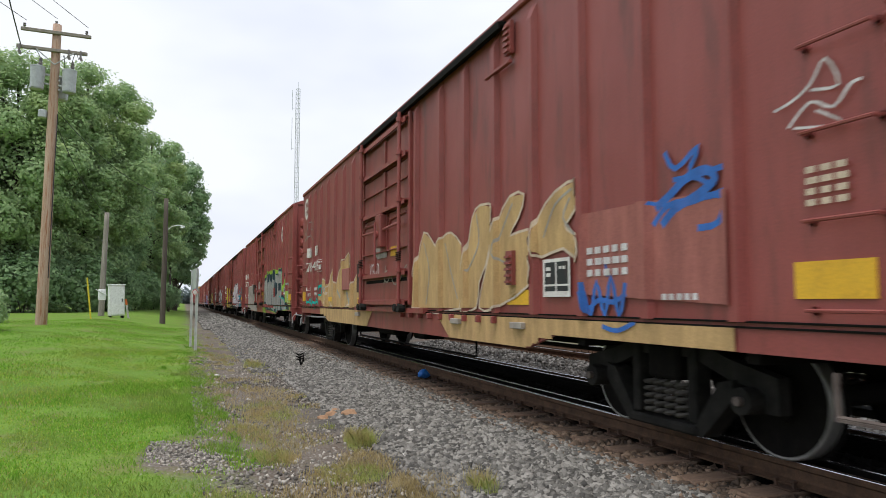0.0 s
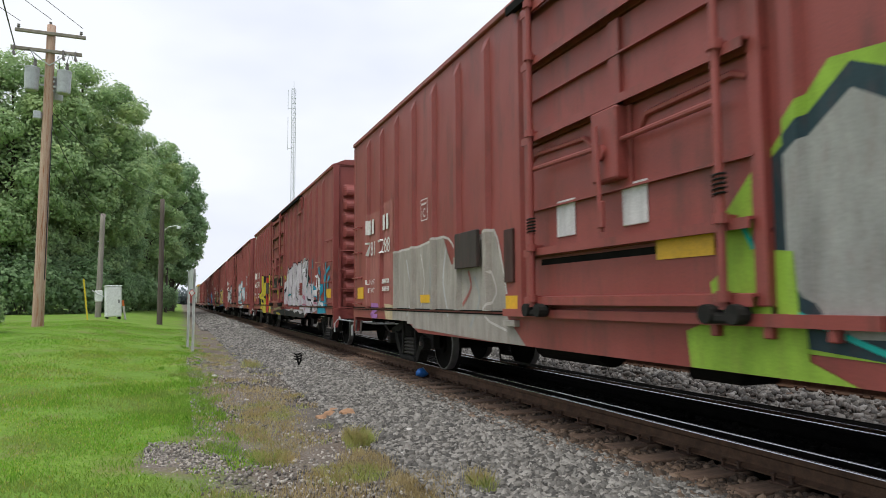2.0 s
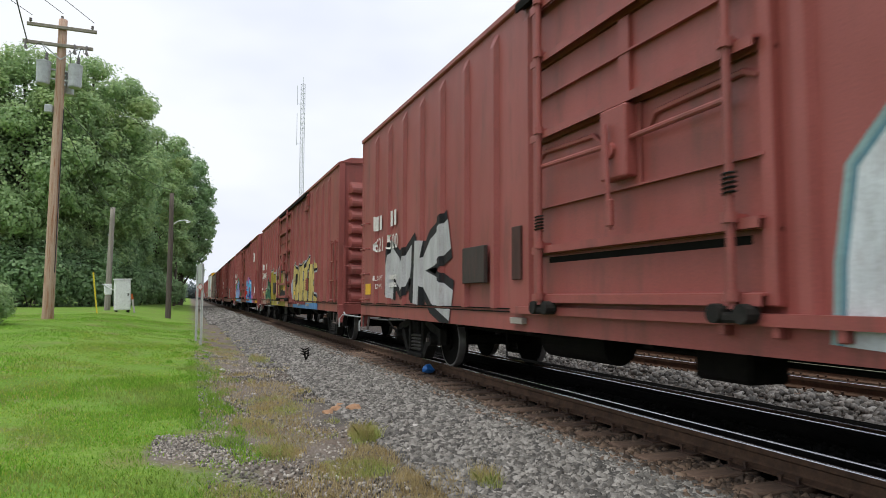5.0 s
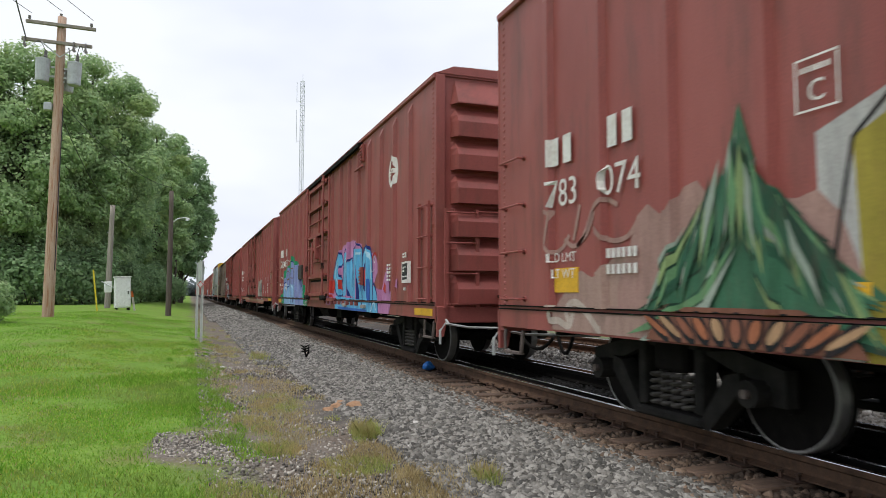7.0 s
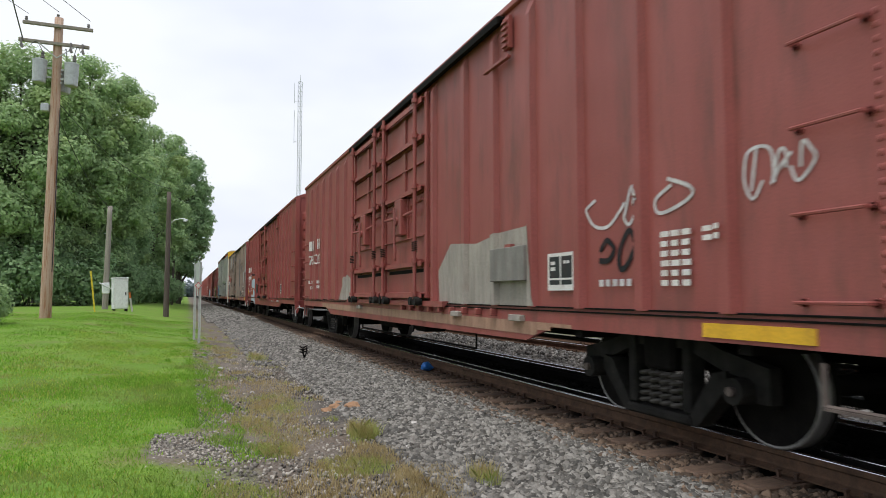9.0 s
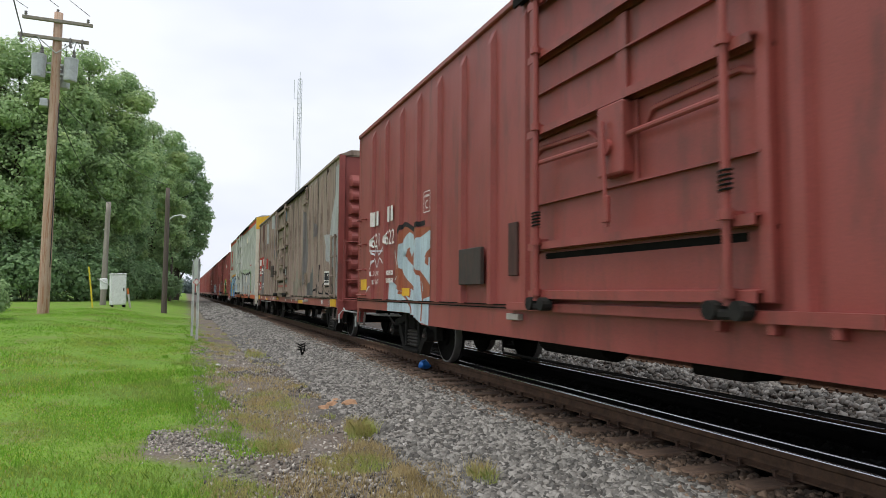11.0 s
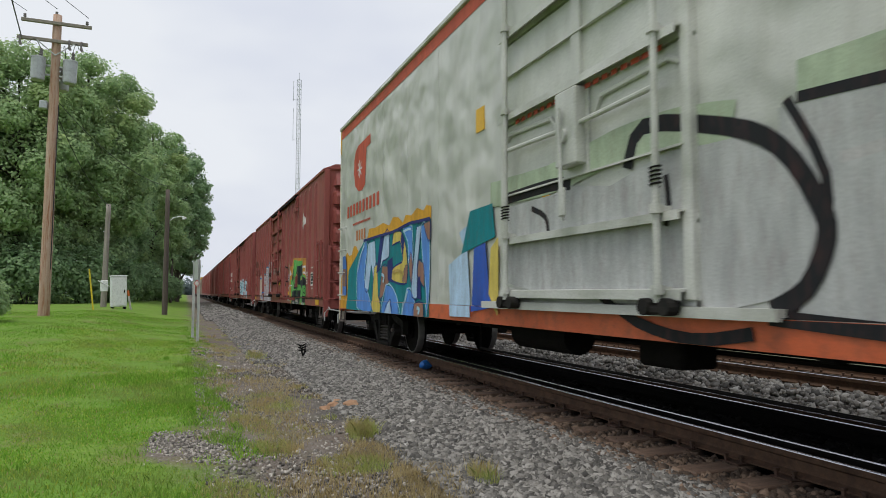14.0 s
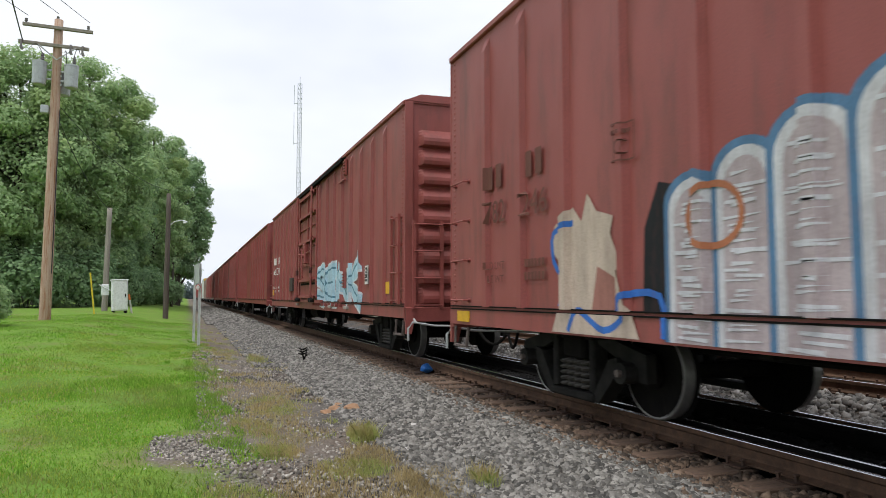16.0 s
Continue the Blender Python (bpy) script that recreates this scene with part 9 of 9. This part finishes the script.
main_pole()
utility_pole(-4.5, 44.0, 0.17, 0.13, 6.15, 1.4, GREY_WOOD, "short leaning grey wooden pole beside the cabinet")
lamp_pole = utility_pole(-1.05, 40.0, 0.15, 0.11, 6.95, -0.3, DARK_WOOD, "dark wooden pole with a small street lamp arm")
bm = bmesh.new()
add_path(bm, [(0.1, 0, 5.2), (0.35, 0, 5.42), (0.7, 0, 5.50), (0.85, 0, 5.46)], 0.025, 6)
arm = part("lamp_arm", bm, ALU, lamp_pole)
bm = bmesh.new()
add_rod(bm, (0.78, 0, 5.46), (1.0, 0, 5.40), 0.07, 10, 0.045)
add_rod(bm, (0.85, 0, 5.34), (0.85, 0, 5.42), 0.09, 12, 0.06)
part("lamp_head", bm, ALU, lamp_pole, "grey lamp head")
utility_pole(-1.6, 82.0, 0.16, 0.12, 5.0, 0.5, DARK_WOOD, "dark wooden pole far along the trees")
utility_pole(-1.2, 150.0, 0.16, 0.12, 7.5, 0.0, DARK_WOOD, "dark wooden pole far along the trees")


def wire(points, sag, r, label, n=22):
    for a, b in zip(points, points[1:]):
        a, b = Vector(a), Vector(b)
        bm = bmesh.new()
        add_path(bm, [a.lerp(b, i / n) + Vector((0, 0, -sag * 4 * (i / n) * (1 - i / n))) for i in range(n + 1)], r, 5)
        tagged(part("power_line", bm, WIRE), label, "wire", group="wires from the pole")


for x, z in ((-5.75, 11.55), (-4.75, 11.75), (-3.7, 11.55)):
    wire([(x, 28.3, z), (x - 14.6, -18.0, z + 0.3)], 0.55, 0.011, "thin black overhead conductor")
wire([(-5.9, 28.3, 10.6), (0.4, -18, 10.2)], 0.7, 0.022, "twisted black overhead cable")
wire([(-4.75, 28.4, 8.0), (-4.35, 44.0, 6.25)], 0.5, 0.014, "slack black service cable")
wire([(-4.75, 28.4, 8.4), (-1.08, 40.0, 7.0)], 0.6, 0.012, "slack black service cable")
wire([(-1.08, 40.0, 7.0), (-1.6, 82.0, 5.2)], 0.6, 0.012, "slack black service cable")


def cabinet():
    x, y = -3.43, 41.0
    z = float(ground_z(x, y))
    ob = tagged(new("signal_cabinet"), "white metal equipment cabinet standing on short legs in the lawn", "cabinet")
    ob.matrix_basis = pose(x, y, z, 0, -1.5, 12)
    bm = bmesh.new()
    add_box(bm, (-0.38, -0.35, 0.10), (0.38, 0.35, 1.74), 0.02)
    part("body", bm, ALU, ob)
    bm = bmesh.new()
    add_box(bm, (-0.42, -0.39, 1.74), (0.42, 0.39, 1.80), 0.015)
    part("roof", bm, ALU, ob)
    bm = bmesh.new()
    add_box(bm, (-0.34, -0.375, 0.16), (0.34, -0.35, 1.68), 0.008)
    door = part("door", bm, ALU, ob)
    bm = bmesh.new()
    add_box(bm, (0.22, -0.40, 0.85), (0.27, -0.375, 1.02), 0.006)
    part("handle", bm, BLACK_IRON, door)
    for sx in (-0.3, 0.3):
        for sy in (-0.28, 0.28):
            bm = bmesh.new()
            add_box(bm, (sx - 0.04, sy - 0.04, -0.08), (sx + 0.04, sy + 0.04, 0.11))
            part("leg", bm, BLACK_IRON, ob)
    bm = bmesh.new()
    add_path(bm, [Vector((-0.95 + 0.1 * k, 0.6 - 0.06 * k, 1.55 - 0.42 * math.sin(math.pi * 0.5 * k / 9))) for k in range(11)], 0.028, 6)
    part("conduit", bm, GALV, ob, "grey flexible conduit")
    bm = bmesh.new()
    add_box(bm, (-0.82, 0.5, 0.95), (-0.45, 0.72, 1.55), 0.02)
    part("meter_box", bm, ALU, ob)


cabinet()


def marker(x, y, h, lean, mat, label, w=0.05):
    ob = tagged(new("marker_post"), label, "marker post")
    ob.matrix_basis = pose(x, y, float(ground_z(x, y)) - 0.05, 0, lean, 10)
    bm = bmesh.new()
    add_box(bm, (-w, -0.01, 0), (w, 0.01, h - 0.02))
    add_prism(bm, [(-w, h - 0.02), (w, h - 0.02), (0.0, h + 0.04)], "y", -0.01, 0.01)
    part("post", bm, mat, ob)
    return ob


marker(-4.2, 37.0, 2.05, -6.5, HI_YELLOW, "slim yellow plastic cable marker post leaning in the lawn", 0.035)
m = marker(-2.82, 41.2, 1.05, -9, WHITE, "slim white marker post with an orange cap", 0.05)
bm = bmesh.new()
add_box(bm, (-0.055, -0.016, 0.80), (0.055, 0.016, 1.12))
part("cap", bm, HI_ORANGE, m, "orange plastic cap")


def sign():
    ob = tagged(new("trackside_sign"), "grey metal sign on two posts, seen edge on", "sign")
    ob.matrix_basis = pose(0.28, 20.6, float(ground_z(0.28, 20.6)) - 0.05)
    for x, y, lean in ((-0.07, 0.75, 0.3), (0.05, -0.42, 0.9)):
        bm = bmesh.new()
        add_prism(bm, [(x - 0.035, y - 0.02), (x - 0.02, y + 0.02), (x + 0.02, y + 0.02), (x + 0.035, y - 0.02), (x + 0.02, y - 0.02), (x + 0.012, y + 0.008), (x - 0.012, y + 0.008), (x - 0.02, y - 0.02)], "z", 0, 2.32)
        part("post", bm, PALE_POST, ob)
    bm = bmesh.new()
    add_box(bm, (-0.012, -0.62, 1.78), (0.004, 0.62, 2.34), 0.002, pose(0, 0.15, 0, 0, 0, 5))
    part("panel", bm, GALV, ob, "weathered sign panel, back view")
    bm = bmesh.new()
    add_prism(bm, [(0.0, 1.56), (0.09, 1.66), (0.0, 1.76), (-0.09, 1.66)], "y", -0.47, -0.455)
    dia = part("diamond_plate", bm, SIGN_RED, ob, "small red and white diamond plate")
    bm = bmesh.new()
    add_prism(bm, [(0.0, 1.58), (0.07, 1.66), (0.0, 1.74), (-0.07, 1.66)], "y", -0.476, -0.4705)
    part("diamond_face", bm, WHITE, dia)


sign()


def tower():
    ob = tagged(new("radio_tower"), "tall slim pale grey lattice radio tower with whip antennas", "tower")
    ob.matrix_basis = pose(22.5, 150.0, -0.3)
    h, r = 48.8, 0.52
    legs = [(r * math.cos(a), r * math.sin(a)) for a in (0.5, 2.6, 4.7)]
    for x, y in legs:
        bm = bmesh.new()
        add_rod(bm, (x, y, 0), (x, y, h), 0.055, 6)
        part("leg", bm, TOWER, ob)
    k = 44
    for i in range(k):
        bm = bmesh.new()
        z0, z1 = h * i / k, h * (i + 1) / k
        for j in range(3):
            a, b = legs[j], legs[(j + 1) % 3]
            add_rod(bm, (*a, z0), (*b, z1), 0.028, 4)
            add_rod(bm, (*a, z1), (*b, z1), 0.028, 4)
        part("brace_bay", bm, TOWER, ob)
    for z, l in ((35.2, 7.0), (44.2, 4.2)):
        bm = bmesh.new()
        add_rod(bm, (-0.4, 0, z), (-1.25, 0, z), 0.05, 6)
        add_rod(bm, (-1.25, 0, z - 0.3), (-1.25, 0, z + l), 0.055, 6)
        part("whip_antenna", bm, TOWER, ob)
    bm = bmesh.new()
    add_rod(bm, (0, 0, h), (0, 0, h + 1.6), 0.04, 6)
    part("lightning_rod", bm, TOWER, ob)


tower()


# ---- trees ----
def leaves(count, lobes, size, seed, shell=0.22):
    """Leaf sprays as bent diamonds scattered through the outer part of lobes (x, y, z, rx, ry, rz)."""
    g = np.random.default_rng(seed)
    L = np.array(lobes, float)
    vol = (L[:, 3] * L[:, 4] * L[:, 5]) ** 0.60
    pick = g.choice(len(L), count, p=vol / vol.sum())
    d = g.normal(size=(count, 3))
    d /= np.linalg.norm(d, axis=1, keepdims=True)
    wob = 1 + 0.13 * np.sin(d[:, 0] * 7 + pick) * np.cos(d[:, 2] * 6 + 2 * pick) + 0.10 * np.sin(d[:, 1] * 13 + d[:, 2] * 11 + pick * 1.7)
    rad = g.random(count) ** shell * wob
    c = L[pick, :3] + d * rad[:, None] * L[pick, 3:]
    # gather into twigs, so that the outline is uneven and has gaps
    cell = np.floor(c / (size * 5.0))
    h = np.abs(np.sin(cell @ np.array([12.9898, 78.233, 37.719]) + seed) * 43758.5453) % 1
    keep = (h > 0.22) | (rad < 0.7)
    c, d = c[keep], d[keep]
    n = len(c)
    nrm = d * 0.9 + g.normal(size=(n, 3)) * 0.38 + np.array([0, 0, 0.45])
    nrm /= np.linalg.norm(nrm, axis=1, keepdims=True)
    t = np.cross(nrm, g.normal(size=(n, 3)))
    t /= np.linalg.norm(t, axis=1, keepdims=True)
    b = np.cross(nrm, t)
    s = size * (0.55 + 0.9 * g.random(n))[:, None]
    v = np.stack([c - t * s, c - b * s * 0.72 - nrm * s * 0.1, c + t * s - nrm * s * 0.12, c + b * s * 0.72], 1)
    return v.reshape(-1, 3), np.arange(4 * n).reshape(-1, 4)


def tree(x, y, h, r, seed, count, mat=LEAF, low=0.12, size=0.12, label="large broadleaf tree with a dense dark green crown"):
    rnd = random.Random(seed)
    h, r = 1.06 * h, 1.02 * r
    z = float(ground_z(x, y))
    ob = tagged(new("tree"), label, "tree", group="trees beyond the lawn")
    ob.matrix_basis = pose(x, y, z)
    bm = bmesh.new()
    tapered(bm, h * 0.72, 0.025 * h, 0.006 * h, seed, 10, 8)
    bmesh.ops.translate(bm, vec=(0, 0, -0.2), verts=bm.verts)
    trunk = part("trunk", bm, BARK, ob, smooth=True)
    lobes, n_clumps = [], 58
    mid, half = h * (1 + low) / 2, h * (1 - low) / 2
    for i in range(n_clumps):
        # clumps stand on an egg-shaped crown, fuller below the middle
        f = (i + 0.5) / n_clumps
        v = -0.92 + 1.84 * f
        a = 2.39996 * i + rnd.uniform(-0.3, 0.3)
        ring = r * 0.80 * math.sqrt(max(0.0, 1 - abs(v) ** 2.4)) * rnd.uniform(0.84, 1.10)
        rr = r * rnd.uniform(0.20, 0.32)
        c = Vector((math.cos(a) * ring, math.sin(a) * ring, mid + half * 0.86 * v + rnd.uniform(-0.03, 0.03) * h))
        lobes.append((*c, rr, rr, rr * rnd.uniform(0.62, 0.85)))
        if i % 3 == 0:
            bm = bmesh.new()
            base = Vector((0, 0, max(1.2, c.z - r * 0.55)))
            add_rod(bm, base, base.lerp(c, 0.55) + Vector((0, 0, 0.2)), 0.010 * h * (1.1 - f), 6, 0.005 * h)
            add_rod(bm, base.lerp(c, 0.55) + Vector((0, 0, 0.2)), c, 0.005 * h, 5, 0.02)
            part("limb", bm, BARK, ob)
    lobes.append((0, 0, mid, r * 0.84, r * 0.84, half * 0.88))
    v, q = leaves(count, lobes, size, seed)
    share("crown", numpy_mesh("crown", v, q, mat), ob)
    return ob


tree(-12.6, 61, 19.6, 6.2, 11, 120000)
tree(-8.3, 65, 20.6, 5.6, 12, 115000)
tree(-18.5, 64, 20.0, 6.5, 13, 95000)
tree(-26.5, 66, 19.0, 6.5, 14, 24000)
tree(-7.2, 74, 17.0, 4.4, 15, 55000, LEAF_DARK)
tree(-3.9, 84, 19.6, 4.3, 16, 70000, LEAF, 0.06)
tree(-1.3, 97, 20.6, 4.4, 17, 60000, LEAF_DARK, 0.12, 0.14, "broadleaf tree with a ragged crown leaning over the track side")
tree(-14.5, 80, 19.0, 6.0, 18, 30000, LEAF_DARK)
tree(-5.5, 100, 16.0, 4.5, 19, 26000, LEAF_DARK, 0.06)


def shrub(x, y, r, h, seed, count, mat, size, label):
    ob = tagged(new("shrub"), label, "shrub", group="undergrowth below the trees")
    z = float(ground_z(x, y))
    ob.matrix_basis = pose(x, y, z)
    bm = bmesh.new()
    for k in range(5):
        a = 1.26 * k + seed
        add_rod(bm, (0.1 * math.cos(a), 0.1 * math.sin(a), -0.05), (r * 0.5 * math.cos(a), r * 0.5 * math.sin(a), h * 0.7), 0.03, 5, 0.01)
    part("stems", bm, BARK, ob)
    rnd = random.Random(seed)
    lobes = [(r * 0.5 * math.cos(k * 1.1), r * 0.5 * math.sin(k * 1.1), h * rnd.uniform(0.35, 0.6), r * 0.6, r * 0.6, h * 0.42) for k in range(6)]
    v, q = leaves(count, lobes, size, seed)
    v[:, 2] = np.maximum(v[:, 2], 0.0)
    share("foliage", numpy_mesh("foliage", v, q, mat), ob)


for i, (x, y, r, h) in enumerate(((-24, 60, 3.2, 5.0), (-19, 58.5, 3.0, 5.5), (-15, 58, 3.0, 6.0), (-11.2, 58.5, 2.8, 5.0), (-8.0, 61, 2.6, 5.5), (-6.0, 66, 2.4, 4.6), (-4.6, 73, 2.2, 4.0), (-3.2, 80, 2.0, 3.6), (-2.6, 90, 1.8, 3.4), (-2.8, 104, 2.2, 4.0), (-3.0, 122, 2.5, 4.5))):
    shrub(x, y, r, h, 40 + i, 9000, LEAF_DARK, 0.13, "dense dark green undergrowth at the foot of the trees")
shrub(-6.15, 24.6, 1.0, 1.5, 61, 9000, LEAF, 0.05, "clipped round green garden bush in the lawn")


def distant_woods():
    v_all, q_all, k = [], [], 0
    g = random.Random(5)
    lobes = []
    for i in range(70):
        x = -150 + 300 * i / 69
        y = 470 + g.uniform(-30, 60)
        hh = g.uniform(6, 11) if -30 < x < 60 else g.uniform(9, 15)
        lobes.append((x, y, hh * 0.45, 5.0, 5.0, hh * 0.6))
    v, q = leaves(26000, lobes, 0.9, 77)
    v[:, 2] = np.maximum(v[:, 2], -0.3)
    tagged(new("distant_woods", numpy_mesh("distant_woods", v, q, HAZE_LEAF)), "low hazy blue-green woods on the horizon", "woods", kind="stuff")


# distance haze is put into these leaf colours
HAZE_LEAF = leaf_material("hazy_leaves", (0.16, 0.20, 0.20), (0.20, 0.25, 0.25), (0.25, 0.30, 0.30))
distant_woods()


# ---- grass and weeds ----
def blades(name, px, py, height, width, mat, label, seed, lean=0.5):
    g = np.random.default_rng(seed)
    n = len(px)
    pz = ground_z(px, py) - 0.005
    a = g.random(n) * 2 * np.pi
    h = height * (0.5 + g.random(n))
    w = width * (0.7 + 0.6 * g.random(n))
    dx, dy = np.cos(a), np.sin(a)
    ln = lean * h * g.random(n)
    b = g.random(n) * 2 * np.pi
    base = np.stack([px, py, pz], -1)
    side = np.stack([dx * w, dy * w, np.zeros(n)], -1)
    mid = base + np.stack([np.cos(b) * ln * 0.35, np.sin(b) * ln * 0.35, h * 0.6], -1)
    tip = base + np.stack([np.cos(b) * ln, np.sin(b) * ln, h], -1)
    v = np.stack([base - side, base + side, mid + side * 0.6, tip, mid - side * 0.6], 1).reshape(-1, 3)
    f = np.arange(5 * n).reshape(-1, 5)
    return tagged(new(name, numpy_mesh(name, v, f, mat, 5)), label, "grass", kind="stuff")


def wave(x, y):
    return 0.35 * np.sin(1.7 * y + 0.6 * np.sin(0.9 * y)) * np.sin(0.63 * y + 1) + 0.12 * np.sin(5.1 * y + 3 * x)


def lawn(n, x0, x1, y0, y1, bias, height, width, seed, mat=GRASS, lean=0.9):
    g = np.random.default_rng(seed)
    py = y0 + (y1 - y0) * g.random(n) ** bias
    px = x0 + (x1 - x0) * g.random(n) ** 0.75
    bare = ((px - 0.05) / 0.36) ** 2 + ((py - 6.45) / 0.85) ** 2 < 0.8 + 0.4 * np.sin(px * 9 + py * 7)
    bare = bare & (g.random(n) < 0.93)
    thin = np.sin(px * 3.1 + 2 * np.sin(py * 1.3)) * np.sin(py * 2.3 + px) > 0.5
    edge = px - 0.22 - 1.15 * wave(px, py)
    ok = (g.random(n) > smooth01(-0.45, 0.5, edge)) & ~bare & ~(thin & (g.random(n) < 0.6))
    tall = 0.75 + 0.5 * np.sin(px * 1.3 + 0.7 * np.sin(py * 0.8)) * np.sin(py * 0.9 + 1.0)
    return blades("lawn_grass", px[ok], py[ok], height * np.clip(tall[ok], 0.45, 1.3), width, mat, "short mown bright green lawn grass", seed, lean)


lawn(170000, -7.0, 0.9, 2.3, 13.0, 1.25, 0.030, 0.0038, 1)
lawn(80000, -12.0, 0.9, 13.0, 36.0, 1.2, 0.04, 0.009, 2)
lawn(16000, -6.0, 0.9, 2.3, 16.0, 1.2, 0.032, 0.004, 4, DRY_GRASS)
lawn(26000, -1.6, 0.9, 3.0, 12.0, 1.2, 0.055, 0.005, 3)
lawn(30000, -3.0, 0.9, 3.0, 22.0, 1.2, 0.036, 0.006, 9, YELLOW_GRASS)


def tufts(spots, mat, label, seed, height, width):
    g = np.random.default_rng(seed)
    xs, ys = [], []
    for x, y, rx, ry, n in spots:
        a, r = g.random(n) * 2 * np.pi, np.sqrt(g.random(n)) * (0.6 + 0.4 * g.random(n))
        xs.append(x + rx * r * np.cos(a))
        ys.append(y + ry * r * np.sin(a))
    blades("weed_tuft", np.concatenate(xs), np.concatenate(ys), height, width, mat, label, seed, 0.9)


def strewn(n, x0, x1, y0, y1, cover, seed):
    """Spots of thin growth along the dirt strip."""
    g = np.random.default_rng(seed)
    return [(g.uniform(x0, x1), y0 + (y1 - y0) * g.random() ** 1.4, g.uniform(0.06, 0.22), g.uniform(0.1, 0.4), int(cover * g.uniform(0.5, 1.6))) for _ in range(n)]


tufts([(1.69, 6.75, 0.17, 0.38, 1100), (2.12, 4.75, 0.12, 0.25, 500), (1.45, 15.3, 0.22, 0.9, 800)], WEED, "green feathery weed growing in the gravel", 5, 0.12, 0.0022)
tufts([(0.80, 6.35, 0.26, 0.4, 1200), (1.05, 8.9, 0.38, 1.2, 1900), (1.30, 5.55, 0.42, 0.4, 1500), (0.65, 7.6, 0.28, 0.7, 900), (0.35, 4.9, 0.35, 0.35, 900), (0.9, 18.0, 0.4, 1.5, 800)] + strewn(34, 0.2, 1.7, 3.2, 22, 70, 12), WEED, "patchy yellow-green weeds on bare dirt", 6, 0.05, 0.003)
tufts([(1.75, 5.0, 0.32, 0.5, 1700), (1.55, 5.9, 0.3, 0.5, 1200), (1.5, 4.4, 0.45, 0.45, 1500), (1.0, 5.0, 0.5, 0.5, 900), (1.2, 10.5, 0.45, 1.4, 1300), (0.55, 11.0, 0.3, 2.5, 900), (1.0, 7.2, 0.4, 0.9, 800)] + strewn(40, 0.2, 1.9, 3.0, 24, 60, 13), DRY_GRASS, "dry straw-coloured grass", 7, 0.055, 0.0026)
tufts([(0.15, 9.0, 0.3, 2.6, 1300), (0.2, 13.0, 0.3, 3.0, 1400), (-0.1, 4.6, 0.35, 0.5, 800), (0.35, 6.7, 0.25, 0.3, 400)] + strewn(26, -0.4, 0.7, 3.2, 16, 80, 14), GRASS, "longer green grass along the lawn edge", 8, 0.05, 0.004)

tufts(strewn(70, -0.25, 0.6, 7, 28, 70, 21), GRASS, "ragged green grass creeping over bare dirt", 22, 0.045, 0.005)
tufts(strewn(44, 0.5, 1.7, 7, 28, 60, 23), WEED, "thin yellow-green weeds between dirt and gravel", 24, 0.05, 0.004)

# litter and odd stones
bm = bmesh.new()
bmesh.ops.create_icosphere(bm, subdivisions=2, radius=0.11)
for v in bm.verts:
    v.co += Vector((noise.noise(v.co * 9), noise.noise(v.co * 9 + Vector((5, 0, 0))), noise.noise(v.co * 9 + Vector((0, 7, 0))))) * 0.05
    v.co.z *= 0.75
lit = tagged(part("plastic_bag", bm, BLUE), "crumpled blue plastic litter lying on a tie beside the rail", "litter")
lit.matrix_basis = pose(3.98, 11.4, -0.11)
black_stump = tagged(new("dead_weed"), "small blackened dead weed standing in the ballast", "weed")
black_stump.matrix_basis = pose(2.37, 14.75, -0.2)
bm = bmesh.new()
for k in range(9):
    a = k * 2.1
    add_rod(bm, (0, 0, 0), (0.07 * math.cos(a), 0.07 * math.sin(a), 0.10 + 0.02 * k), 0.012, 5, 0.004)
    add_rod(bm, (0.05 * math.cos(a), 0.05 * math.sin(a), 0.10 + 0.015 * k), (0.12 * math.cos(a + 1), 0.12 * math.sin(a + 1), 0.12 + 0.02 * k), 0.02, 5, 0.006)
part("stem", bm, BLACK_IRON, black_stump)


def rock(x, y, r, mat, label, seed):
    bm = bmesh.new()
    bmesh.ops.create_icosphere(bm, subdivisions=2, radius=r)
    for v in bm.verts:
        v.co *= 1 + 0.35 * noise.noise(v.co / r * 1.3 + Vector((seed, 0, 0)))
        v.co.z *= 0.6
    ob = tagged(part("rock", bm, mat), label, "rock")
    ob.matrix_basis = pose(x, y, float(ground_z(x, y)) + r * 0.25, 0, 0, seed * 40)


CLAY = material("orange_clay_stone", (0.30, 0.17, 0.095), (0.40, 0.25, 0.15), 9.0, 0.9, bump=0.5)
PALE_ROCK = material("pale_stone", (0.45, 0.43, 0.41), (0.55, 0.53, 0.50), 9.0, 0.9, bump=0.4)
for i, (x, y, r) in enumerate(((1.95, 8.35, 0.11), (1.75, 8.45, 0.08), (1.6, 8.25, 0.07), (1.85, 8.75, 0.06))):
    rock(x, y, r, CLAY, "orange-brown clay stone in the gravel", i)
for i, (x, y, r) in enumerate(((0.55, 12.2, 0.05), (0.6, 13.4, 0.06), (0.9, 10.2, 0.035), (-1.0, 9.5, 0.02), (1.9, 6.0, 0.045), (2.3, 7.0, 0.05))):
    rock(x, y, r, PALE_ROCK, "pale stone lying on the ground", i + 7)



def motions():
    """The train rolls by at a steady speed."""
    for car, y0 in TRAIN:
        walk(car, [(t, pose(TRACK_X, y0 - SPEED * t, 0)) for t in range(0, 17, 2)])
    turn = math.degrees(SPEED / 0.43) / FPS
    for axle, y in WHEELS:
        walk(axle, [(k / FPS, pose(0, y, 0.43, turn * k)) for k in range(0, 16 * FPS + 1)])


motions()
